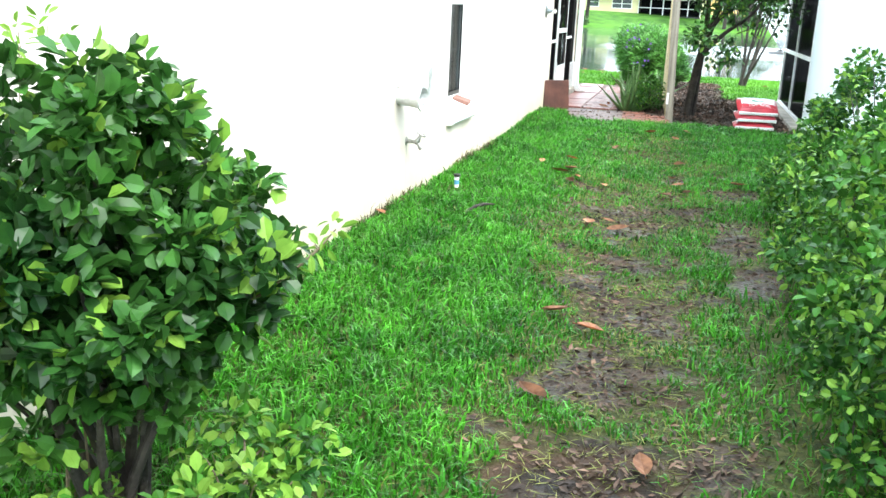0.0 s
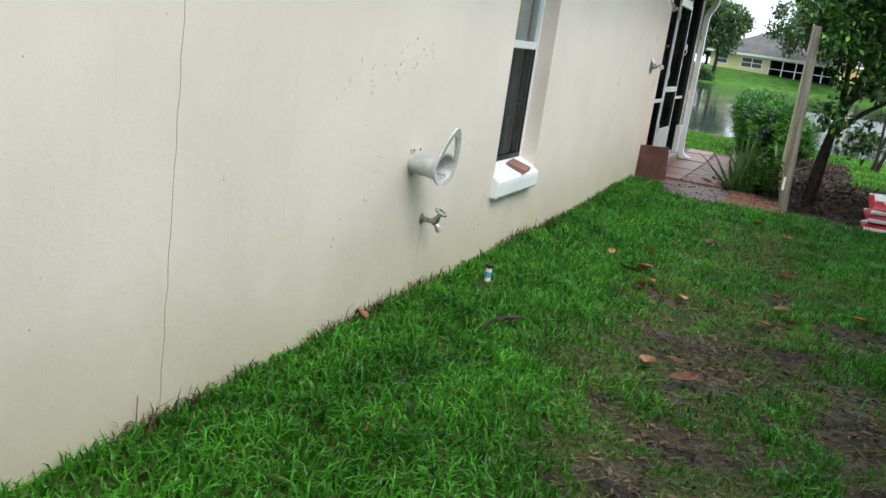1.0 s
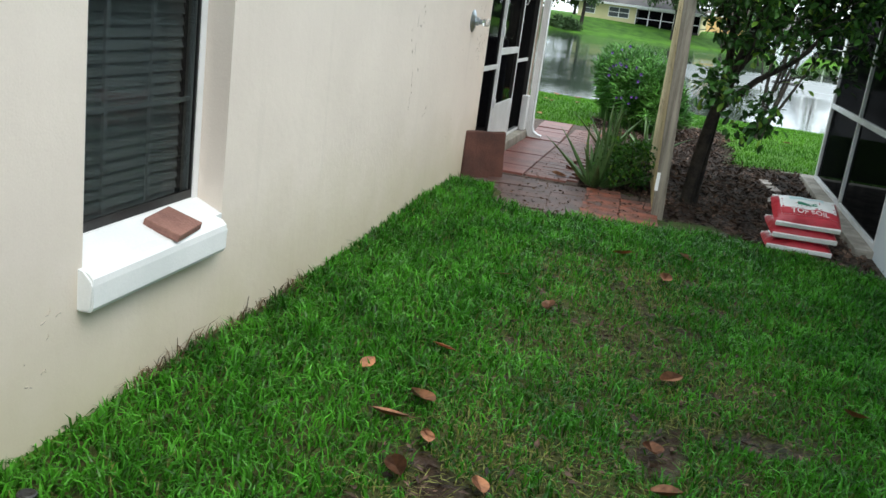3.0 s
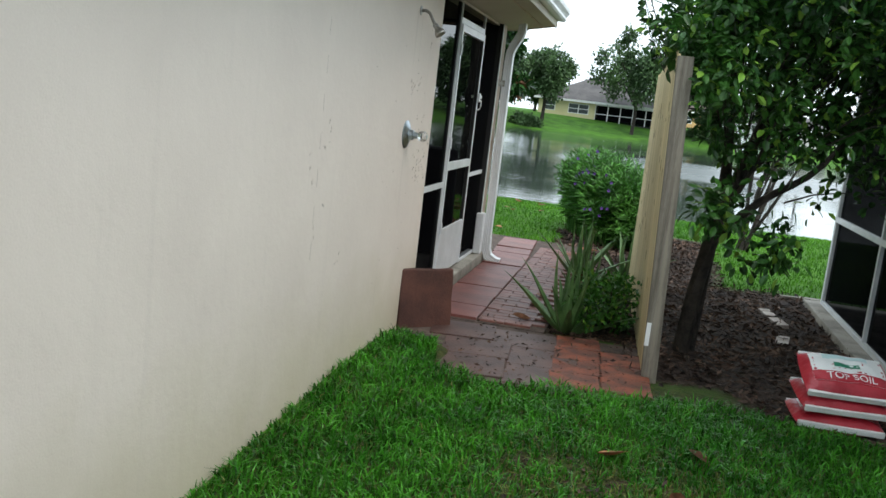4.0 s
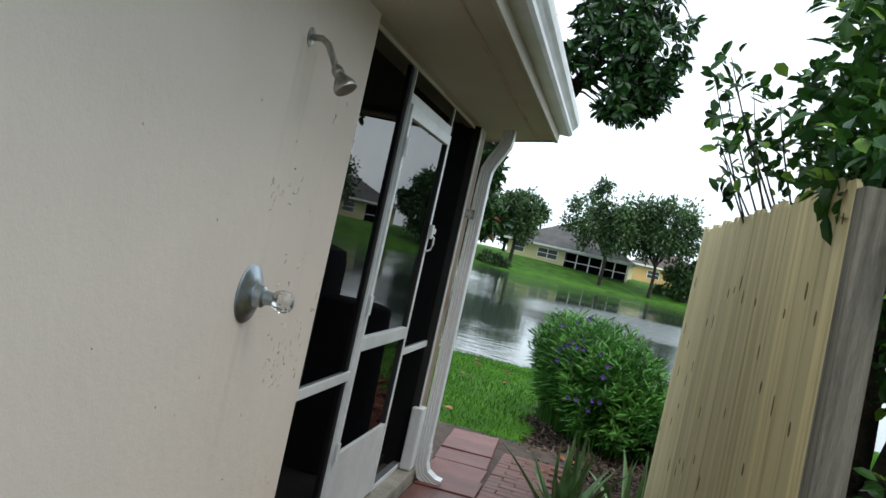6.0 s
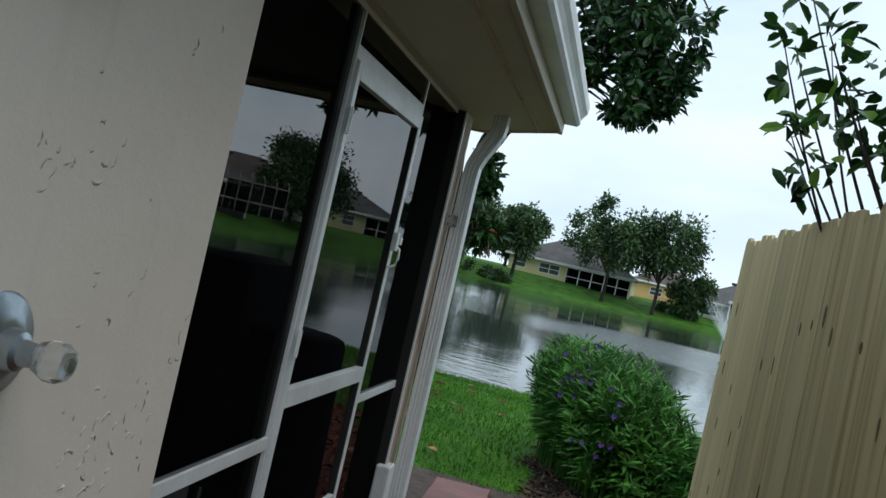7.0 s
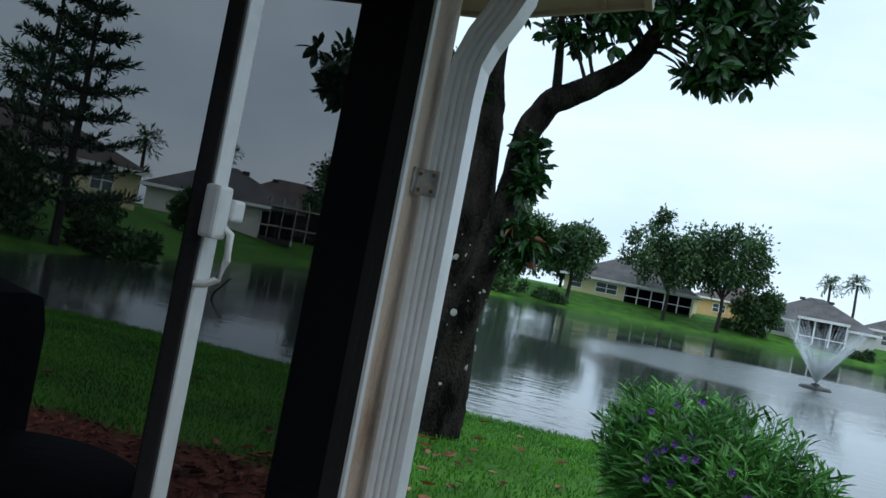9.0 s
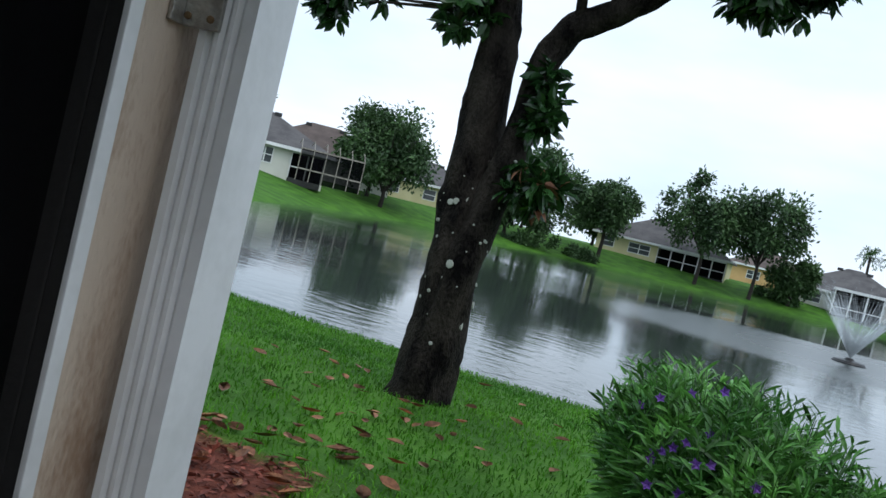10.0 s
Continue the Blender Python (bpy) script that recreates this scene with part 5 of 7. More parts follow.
for k in range(count):
    c = F0 + fdir * (0.05 + wide * (k + 0.5)) + fnor * 0.03
    top = 1.950 + 0.012 * math.sin(k * 1.9)
    bm = bmesh.new()
    w = wide / 2 - 0.0035
    pr = [(-w, -0.12), (w, -0.12), (w, top - 0.03), (w - 0.028, top), (-w + 0.028, top), (-w, top - 0.03)]
    f = [bm.verts.new((a, -0.008, b)) for a, b in pr]
    g = [bm.verts.new((a, 0.008, b)) for a, b in pr]
    bm.faces.new(f)
    bm.faces.new(g[::-1])
    for i in range(6):
        bm.faces.new((f[i], f[(i + 1) % 6], g[(i + 1) % 6], g[i]))
    lean = Matrix.Identity(4)
    lean[0][2] = -0.036 * (1 - (k + 0.5) / count)
    mm = lean @ Matrix.Translation(c + Vector((0, 0, rng.uniform(-0.01, 0.01)))) @ Matrix.Rotation(ang, 4, "Z") @ Matrix.Rotation(radians(rng.uniform(-0.3, 0.3)), 4, "Y")
    bmesh.ops.transform(bm, verts=bm.verts[:], matrix=mm)
    pk = part("picket", bm, M["pine_wood"], fence)
    for q in range(1 + k % 2):
        bm = bmesh.new()
        lathe(bm, [(0.0, 0.013), (0.0012, 0.013), (0.0015, 0.004)], (0, 0, 0), (0, 1, 0), 8)
        for v in bm.verts:
            v.co.z *= 1.4 + 0.5 * (k % 4)
            v.co.x *= 0.6 + 0.2 * (k % 3)
        kx, kz = rng.uniform(-w * 0.6, w * 0.6), rng.uniform(0.2, top - 0.1)
        bmesh.ops.transform(bm, verts=bm.verts[:], matrix=mm @ Matrix.Translation((kx, 0.008, kz)))
        part("knot", bm, M["knot"], pk)
for z in (0.25, 0.95, 1.65):
    bm = bmesh.new()
    near = F0 - Vector((0.036 * z, 0, 0))
    box(bm, 0, -0.045, -0.04, (F1 - near).length, -0.006, 0.045, 0.003, Matrix.Translation(near + fnor * 0.028 + Vector((0, 0, z))) @ Matrix.Rotation(math.atan2(F1.y - near.y, F1.x - near.x), 4, "Z"))
    part("rail", bm, M["pine_wood"], fence)
bm = bmesh.new()
lean = Matrix.Identity(4)
lean[0][2] = -0.036
box(bm, -0.048, -0.048, -0.5, 0.048, 0.048, 1.915, 0.006, lean @ Matrix.Translation(F0 + fnor * -0.006) @ Matrix.Rotation(ang, 4, "Z"))
part("post", bm, M["wood_grey"], fence, "grey weathered square post")
bm = bmesh.new()
box(bm, -0.045, -0.045, -0.5, 0.045, 0.045, 1.89, 0.006, Matrix.Translation(F1 + fnor * -0.06 - fdir * 0.06) @ Matrix.Rotation(ang, 4, "Z"))
part("post", bm, M["wood_grey"], fence, "grey weathered square post")
bm = bmesh.new()
box(bm, -0.014, -0.004, -0.075, 0.014, 0.0, 0.075, 0.001, Matrix.Translation((1.69, 12.246, 0.19)))
part("tag", bm, M["sill_white"], fence, "small white tag on the post")


# ---- bags of soil, white edging bricks ----
def soil_bag(x, y, z, turn, sag, tilt):
    """A pillow bag lying flat: seamed ends, printed panels."""
    t = thing("soil_bag", (x, y, z), "red and white plastic bag of topsoil in a stack", "soil bag", "stacked soil bags")
    mm = Matrix.Translation((x, y, z)) @ Matrix.Rotation(radians(turn), 4, "Z") @ Matrix.Rotation(radians(tilt), 4, "X")
    W, D, H = 0.50, 0.36, 0.13

    def surf(u, v, side):
        k = max(0.0, (1 - abs(u) ** 3.5)) * max(0.0, (1 - abs(v) ** 3.0))
        wr = 0.008 * math.sin(u * 9 + v * 5 + sag * 7) * math.sin(v * 7 - u * 3)
        return Vector((u * W / 2 * (1 - 0.03 * v * v), v * D / 2 * (1 - 0.05 * u * u), H / 2 + side * (H / 2 * k ** 0.55 + wr * k)))

    def sheet(u0, u1, v0, v1, side, lift, n=12, m=10):
        bm = bmesh.new()
        g = [[bm.verts.new(surf(u0 + (u1 - u0) * i / n, v0 + (v1 - v0) * j / m, side) + Vector((0, 0, lift * side))) for i in range(n + 1)] for j in range(m + 1)]
        for j in range(m):
            for i in range(n):
                bm.faces.new((g[j][i], g[j][i + 1], g[j + 1][i + 1], g[j + 1][i]))
        return bm

    bm = bmesh.new()
    n, m = 22, 16
    g = {}
    for side in (-1, 1):
        for j in range(m + 1):
            for i in range(n + 1):
                edge = i in (0, n) or j in (0, m)
                key = (0 if edge else side, i, j)
                if key not in g:
                    g[key] = bm.verts.new(surf(-1 + 2 * i / n, -1 + 2 * j / m, side))
        for j in range(m):
            for i in range(n):
                q = [g.get((side, a, b)) or g[(0, a, b)] for a, b in ((i, j), (i + 1, j), (i + 1, j + 1), (i, j + 1))]
                bm.faces.new(q if side > 0 else q[::-1])
    bmesh.ops.transform(bm, verts=bm.verts[:], matrix=mm)
    part("sack", bm, M["bag_red"], t, smooth=True)
    for nm, mat, u0, u1, v0, v1, lift in (("white_panel", "bag_white", -0.80, 0.86, -0.62, 0.80, 0.0015), ("red_band", "bag_red", -0.80, 0.86, -0.62, -0.20, 0.0030),
                                          ("green_block", "bag_green", -0.30, 0.28, 0.02, 0.24, 0.0030), ("teal_block", "bag_teal", -0.50, 0.52, 0.46, 0.72, 0.0030)):
        bm = sheet(u0, u1, v0, v1, 1, lift)
        bmesh.ops.transform(bm, verts=bm.verts[:], matrix=mm)
        part(nm, bm, M[mat], t, smooth=True)
    for nm, y0 in (("front_flap", -1), ("back_flap", 1)):
        bm = bmesh.new()
        box(bm, -W * 0.47, y0 * D * 0.478 - 0.012, H / 2 - 0.020, W * 0.47, y0 * D * 0.478 + 0.012, H / 2 + 0.014, 0.006, mm)
        part(nm, bm, M["bag_white"], t)
    # lettering, bent onto the bag
    font = bpy.data.curves.new("lettering", "FONT")
    font.body, font.size, font.align_x, font.align_y, font.extrude = "TOP SOIL", 0.066, "CENTER", "CENTER", 0.0005
    tmp = bpy.data.objects.new("lettering", font)
    scene.collection.objects.link(tmp)
    mesh = bpy.data.meshes.new_from_object(tmp.evaluated_get(bpy.context.evaluated_depsgraph_get()))
    bpy.data.objects.remove(tmp)
    bm = bmesh.new()
    bm.from_mesh(mesh)
    for v in bm.verts:
        u, w2 = (v.co.x + 0.01) / (W / 2), (v.co.y - 0.074) / (D / 2)
        lift = 0.0045 + v.co.z
        v.co = mm @ (surf(u, w2, 1) + Vector((0, 0, lift)))
    part("lettering", bm, M["bag_white"], t, "white words TOP SOIL")


for dx, dy, dz, tn, tilt in ((-0.02, -0.02, 0.0, 3, 3), (-0.01, 0.0, 0.115, 7, 10), (0.0, 0.02, 0.245, 6, 24)):
    soil_bag(2.81 + dx, 11.99 + dy, -0.122 + dz, tn, dz * 9, tilt)
bm = bmesh.new()
box(bm, -0.25, -0.14, 0, 0.25, 0.14, 0.03, 0.004, Matrix.Translation((2.83, 11.86, -0.150)) @ Matrix.Rotation(radians(10), 4, "Z"))
part("board", bm, M["terracotta"], None, "flat brown board under the soil bags", "board")
edging = thing("edging", (2.9, 15.0, -0.14), "row of white painted edging bricks in the mulch", "edging")
for k, (x, y, a) in enumerate(((2.82, 15.20, 97), (2.87, 14.84, 99), (2.80, 14.08, 80), (3.22, 16.3, 10), (3.42, 16.34, 4))):
    bm = bmesh.new()
    box(bm, -0.15, -0.05, -0.03, 0.15, 0.05, 0.045, 0.006, Matrix.Translation((x, y, -0.135)) @ Matrix.Rotation(radians(a), 4, "Z") @ Matrix.Rotation(radians(rng.uniform(-6, 6)), 4, "X"))
    part("brick", bm, M["edging_pale"] if k < 3 else M["concrete"], edging)


# ---- the neighbouring house with its screened porch ----
NX, NY0, NY1 = 3.40, 12.25, 15.95
bm = bmesh.new()
box(bm, NX, -7.0, -0.6, NX + 0.2, NY0, 2.45)
box(bm, NX + 0.2, NY0 - 0.2, -0.6, NX + 6, NY0, 2.45)
box(bm, NX + 5.8, NY0, -0.6, NX + 6, NY1, 2.45)
part("wall_neighbour", bm, M["wall_bluewhite"], kind="structure", label="cool white stucco wall of the neighbouring house")
bm = bmesh.new()
nv = [bm.verts.new(p) for p in ((NX - 0.45, -7.4, 2.45), (NX - 0.45, NY1 + 0.5, 2.45), (NX + 4.2, NY1 - 4.2, 4.3), (NX + 4.2, -3.0, 4.3), (NX + 9, -7.4, 2.45), (NX + 9, NY1 + 0.5, 2.45))]
for q in ((0, 1, 2, 3), (1, 5, 2), (5, 4, 3, 2), (4, 0, 3), (0, 4, 5, 1)):
    bm.faces.new([nv[i] for i in q])
part("roof_neighbour", bm, M["shingle"], kind="structure", label="grey shingle roof of the neighbouring house")
bm = bmesh.new()
box(bm, NX - 0.14, NY0 - 0.05, -0.5, NX + 6, NY1 + 0.12, -0.06, 0.01)
part("floor_neighbour", bm, M["concrete"], kind="structure", label="concrete porch slab of the neighbouring house")
nscreen = thing("neighbour_screen", (NX, 14.1, -0.06), "white framed dark mesh screens of a neighbouring porch", "screen wall", kind="structure")
for y0, y1, z0, z1 in ((NY1 - 0.07, NY1, -0.06, 2.45), (14.12, 14.17, -0.06, 2.45), (NY0, NY0 + 0.05, -0.06, 2.45)):
    bar(nscreen, "post", y0, z0, y1, z1, x=NX + 0.05)
for y0, y1 in ((NY0 + 0.05, 14.12), (14.17, NY1 - 0.07)):
    bar(nscreen, "rail", y0, 0.76, y1, 0.81, x=NX + 0.05)
    bar(nscreen, "rail", y0, -0.06, y1, -0.02, x=NX + 0.05)
    bar(nscreen, "rail", y0, 2.40, y1, 2.45, x=NX + 0.05)
    cloth(nscreen, [(NX + 0.03, y0, -0.02), (NX + 0.03, y1, -0.02), (NX + 0.03, y1, 2.4), (NX + 0.03, y0, 2.4)], "screen_far")
for x in (1.5, 3.0, 4.5):
    bm = bmesh.new()
    box(bm, NX + x, NY1 - 0.05, -0.06, NX + x + 0.05, NY1, 2.45)
    part("post", bm, M["alu_white"], nscreen)
cloth(nscreen, [(NX + 0.05, NY1 - 0.02, -0.02), (NX + 5.8, NY1 - 0.02, -0.02), (NX + 5.8, NY1 - 0.02, 2.45), (NX + 0.05, NY1 - 0.02, 2.45)], "screen_far")


# ---- inside the porch: a covered grill and a low table ----
grill = thing("grill", (-0.98, 14.75, 0.06), "black covered barbecue grill standing in the porch", "grill")
bm = bmesh.new()
box(bm, -1.40, 14.52, 0.30, -0.56, 15.10, 1.34, 0.10)
for v in bm.verts:
    v.co.z += -0.10 * max(0.0, (-0.98 - v.co.x)) * (v.co.z > 1.0)
    v.co.y += 0.02 * math.sin(v.co.x * 9)
part("cover", bm, M["grill_cover"], grill, smooth=True)
for x, y in ((-1.34, 14.58), (-0.62, 14.58), (-1.34, 15.04), (-0.62, 15.04)):
    bm = bmesh.new()
    tube(bm, [(x, y, 0.06), (x, y, 0.36)], 0.022, 10)
    part("leg", bm, M["black"], grill)
table = thing("side_table", (-0.42, 14.85, 0.06), "dark side table under a black cover in the porch", "table")
bm = bmesh.new()
lathe(bm, [(0, 0.26), (0.5, 0.245), (0.93, 0.235), (0.96, 0.225), (0.97, 0.20)], (-0.42, 14.85, 0.08), (0, 0, 1), 28)
part("cover", bm, M["grill_cover"], table, smooth=True)
for k in range(3):
    a = k * math.tau / 3
    bm = bmesh.new()
    tube(bm, [(-0.42 + 0.19 * math.cos(a), 14.85 + 0.19 * math.sin(a), 0.06), (-0.42 + 0.17 * math.cos(a), 14.85 + 0.17 * math.sin(a), 0.12)], 0.014, 8)
    part("leg", bm, M["black"], table)



# ---- houses across the pond ----
def far_house(name, cx, cy, z, w, d, turn, wall_h, roof_h, wall_mat, roof_mat, windows, lanai=None, label="", porch=None, cage=None):
    """A one-storey hip-roofed house: front face towards -y before turning; x runs along the front from its middle."""
    z = float(height(cx, cy)) - 0.15
    t = thing(name, (cx, cy, z), label, "house")
    mm = Matrix.Translation((cx, cy, z)) @ Matrix.Rotation(radians(turn), 4, "Z")

    def put(nm, bm, mat, parent=t, lab=""):
        bmesh.ops.transform(bm, verts=bm.verts[:], matrix=mm)
        return part(nm, bm, M[mat], parent, lab)

    h = w / 2
    bm = bmesh.new()
    spans, x = [], -h
    for a, b in ([lanai] if lanai else []):
        spans.append((x, a))
        x = b
    spans.append((x, h))
    for a, b in spans:
        if b - a > 0.05:
            box(bm, a, 0, -0.5, b, 0.25, wall_h)
    box(bm, -h, 0.25, -0.5, -h + 0.25, d, wall_h)
    box(bm, h - 0.25, 0.25, -0.5, h, d, wall_h)
    box(bm, -h + 0.25, d - 0.25, -0.5, h - 0.25, d, wall_h)
    put("wall", bm, wall_mat)
    bm = bmesh.new()
    o, run = 0.5, d / 2 + 0.5
    e = [bm.verts.new(p) for p in ((-h - o, -o, wall_h), (h + o, -o, wall_h), (h + o, d + o, wall_h), (-h - o, d + o, wall_h))]
    lo = [bm.verts.new(v.co - Vector((0, 0, 0.18))) for v in e]
    rr = [bm.verts.new((-h - o + run, d / 2, wall_h + roof_h)), bm.verts.new((h + o - run, d / 2, wall_h + roof_h))]
    bm.faces.new((e[0], e[1], rr[1], rr[0]))
    bm.faces.new((e[2], e[3], rr[0], rr[1]))
    bm.faces.new((e[1], e[2], rr[1]))
    bm.faces.new((e[3], e[0], rr[0]))
    for i in range(4):
        bm.faces.new((e[i], lo[i], lo[(i + 1) % 4], e[(i + 1) % 4]))
    bm.faces.new(lo)
    roof = put("roof", bm, roof_mat)
    bm = bmesh.new()
    box(bm, -h - o - 0.05, -o - 0.06, wall_h - 0.22, h + o + 0.05, -o - 0.01, wall_h + 0.03)
    put("fascia", bm, "vinyl_white", roof)
    for k in (-0.15, 0.1):
        bm = bmesh.new()
        box(bm, k * w, d / 2 - 0.9, wall_h + roof_h - 0.42, k * w + 0.6, d / 2 - 0.5, wall_h + roof_h - 0.12, 0.02)
        put("vent", bm, "dark", roof)
    for a, b, z0, z1, n in windows:
        bm = bmesh.new()
        box(bm, a + 0.06, -0.02, z0 + 0.06, b - 0.06, 0.02, z1 - 0.06)
        win_t = put("window", bm, "pane_dark")
        bm = bmesh.new()
        for q in ((a, z0, b, z0 + 0.08), (a, z1 - 0.08, b, z1), (a, z0 + 0.08, a + 0.08, z1 - 0.08), (b - 0.08, z0 + 0.08, b, z1 - 0.08), (a + 0.08, (z0 + z1) / 2 - 0.04, b - 0.08, (z0 + z1) / 2 + 0.04)):
            box(bm, q[0], -0.06, q[1], q[2], -0.005, q[3])
        for k in range(1, n):
            xm = a + (b - a) * k / n
            box(bm, xm - 0.05, -0.055, z0 + 0.08, xm + 0.05, -0.01, z1 - 0.08)
        put("frame", bm, "vinyl_white", win_t)
    if lanai:
        a, b = lanai
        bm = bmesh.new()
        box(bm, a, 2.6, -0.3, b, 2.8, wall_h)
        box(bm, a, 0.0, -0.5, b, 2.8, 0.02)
        put("lanai_back", bm, "dark", t, "back of the screened porch, coloured dark for its shade")
        bm = bmesh.new()
        box(bm, a, 0, wall_h - 0.35, b, 0.12, wall_h - 0.1)
        put("beam", bm, "vinyl_white")
        n = max(2, round((b - a) / 1.5))
        for k in range(n + 1):
            x = a + (b - a) * k / n
            bm = bmesh.new()
            box(bm, x - 0.06, 0, 0.0, x + 0.06, 0.1, wall_h - 0.3)
            put("post", bm, "vinyl_white")
        bm = bmesh.new()
        box(bm, a, 0.02, 0.85, b, 0.08, 0.93)
        put("rail", bm, "vinyl_white")
        bm = bmesh.new()
        bm.faces.new([bm.verts.new(p) for p in ((a, 0.06, 0), (b, 0.06, 0), (b, 0.06, wall_h - 0.3), (a, 0.06, wall_h - 0.3))])
        put("mesh_panel", bm, "screen_far")
    if porch:
        a, b, dep, ph = porch
        bm = bmesh.new()
        box(bm, a - 0.2, -dep - 0.3, ph, b + 0.2, 0, ph + 0.28)
        put("porch_roof", bm, "vinyl_white")
        for k in range(4):
            x = a + (b - a) * k / 3
            bm = bmesh.new()
            box(bm, x - 0.08, -dep, 0, x + 0.08, -dep + 0.12, ph)
            put("porch_post", bm, "vinyl_white")
        bm = bmesh.new()
        box(bm, a, -dep + 0.02, 0.8, b, -dep + 0.08, 0.88)
        put("porch_rail", bm, "vinyl_white")
        bm = bmesh.new()
        bm.faces.new([bm.verts.new(p) for p in ((a, -dep + 0.05, 0), (b, -dep + 0.05, 0), (b, -dep + 0.05, ph), (a, -dep + 0.05, ph))])
        put("mesh_panel", bm, "screen_far")
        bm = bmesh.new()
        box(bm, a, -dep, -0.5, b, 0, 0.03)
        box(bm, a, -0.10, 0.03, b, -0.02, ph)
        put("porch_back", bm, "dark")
    if cage:
        a, b, dep, ch = cage
        for k in range(6):
            x = a + (b - a) * k / 5
            bm = bmesh.new()
            box(bm, x - 0.03, -dep, 0, x + 0.03, -dep + 0.06, ch)
            tube(bm, [(x, -dep, ch), (x, -dep * 0.6, ch + 0.7), (x, 0, ch + 0.4)], 0.03, 6)
            put("cage_rib", bm, "concrete")
        for zz in (0.9, ch):
            bm = bmesh.new()
            box(bm, a, -dep, zz - 0.05, b, -dep + 0.08, zz + 0.05)
            put("cage_rail", bm, "concrete")
        bm = bmesh.new()
        bm.faces.new([bm.verts.new(p) for p in ((a, -dep + 0.05, 0), (b, -dep + 0.05, 0), (b, -dep + 0.05, ch), (a, -dep + 0.05, ch))])
        put("mesh_panel", bm, "screen_far")
    return t


far_house("house", -4.8, 118.5, 1.30, 14.6, 11, -4, 2.25, 3.1, "wall_yellow", "shingle", [(-6.6, -5.2, 0.75, 1.95, 1), (-3.6, -1.1, 0.65, 1.85, 2)], (-0.3, 7.2),
          "yellow one-storey house with dark roof and screened porch")
far_house("house", 15.5, 120, 1.05, 12.5, 11, -6, 2.3, 3.0, "wall_pale", "shingle", [(-4.6, -2.8, 0.7, 1.9, 2)], None,
          "white one-storey house with grey roof and screened back porch", porch=(-1.6, 3.2, 2.2, 2.6))
far_house("house", 27.5, 128, 1.4, 11, 10, -8, 2.4, 2.6, "wall_pale", "shingle", [(-3.5, -1.5, 0.7, 1.9, 2)], None, "pale house with grey roof and white wall")
far_house("house", 9.0, 146, 1.7, 11, 10, 5, 2.6, 2.6, "wall_orange", "shingle_brown", [(-3.4, -1.6, 0.8, 2.0, 2), (0.6, 2.0, 0.8, 2.0, 1)], None, "orange stucco house half hidden by trees")
far_house("house", -34.0, 77, 1.35, 11.5, 10, 30, 2.3, 2.7, "wall_pale", "shingle", [(-3.2, -2.0, 0.7, 2.0, 2), (0.3, 1.6, 0.7, 2.0, 2)], (3.0, 5.6),
          "pale house with grey roof and pool cage", cage=(3.4, 8.2, 3.5, 2.4))
far_house("house", -36.5, 58, 1.35, 13, 11, 48, 2.3, 3.0, "wall_yellow", "shingle_brown", [(1.2, 2.6, 0.7, 2.0, 2), (3.6, 5.0, 0.7, 2.0, 2)], (-5.5, -0.5), "cream house with brown roof and screened porch")
far_house("house", -36.5, 95, 1.5, 14, 11, 28, 2.4, 3.2, "wall_pale", "shingle_brown", [(3.8, 5.0, 0.7, 2.0, 1)], None, "house with dark brown roof behind the trees")
far_house("house", -30, 108, 1.4, 12, 10, 20, 2.4, 2.6, "wall_yellow", "shingle", [(0.0, 1.4, 0.7, 1.9, 1), (-4.0, -2.6, 0.7, 1.9, 1)], (2.6, 5.6), "cream house behind a large round tree")


# ---- trees and palms across the pond ----
def limb_points(a, b, bend, n=5):
    a, b = Vector(a), Vector(b)
    return [a.lerp(b, k / n) + Vector((bend[0], bend[1], bend[2])) * math.sin(math.pi * k / n) for k in range(n + 1)]


def far_tree(x, y, h, spread, trunk_h, seed, label, leaves=9000, size=0.42, mat="leaf_far", airy=0.35):
    r = np.random.default_rng(seed)
    z = float(height(x, y))
    t = thing("tree", (x, y, z), label, "tree", "trees across the pond")
    bm = bmesh.new()
    tube(bm, [(x, y, z - 0.3), (x + 0.1, y, z + trunk_h * 0.6), (x + 0.05, y, z + trunk_h), (x + 0.2, y, z + h * 0.75)], [0.24, 0.19, 0.16, 0.05], 8)
    for k in range(7):
        a, e = k * 2.4 + seed, 0.45 + 0.3 * r.random()
        tip = (x + spread * 0.75 * math.cos(a), y + spread * 0.75 * math.sin(a), z + trunk_h + (h - trunk_h) * e)
        tube(bm, limb_points((x, y, z + trunk_h * (0.8 + 0.3 * r.random())), tip, (0, 0, 0.3), 4), [0.10, 0.08, 0.06, 0.04, 0.02], 6)
    part("trunk", bm, M["bark_dark"], t)
    n = 46
    q = r.normal(size=(n, 3))
    q = q / np.linalg.norm(q, axis=1, keepdims=True) * (r.random((n, 1)) ** 0.4)
    mid = trunk_h + (h - trunk_h) * 0.52
    c = np.array([x, y, z + mid]) + q * np.array([spread, spread, (h - trunk_h) * 0.50])
    p, d = clump_leaves(c, (0.24 + airy * r.random(n)) * spread * 0.85, leaves // n, 0.6, 0.1, 0.25)
    link_mesh("crown", leaf_mesh("crown", p, d, rng.uniform(0.6, 1.2, len(p)) * size, rng.uniform(0.6, 1.1, len(p)) * size * 0.6), M[mat], t)


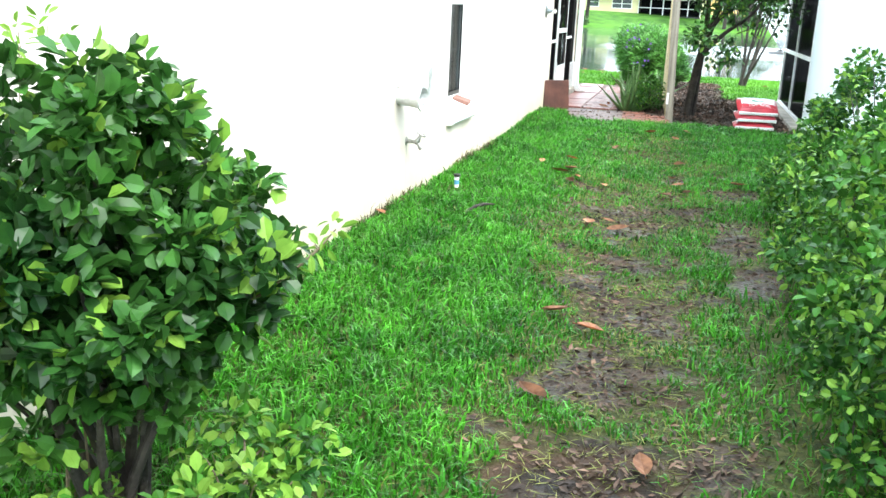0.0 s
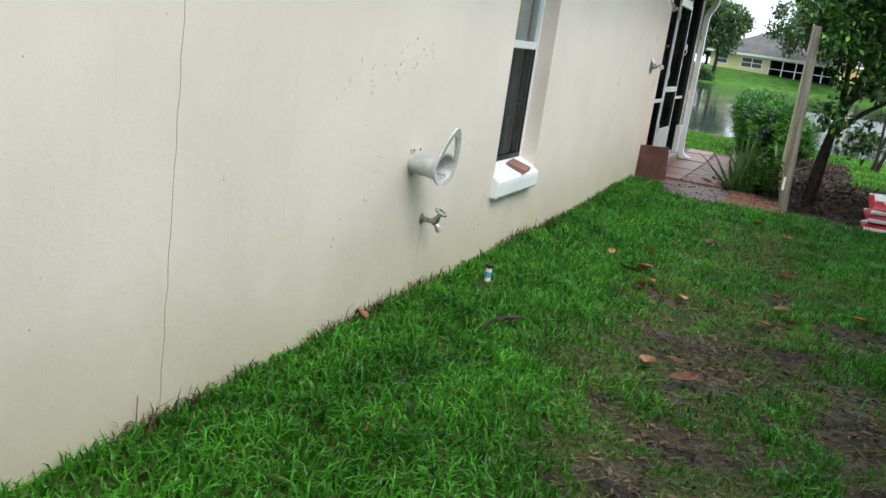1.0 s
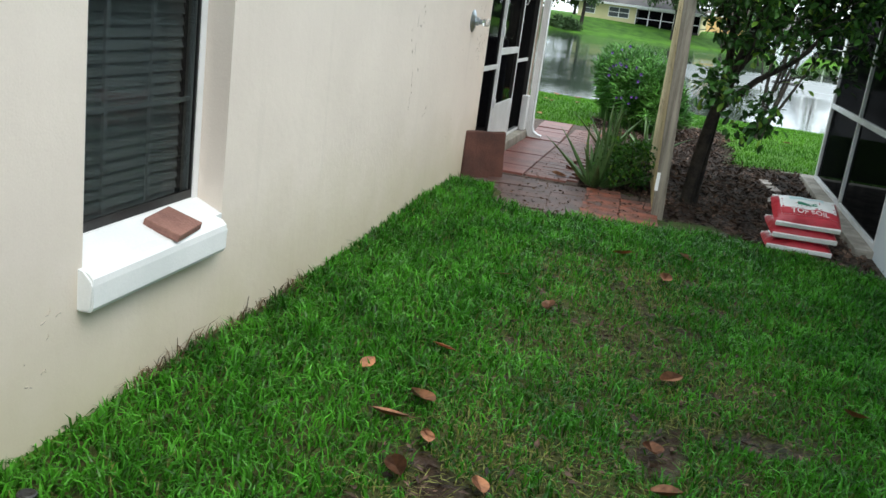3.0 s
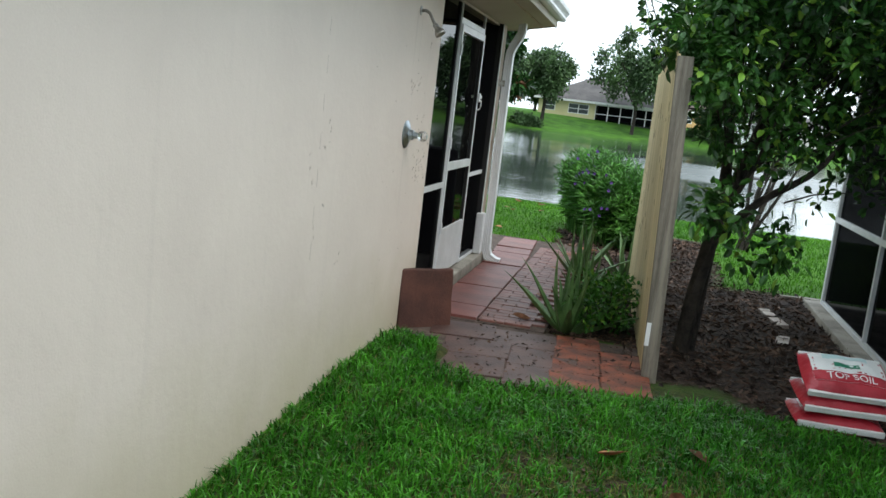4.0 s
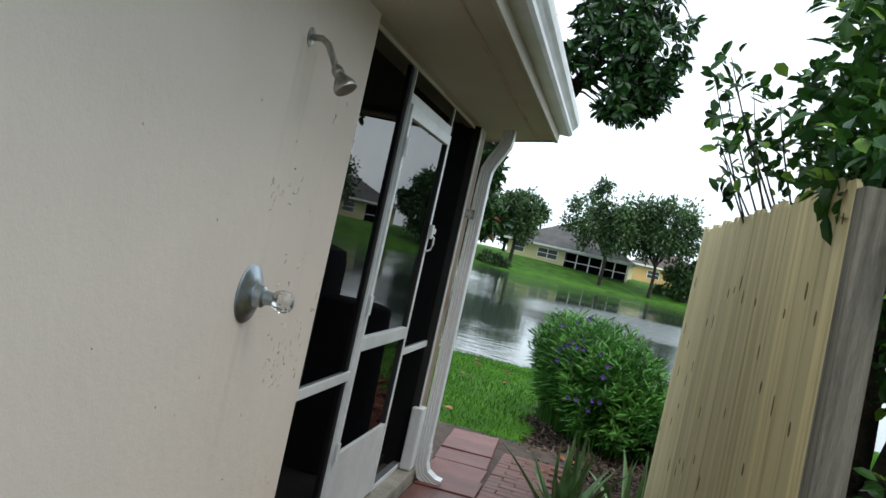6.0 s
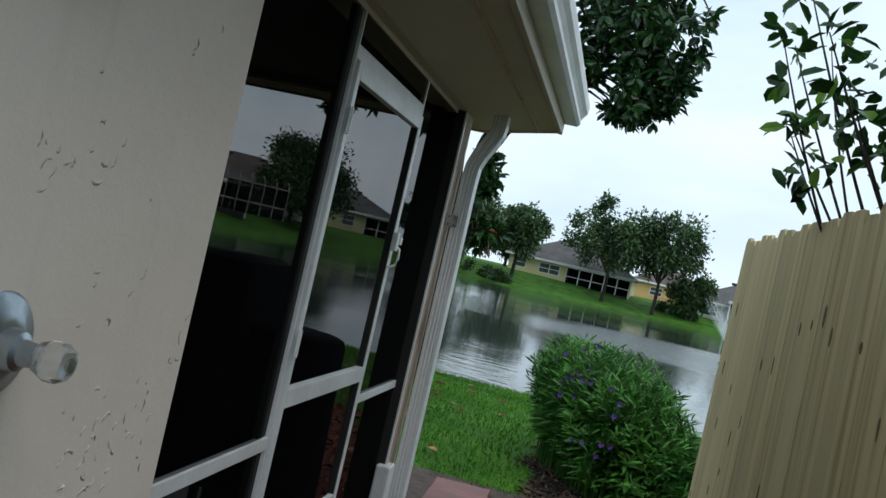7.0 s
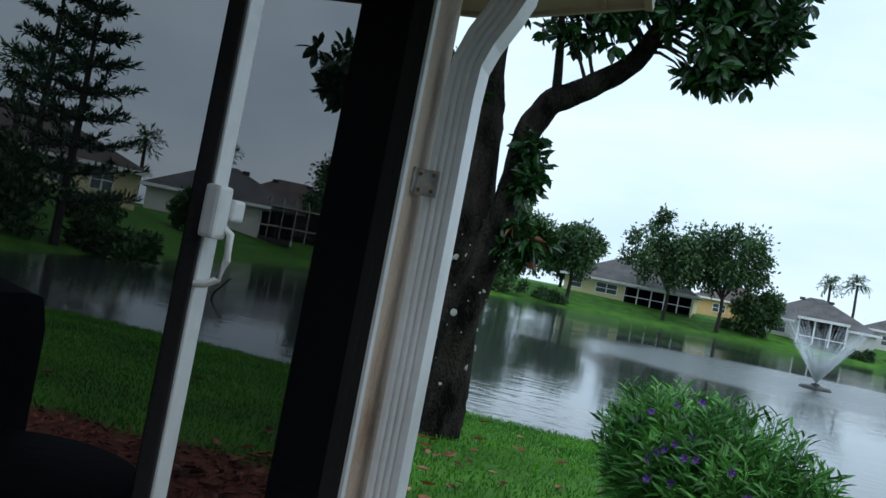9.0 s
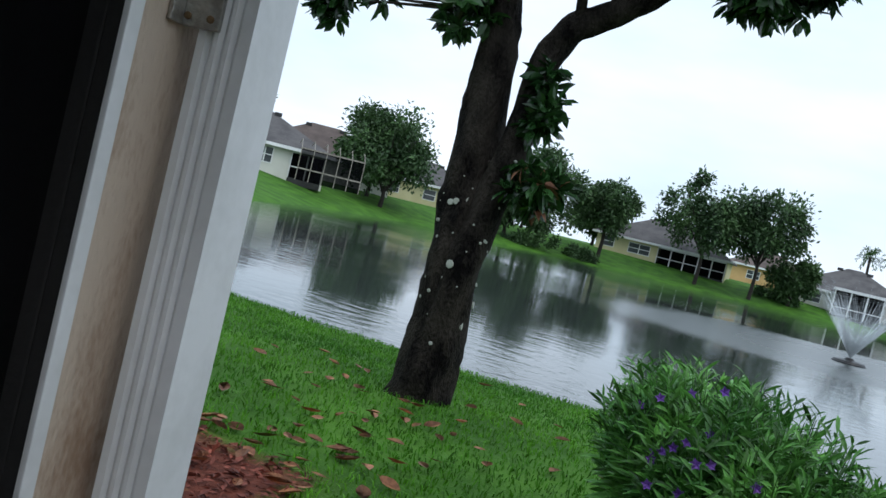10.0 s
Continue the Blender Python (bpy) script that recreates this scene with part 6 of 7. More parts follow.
for k, (x, y, h, s, th, lab, mat) in enumerate((
        (-10.6, 111.5, 8.0, 3.3, 2.9, "rounded oak on the far lawn beside a yellow house", "leaf_far"),
        (-0.4, 113.0, 11.4, 5.0, 3.4, "tall loose-crowned tree before the yellow house", "leaf_far"),
        (5.2, 113.4, 10.8, 4.4, 3.8, "tall loose-crowned tree with bare trunk by the water", "leaf_far"),
        (9.2, 116.0, 4.6, 2.4, 1.2, "low spreading tree beside the white house", "leaf_far"),
        (-16.5, 106.0, 10.5, 3.6, 1.0, "tall fresh green tree on the far bank", "leaf_new"),
        (-19.5, 104.0, 7.0, 3.0, 0.8, "dense green tree on the far bank", "leaf_far"),
        (-28.5, 92.0, 9.0, 5.0, 1.5, "large round dark tree on the far lawn", "leaf_far"),
        (-31.0, 94.5, 7.4, 3.6, 1.6, "dark round tree behind the pool cage", "leaf_far"),
        (-28.0, 63.0, 2.6, 1.5, 0.3, "small bushy tree in front of the pool cage", "leaf_new"),
        (-13.5, 127.0, 6.5, 3.6, 1.5, "tree behind the yellow house", "leaf_far"),
        (-22.0, 124.0, 8.0, 4.0, 1.5, "tree far behind the bank", "leaf_far"))):
    far_tree(x, y, h, s, th, 31 + k, lab, mat="leaf_far", size=0.50 if y > 80 else 0.30)


def far_bush(x, y, w, h, seed, label):
    z = float(height(x, y))
    r = np.random.default_rng(seed)
    t = thing("bush", (x, y, z), label, "bush", "bushes across the pond")
    n = 16
    c = np.array([x, y, z + h * 0.4]) + r.uniform(-1, 1, (n, 3)) * np.array([w, w * 0.4, h * 0.35])
    p, d = clump_leaves(c, 0.45 * h, 160, 0.6, 0.0, 0.3)
    p[:, 2] = np.maximum(p[:, 2], z + 0.02)
    link_mesh("foliage", leaf_mesh("foliage", p, d, rng.uniform(0.2, 0.4, len(p)), rng.uniform(0.12, 0.2, len(p))), M["leaf_far"], t)


for k, (x, y, w, h, lab) in enumerate(((-15.5, 104.2, 3.6, 1.6, "low shrubs along the far waterline"), (-11.8, 107.0, 1.6, 1.3, "reddish low shrub on the far bank"), (8.0, 117.0, 2.2, 1.6, "clipped hedge between two far houses"),
                                       (-21.8, 38.6, 2.2, 2.3, "dense dark shrubs under the pines"), (-24.4, 40.2, 2.6, 2.6, "dense dark shrubs under the pines"), (-18.6, 41.5, 1.2, 1.3, "dense dark shrubs under the pines"), (19.8, 117.5, 1.6, 1.1, "clipped round hedge before the white house"), (25.5, 120.0, 2.2, 1.3, "low hedge on the far lawn"), (-24.5, 48.0, 1.4, 1.3, "small shrub on the far bank"))):
    far_bush(x, y, w, h, 70 + k, lab)


def palm(x, y, h, seed, label):
    r = np.random.default_rng(seed)
    z = float(height(x, y))
    t = thing("palm_tree", (x, y, z), label, "palm", "palms across the pond")
    bm = bmesh.new()
    tube(bm, [(x, y, z - 0.3), (x + 0.2, y, z + h * 0.5), (x + 0.1, y, z + h)], [0.24, 0.18, 0.16], 8)
    part("trunk", bm, M["bark_dark"], t)
    P, D = [], []
    for k in range(34):
        a, e = r.uniform(0, math.tau), r.uniform(-0.7, 1.2)
        dirv = np.array([math.cos(a) * math.cos(e), math.sin(a) * math.cos(e), math.sin(e)])
        for j in range(14):
            s = 0.25 + j * 0.11
            P.append(np.array([x + 0.1, y, z + h]) + dirv * s - np.array([0, 0, 0.16 * s * s]))
            D.append(dirv + r.normal(size=3) * 0.55 - np.array([0, 0, 0.3 * s]))
    link_mesh("crown", leaf_mesh("crown", np.array(P), np.array(D), 0.55, 0.12), M["leaf_far"], t)


for k, (x, y, h) in enumerate(((19.4, 141, 7.0), (22.6, 141, 7.6), (-42, 90, 6.2), (-36, 102, 7.4), (-46.5, 84, 6.0), (-31, 50, 5.6))):
    palm(x, y, h, 90 + k, "fan palm rising behind far roofs" if k < 5 else "fan palm beside a brown roof")


def pine(x, y, h, seed, label):
    """Norfolk-like pine: a straight trunk with tiers of upswept boughs."""
    r = np.random.default_rng(seed)
    z = float(height(x, y))
    t = thing("pine_tree", (x, y, z), label, "pine", "pines across the pond")
    bm = bmesh.new()
    tube(bm, [(x, y, z - 0.3), (x + 0.05, y, z + h * 0.5), (x, y, z + h)], [0.18, 0.13, 0.03], 8)
    P, D = [], []
    for tier in range(9):
        f = tier / 8
        zz, reach = z + h * (0.16 + 0.82 * f), (2.0 * (1 - f) ** 0.5 + 0.3)
        for k in range(8):
            a = k * math.tau / 8 + tier * 0.5 + r.uniform(-0.2, 0.2)
            dirv = np.array([math.cos(a), math.sin(a), 0.10])
            L = reach * r.uniform(0.8, 1.1)
            tube(bm, [Vector((x, y, zz)), Vector((x, y, zz)) + Vector(dirv) * L + Vector((0, 0, 0.15 * L))], [0.035, 0.01], 5)
            for j in range(16):
                s = L * (0.25 + 0.75 * j / 15)
                for q in range(4):
                    P.append(np.array([x, y, zz]) + dirv * s + np.array([0, 0, 0.15 * s * s / L]) + r.normal(size=3) * 0.05)
                    D.append(dirv * 0.6 + np.array([0, 0, 0.55]) + r.normal(size=3) * 0.5)
    part("trunk", bm, M["bark_dark"], t)
    link_mesh("crown", leaf_mesh("crown", np.array(P), np.array(D), 0.34, 0.085), M["leaf_pine"], t)


pine(-19.4, 39.5, 9.0, 5, "dark pine with tiered boughs across the water")
pine(-24.6, 44.0, 10.0, 6, "tall dark pine with tiered boughs across the water")
pine(-23.0, 37.0, 6.5, 8, "dark bushy pine at the water's edge")

# fountain
FX, FY = 6.4, 51.5
fount = thing("fountain", (FX, FY, WATER), "pond fountain throwing a white funnel of spray", "fountain")
bm = bmesh.new()
lathe(bm, [(-0.15, 0.55), (0.02, 0.62), (0.10, 0.55), (0.14, 0.2), (0.22, 0.12)], (FX, FY, WATER), (0, 0, 1), 24)
part("float", bm, M["black"], fount, "dark round float")
bm = bmesh.new()
for k in range(480):
    a, e, v = rng.uniform(0, math.tau), radians(rng.normal(60, 2.5)), rng.uniform(9.5, 12.5)
    steps = int(rng.integers(6, 15))
    pts = []
    for j in range(steps):
        tt = 0.024 * j
        pts.append((FX + v * math.cos(e) * tt * math.cos(a), FY + v * math.cos(e) * tt * math.sin(a), WATER + 0.2 + v * math.sin(e) * tt - 4.9 * tt * tt))
    tube(bm, pts, [0.009 - 0.0004 * j for j in range(steps)], 3, cap=False)
part("spray", bm, M["spray"], fount, "fine white water jets")


# ---- magnolia on the near bank ----
MX, MY = -1.46, 22.1
MZ = float(height(MX, MY))
mag = thing("magnolia_tree", (MX, MY, MZ), "magnolia with forked lichen-spotted trunk on the bank", "tree")
bm = bmesh.new()


def rough_tube(bm, pts, radii, seg=16, amount=0.10, seed=0.0):
    rings = tube(bm, pts, radii, seg)
    for i, ring in enumerate(rings):
        c = Vector(pts[i])
        for k, v in enumerate(ring):
            a = k * math.tau / seg
            v.co = c + (v.co - c) * (1 + amount * math.sin(3 * a + i * 0.7 + seed) * 0.6 + amount * noise.noise(Vector((math.cos(a) * 2, math.sin(a) * 2, i * 0.6 + seed))))
    return rings


def smooth_path(pts, radii, n=6):
    """Catmull-Rom through points, radii along."""
    P = [Vector(p) for p in pts]
    out, ro = [], []
    for i in range(len(P) - 1):
        a, b, c, d = P[max(i - 1, 0)], P[i], P[i + 1], P[min(i + 2, len(P) - 1)]
        for k in range(n):
            t = k / n
            out.append(0.5 * ((2 * b) + (c - a) * t + (2 * a - 5 * b + 4 * c - d) * t * t + (3 * b - a - 3 * c + d) * t ** 3))
            ro.append(radii[i] + (radii[i + 1] - radii[i]) * t)
    return out + [P[-1]], ro + [radii[-1]]


stem = smooth_path([(-1.32, 21.7, MZ - 0.25), (-1.30, 21.7, MZ + 0.12), (-1.24, 21.7, 0.62), (-1.27, 21.7, 1.25), (-1.31, 21.7, 1.75), (-1.30, 21.7, 2.35), (-1.33, 21.7, 2.95), (-1.38, 21.72, 3.35), (-1.44, 21.8, 4.4), (-1.54, 21.9, 6.4)],
                   [0.36, 0.275, 0.232, 0.215, 0.185, 0.185, 0.158, 0.150, 0.12, 0.05])
rough_tube(bm, *stem, 20, 0.15, 1.0)
right = smooth_path([(-1.22, 21.62, 0.45), (-1.16, 21.58, 1.1), (-1.08, 21.6, 1.55), (-1.00, 21.6, 2.00), (-0.93, 21.6, 2.46), (-0.90, 21.6, 2.82), (-0.76, 21.6, 3.12), (-0.50, 21.6, 3.29), (-0.16, 21.6, 3.52), (0.06, 21.6, 3.85), (0.40, 21.55, 4.5), (0.9, 21.5, 5.2)],
                    [0.15, 0.155, 0.145, 0.130, 0.118, 0.120, 0.118, 0.108, 0.095, 0.085, 0.055, 0.025])
rough_tube(bm, *right, 14, 0.10, 4.0)
for a, b, r0 in (((-1.35, 21.7, 3.1), (-2.7, 21.4, 3.3), 0.06), ((-1.38, 21.75, 3.6), (-2.6, 22.8, 5.2), 0.07), ((-0.7, 21.6, 3.15), (-0.7, 20.6, 3.9), 0.05),
                 ((-0.1, 21.6, 3.6), (0.95, 21.1, 3.85), 0.045), ((-1.44, 21.8, 4.3), (-0.5, 22.3, 5.9), 0.06), ((0.4, 21.55, 4.5), (1.0, 22.0, 4.9), 0.04)):
    pts = limb_points(a, b, (0, 0, 0.25), 6)
    tube(bm, pts, [r0 * (1 - 0.8 * k / 6) for k in range(7)], 8)
part("trunk", bm, M["bark"], mag, smooth=True)
bm = bmesh.new()
for k in range(60):
    on = stem if k % 3 else right
    i = rng.integers(14, 26) if k % 3 else rng.integers(8, 34)
    i = int(i) if on is stem else int(i) - 8
    c, r = Vector(on[0][i]), on[1][i]
    a = rng.uniform(-2.6, 0.1)
    q = c + Vector((math.cos(a), math.sin(a), 0)) * (r * 0.985) + Vector((0, 0, rng.uniform(-0.1, 0.1)))
    s = rng.uniform(0.006, 0.018) if k % 5 else rng.uniform(0.022, 0.042)
    lathe(bm, [(-0.02, s), (0.008, s * 0.92), (0.010, s * 0.5)], q, (math.cos(a), math.sin(a), 0.05), 9)
part("lichen_patch", bm, M["lichen"], mag, "pale lichen spots", kind="stuff")
cl = []
r5 = np.random.default_rng(55)
for c, s, n in (((-1.4, 21.7, 5.2), (2.4, 1.9, 1.3), 110), ((0.55, 21.5, 4.55), (0.85, 0.9, 0.75), 96), ((0.75, 21.2, 3.85), (0.52, 0.5, 0.42), 52), ((-0.55, 21.3, 3.95), (0.9, 0.6, 0.34), 46),
                ((-2.65, 21.3, 3.05), (0.40, 0.45, 0.28), 22), ((-1.62, 21.45, 3.20), (0.26, 0.3, 0.28), 16), ((0.62, 21.4, 3.50), (0.32, 0.3, 0.16), 14), ((-0.78, 21.5, 2.50), (0.10, 0.16, 0.30), 12), ((-0.70, 21.5, 1.86), (0.20, 0.22, 0.24), 18)):
    q = r5.normal(size=(n, 3))
    q = q / np.linalg.norm(q, axis=1, keepdims=True) * r5.random((n, 1)) ** 0.4
    cl.append(np.array(c) + q * np.array(s))
cl = np.concatenate(cl)
P, D = clump_leaves(cl, 0.05, 17, 1.0, 0.1, 0.2)
link_mesh("crown", oval_mesh("crown", P, D, rng.uniform(0.11, 0.20, len(P)), rng.uniform(0.05, 0.085, len(P)), 0.2), M["leaf_magnolia"], mag)
bm = bmesh.new()
for c in cl[::3]:
    base = min(stem[0][26:] + right[0][28:], key=lambda p: (Vector(c) - p).length)
    tube(bm, limb_points(base, c, (0, 0, 0.08), 3), [0.022, 0.016, 0.011, 0.006], 5)
part("branchwork", bm, M["bark_dark"], mag, kind="stuff")
P, D = clump_leaves(cl[-14:], 0.06, 3, 1.0, 0.3, 0.2)
link_mesh("old_leaves", leaf_mesh("old_leaves", P, D, rng.uniform(0.10, 0.17, len(P)), rng.uniform(0.05, 0.07, len(P)), 0.2), M["leaf_dead"], mag, "a few browned leaves")


grow = Matrix.Translation((0.68, 14.2, 1.57)) @ Matrix.Scale(1.08, 4) @ Matrix.Translation((-0.68, -14.2, -1.57))
for ob in mag.children:
    ob.data.transform(grow)


# ---- shrubs of the side yard ----
def shrub(name, x, y, clumps, radius, per, label, category, leaf=(0.045, 0.026), mat="leaf_shrub", stems=6, new_share=0.0, bark="bark_dark", thick=0.014, group=""):
    z = float(height(x, y))
    t = thing(name, (x, y, z), label, category, group)
    clumps = np.asarray(clumps, float)
    bm = bmesh.new()
    for k in range(stems):
        a = k * 2.4
        b0 = Vector((x + 0.05 * math.cos(a), y + 0.05 * math.sin(a), z - 0.05))
        tip = Vector(clumps[(k * 7) % len(clumps)])
        tube(bm, limb_points(b0, tip, (rng.uniform(-0.05, 0.05), rng.uniform(-0.05, 0.05), 0.03), 5), [thick * (1 - 0.14 * j) for j in range(6)], 6)
    for k, c in enumerate(clumps):
        if k % 4:
            continue
        foot = Vector((x + (c[0] - x) * 0.45, y + (c[1] - y) * 0.45, z + (c[2] - z) * 0.6))
        tube(bm, limb_points(foot, Vector(c), (0, 0, 0.02), 3), [thick * 0.5, thick * 0.4, thick * 0.3, thick * 0.15], 5)
    part("branchwork", bm, M[bark], t, kind="stuff")
    P, D = clump_leaves(clumps, radius, per, 0.7, -0.15, 0.35)
    P[:, 2] = np.maximum(P[:, 2], z + 0.02)
    split = rng.random(len(P)) < new_share
    for nm, mk, mt in (("foliage", ~split, mat), ("young_foliage", split, "leaf_new")):
        if mk.any():
            n = int(mk.sum())
            link_mesh(nm, oval_mesh(nm, P[mk], D[mk], rng.uniform(0.7, 1.25, n) * leaf[0], rng.uniform(0.8, 1.2, n) * leaf[1], 0.15), M[mt], t)
    return t


def ball(c, s, n, seed, power=0.33):
    r = np.random.default_rng(seed)
    q = r.normal(size=(n, 3))
    q = q / np.linalg.norm(q, axis=1, keepdims=True) * r.random((n, 1)) ** power
    return np.array(c) + q * np.array(s)


first_shrub = shrub("bush", 0.66, 1.52, np.concatenate([ball((0.64, 1.55, 0.70), (0.41, 0.40, 0.42), 108, 1, 0.36), ball((0.50, 1.5, 0.34), (0.26, 0.25, 0.16), 9, 2)]), 0.095, 70,
      "rounded dark green shrub with glossy leaves by the wall", "bush", (0.054, 0.038), mat="leaf_tree", stems=9, new_share=0.12, thick=0.02)
low = np.concatenate([ball((0.91, 1.76, 0.04), (0.19, 0.22, 0.13), 24, 21), ball((0.72, 1.42, 0.02), (0.22, 0.2, 0.12), 10, 22)])
shrub("low_plant", 0.92, 1.65, low, 0.07, 26, "low yellow-green leafy plant at the foot of a shrub", "plant", (0.045, 0.028), stems=10, new_share=0.55, bark="twig", thick=0.007)
tips = [(0.46, 1.5, 1.14), (0.50, 1.55, 1.19), (0.56, 1.55, 1.16), (0.42, 1.55, 1.17)]
shrub("bush", 0.52, 1.5, tips, 0.035, 7, "pale young shoots above a shrub", "bush", (0.040, 0.018), mat="leaf_new", stems=4, bark="twig", thick=0.004)
sprig = [(1.03, 1.59, 0.60), (1.10, 1.60, 0.66), (1.15, 1.61, 0.71), (1.19, 1.62, 0.76)]
bm = bmesh.new()
tube(bm, [(0.86, 1.58, 0.48)] + sprig[:4], [0.005, 0.004, 0.0035, 0.003, 0.002], 5)
part("young_twig", bm, M["twig"], first_shrub)
P, D = clump_leaves(np.array(sprig[:4]), 0.035, 7, 0.7, 0.0, 0.3)
link_mesh("twig_leaves", oval_mesh("twig_leaves", P, D, rng.uniform(0.030, 0.050, len(P)), 0.018, 0.15), M["leaf_new"], first_shrub, "pale young leaves")
hedge = np.concatenate([ball((2.74, 2.55, 0.45), (0.36, 0.55, 0.62), 110, 3), ball((2.72, 3.6, 0.42), (0.36, 0.6, 0.55), 100, 4), ball((2.80, 4.7, 0.30), (0.36, 0.6, 0.44), 80, 5), ball((2.90, 5.8, 0.12), (0.30, 0.6, 0.30), 50, 6),
                        ball((2.82, 4.9, 0.66), (0.24, 0.50, 0.36), 40, 7), ball((2.78, 6.4, 0.22), (0.28, 0.6, 0.34), 44, 27), ball((2.88, 5.3, 0.92), (0.08, 0.20, 0.18), 8, 28)])
shrub("hedge", 2.8, 3.8, hedge, 0.09, 60, "loose green hedge with small leaves along the neighbouring wall", "hedge", (0.038, 0.025), stems=14, new_share=0.24, thick=0.010)
shrub("small_bush", 1.42, 13.42, ball((1.40, 13.42, 0.12), (0.30, 0.40, 0.24), 80, 8), 0.07, 18, "low leafy bush between aloe and fence", "bush", (0.042, 0.026), stems=6, new_share=0.1)

# small tree behind the fence
tz = float(height(1.98, 13.25))
ligu = thing("small_tree", (1.98, 13.25, tz), "small multi-stemmed tree with glossy leaves behind the fence", "tree")
bm = bmesh.new()
for pts, rad in ((((1.96, 13.22, tz - 0.1), (2.02, 13.24, 0.5), (2.18, 13.3, 1.2), (2.36, 13.4, 1.9), (2.45, 13.5, 2.9)), (0.062, 0.055, 0.046, 0.035, 0.012)),
                 (((2.02, 13.30, tz - 0.1), (2.06, 13.35, 0.5), (2.10, 13.5, 1.3), (2.02, 13.7, 2.1), (1.85, 13.8, 2.9)), (0.05, 0.043, 0.036, 0.026, 0.010)),
                 (((2.08, 13.26, 0.75), (2.35, 13.2, 1.05), (2.7, 13.15, 1.35), (3.0, 13.2, 1.9)), (0.034, 0.028, 0.02, 0.008)),
                 (((2.16, 13.3, 1.1), (2.5, 13.6, 1.6), (2.8, 13.9, 2.3)), (0.028, 0.02, 0.008)),
                 (((2.10, 13.28, 0.9), (2.2, 12.95, 1.2), (2.3, 12.75, 1.6)), (0.022, 0.015, 0.006))):
    rough_tube(bm, *smooth_path(pts, rad, 4), 10, 0.08, pts[0][0])
part("trunk", bm, M["bark_dark"], ligu, smooth=True)
lc = np.concatenate([ball((2.42, 13.45, 2.25), (0.85, 0.85, 0.95), 210, 11, 0.45), ball((2.80, 13.1, 1.50), (0.50, 0.45, 0.45), 18, 13), ball((1.95, 12.75, 2.40), (0.50, 0.55, 0.46), 56, 14, 0.5),
                     ball((2.00, 12.42, 1.00), (0.16, 0.16, 0.15), 9, 15), ball((2.32, 12.6, 0.80), (0.26, 0.22, 0.16), 8, 19), ball((2.2, 14.3, 2.7), (0.5, 0.5, 0.75), 40, 16), ball((2.4, 13.4, 3.2), (0.95, 0.9, 0.60), 85, 18), ball((2.2, 12.95, 1.50), (0.38, 0.3, 0.32), 17, 24), ball((2.95, 13.3, 2.3), (0.45, 0.6, 0.7), 60, 26),
                     ball((1.86, 12.32, 1.88), (0.14, 0.14, 0.22), 14, 20), ball((1.70, 12.42, 1.98), (0.15, 0.20, 0.16), 13, 44), ball((1.92, 12.70, 2.20), (0.28, 0.30, 0.22), 34, 41), ball((2.50, 12.75, 2.75), (0.75, 0.55, 0.60), 70, 42), ball((2.85, 13.0, 1.95), (0.55, 0.5, 0.40), 32, 43), ball((2.15, 12.6, 1.85), (0.30, 0.3, 0.30), 10, 23)])
bm = bmesh.new()
for c in lc[::9]:
    hub = Vector((2.15 + (c[0] - 2.15) * 0.4, 13.35 + (c[1] - 13.35) * 0.4, 0.9 + (c[2] - 0.9) * 0.55))
    tube(bm, limb_points(hub, Vector(c), (0, 0, 0.05), 3), [0.008, 0.006, 0.004, 0.002], 5)
part("branchwork", bm, M["bark_dark"], ligu, kind="stuff")
P, D = clump_leaves(lc, 0.15, 22, 0.7, 0.15, 0.3)
bm = bmesh.new()
shoots = []
for k in range(9):
    base = Vector((1.74 + rng.uniform(-0.06, 0.10), 13.85 + rng.uniform(-0.30, 0.45), 1.70))
    tip = Vector((1.40 + rng.uniform(-0.13, 0.14), base.y + rng.uniform(-0.15, 0.15), 2.38 + rng.uniform(-0.14, 0.26)))
    line = limb_points(base, tip, (-0.03, 0, 0.04), 6)
    tube(bm, line, [0.007, 0.006, 0.005, 0.0045, 0.004, 0.003, 0.002], 5)
    shoots += [line[j] + Vector((rng.normal(0, 0.025), rng.normal(0, 0.03), rng.normal(0, 0.02))) for j in (3, 4, 5, 6, 6)]
part("shoot", bm, M["bark_dark"], ligu, kind="stuff")
lp, ld = clump_leaves(np.array([list(p) for p in shoots]), 0.055, 4, 0.7, 0.0, 0.3)
P, D = np.concatenate([P, lp]), np.concatenate([D, ld])
sp = rng.random(len(P)) < 0.10
for nm, mk, mt in (("foliage", ~sp, "leaf_tree"), ("young_foliage", sp, "leaf_new")):
    n = int(mk.sum())
    link_mesh(nm, oval_mesh(nm, P[mk], D[mk], rng.uniform(0.050, 0.098, n), rng.uniform(0.030, 0.052, n), 0.2), M[mt], ligu)

# sparse young tree on the back lawn
t2 = ball((3.1, 19.8, 1.75), (0.75, 0.75, 0.95), 60, 17)
shrub("young_tree", 3.0, 19.8, t2, 0.16, 12, "sparse young tree on the lawn by the pond", "tree", (0.06, 0.03), stems=5, thick=0.035)

# flowering bush
rb = thing("flowering_bush", (1.2, 18.6, -0.15), "lush narrow-leaved bush with violet flowers", "bush")
P, D, L = [], [], []
bm = bmesh.new()
tips = []
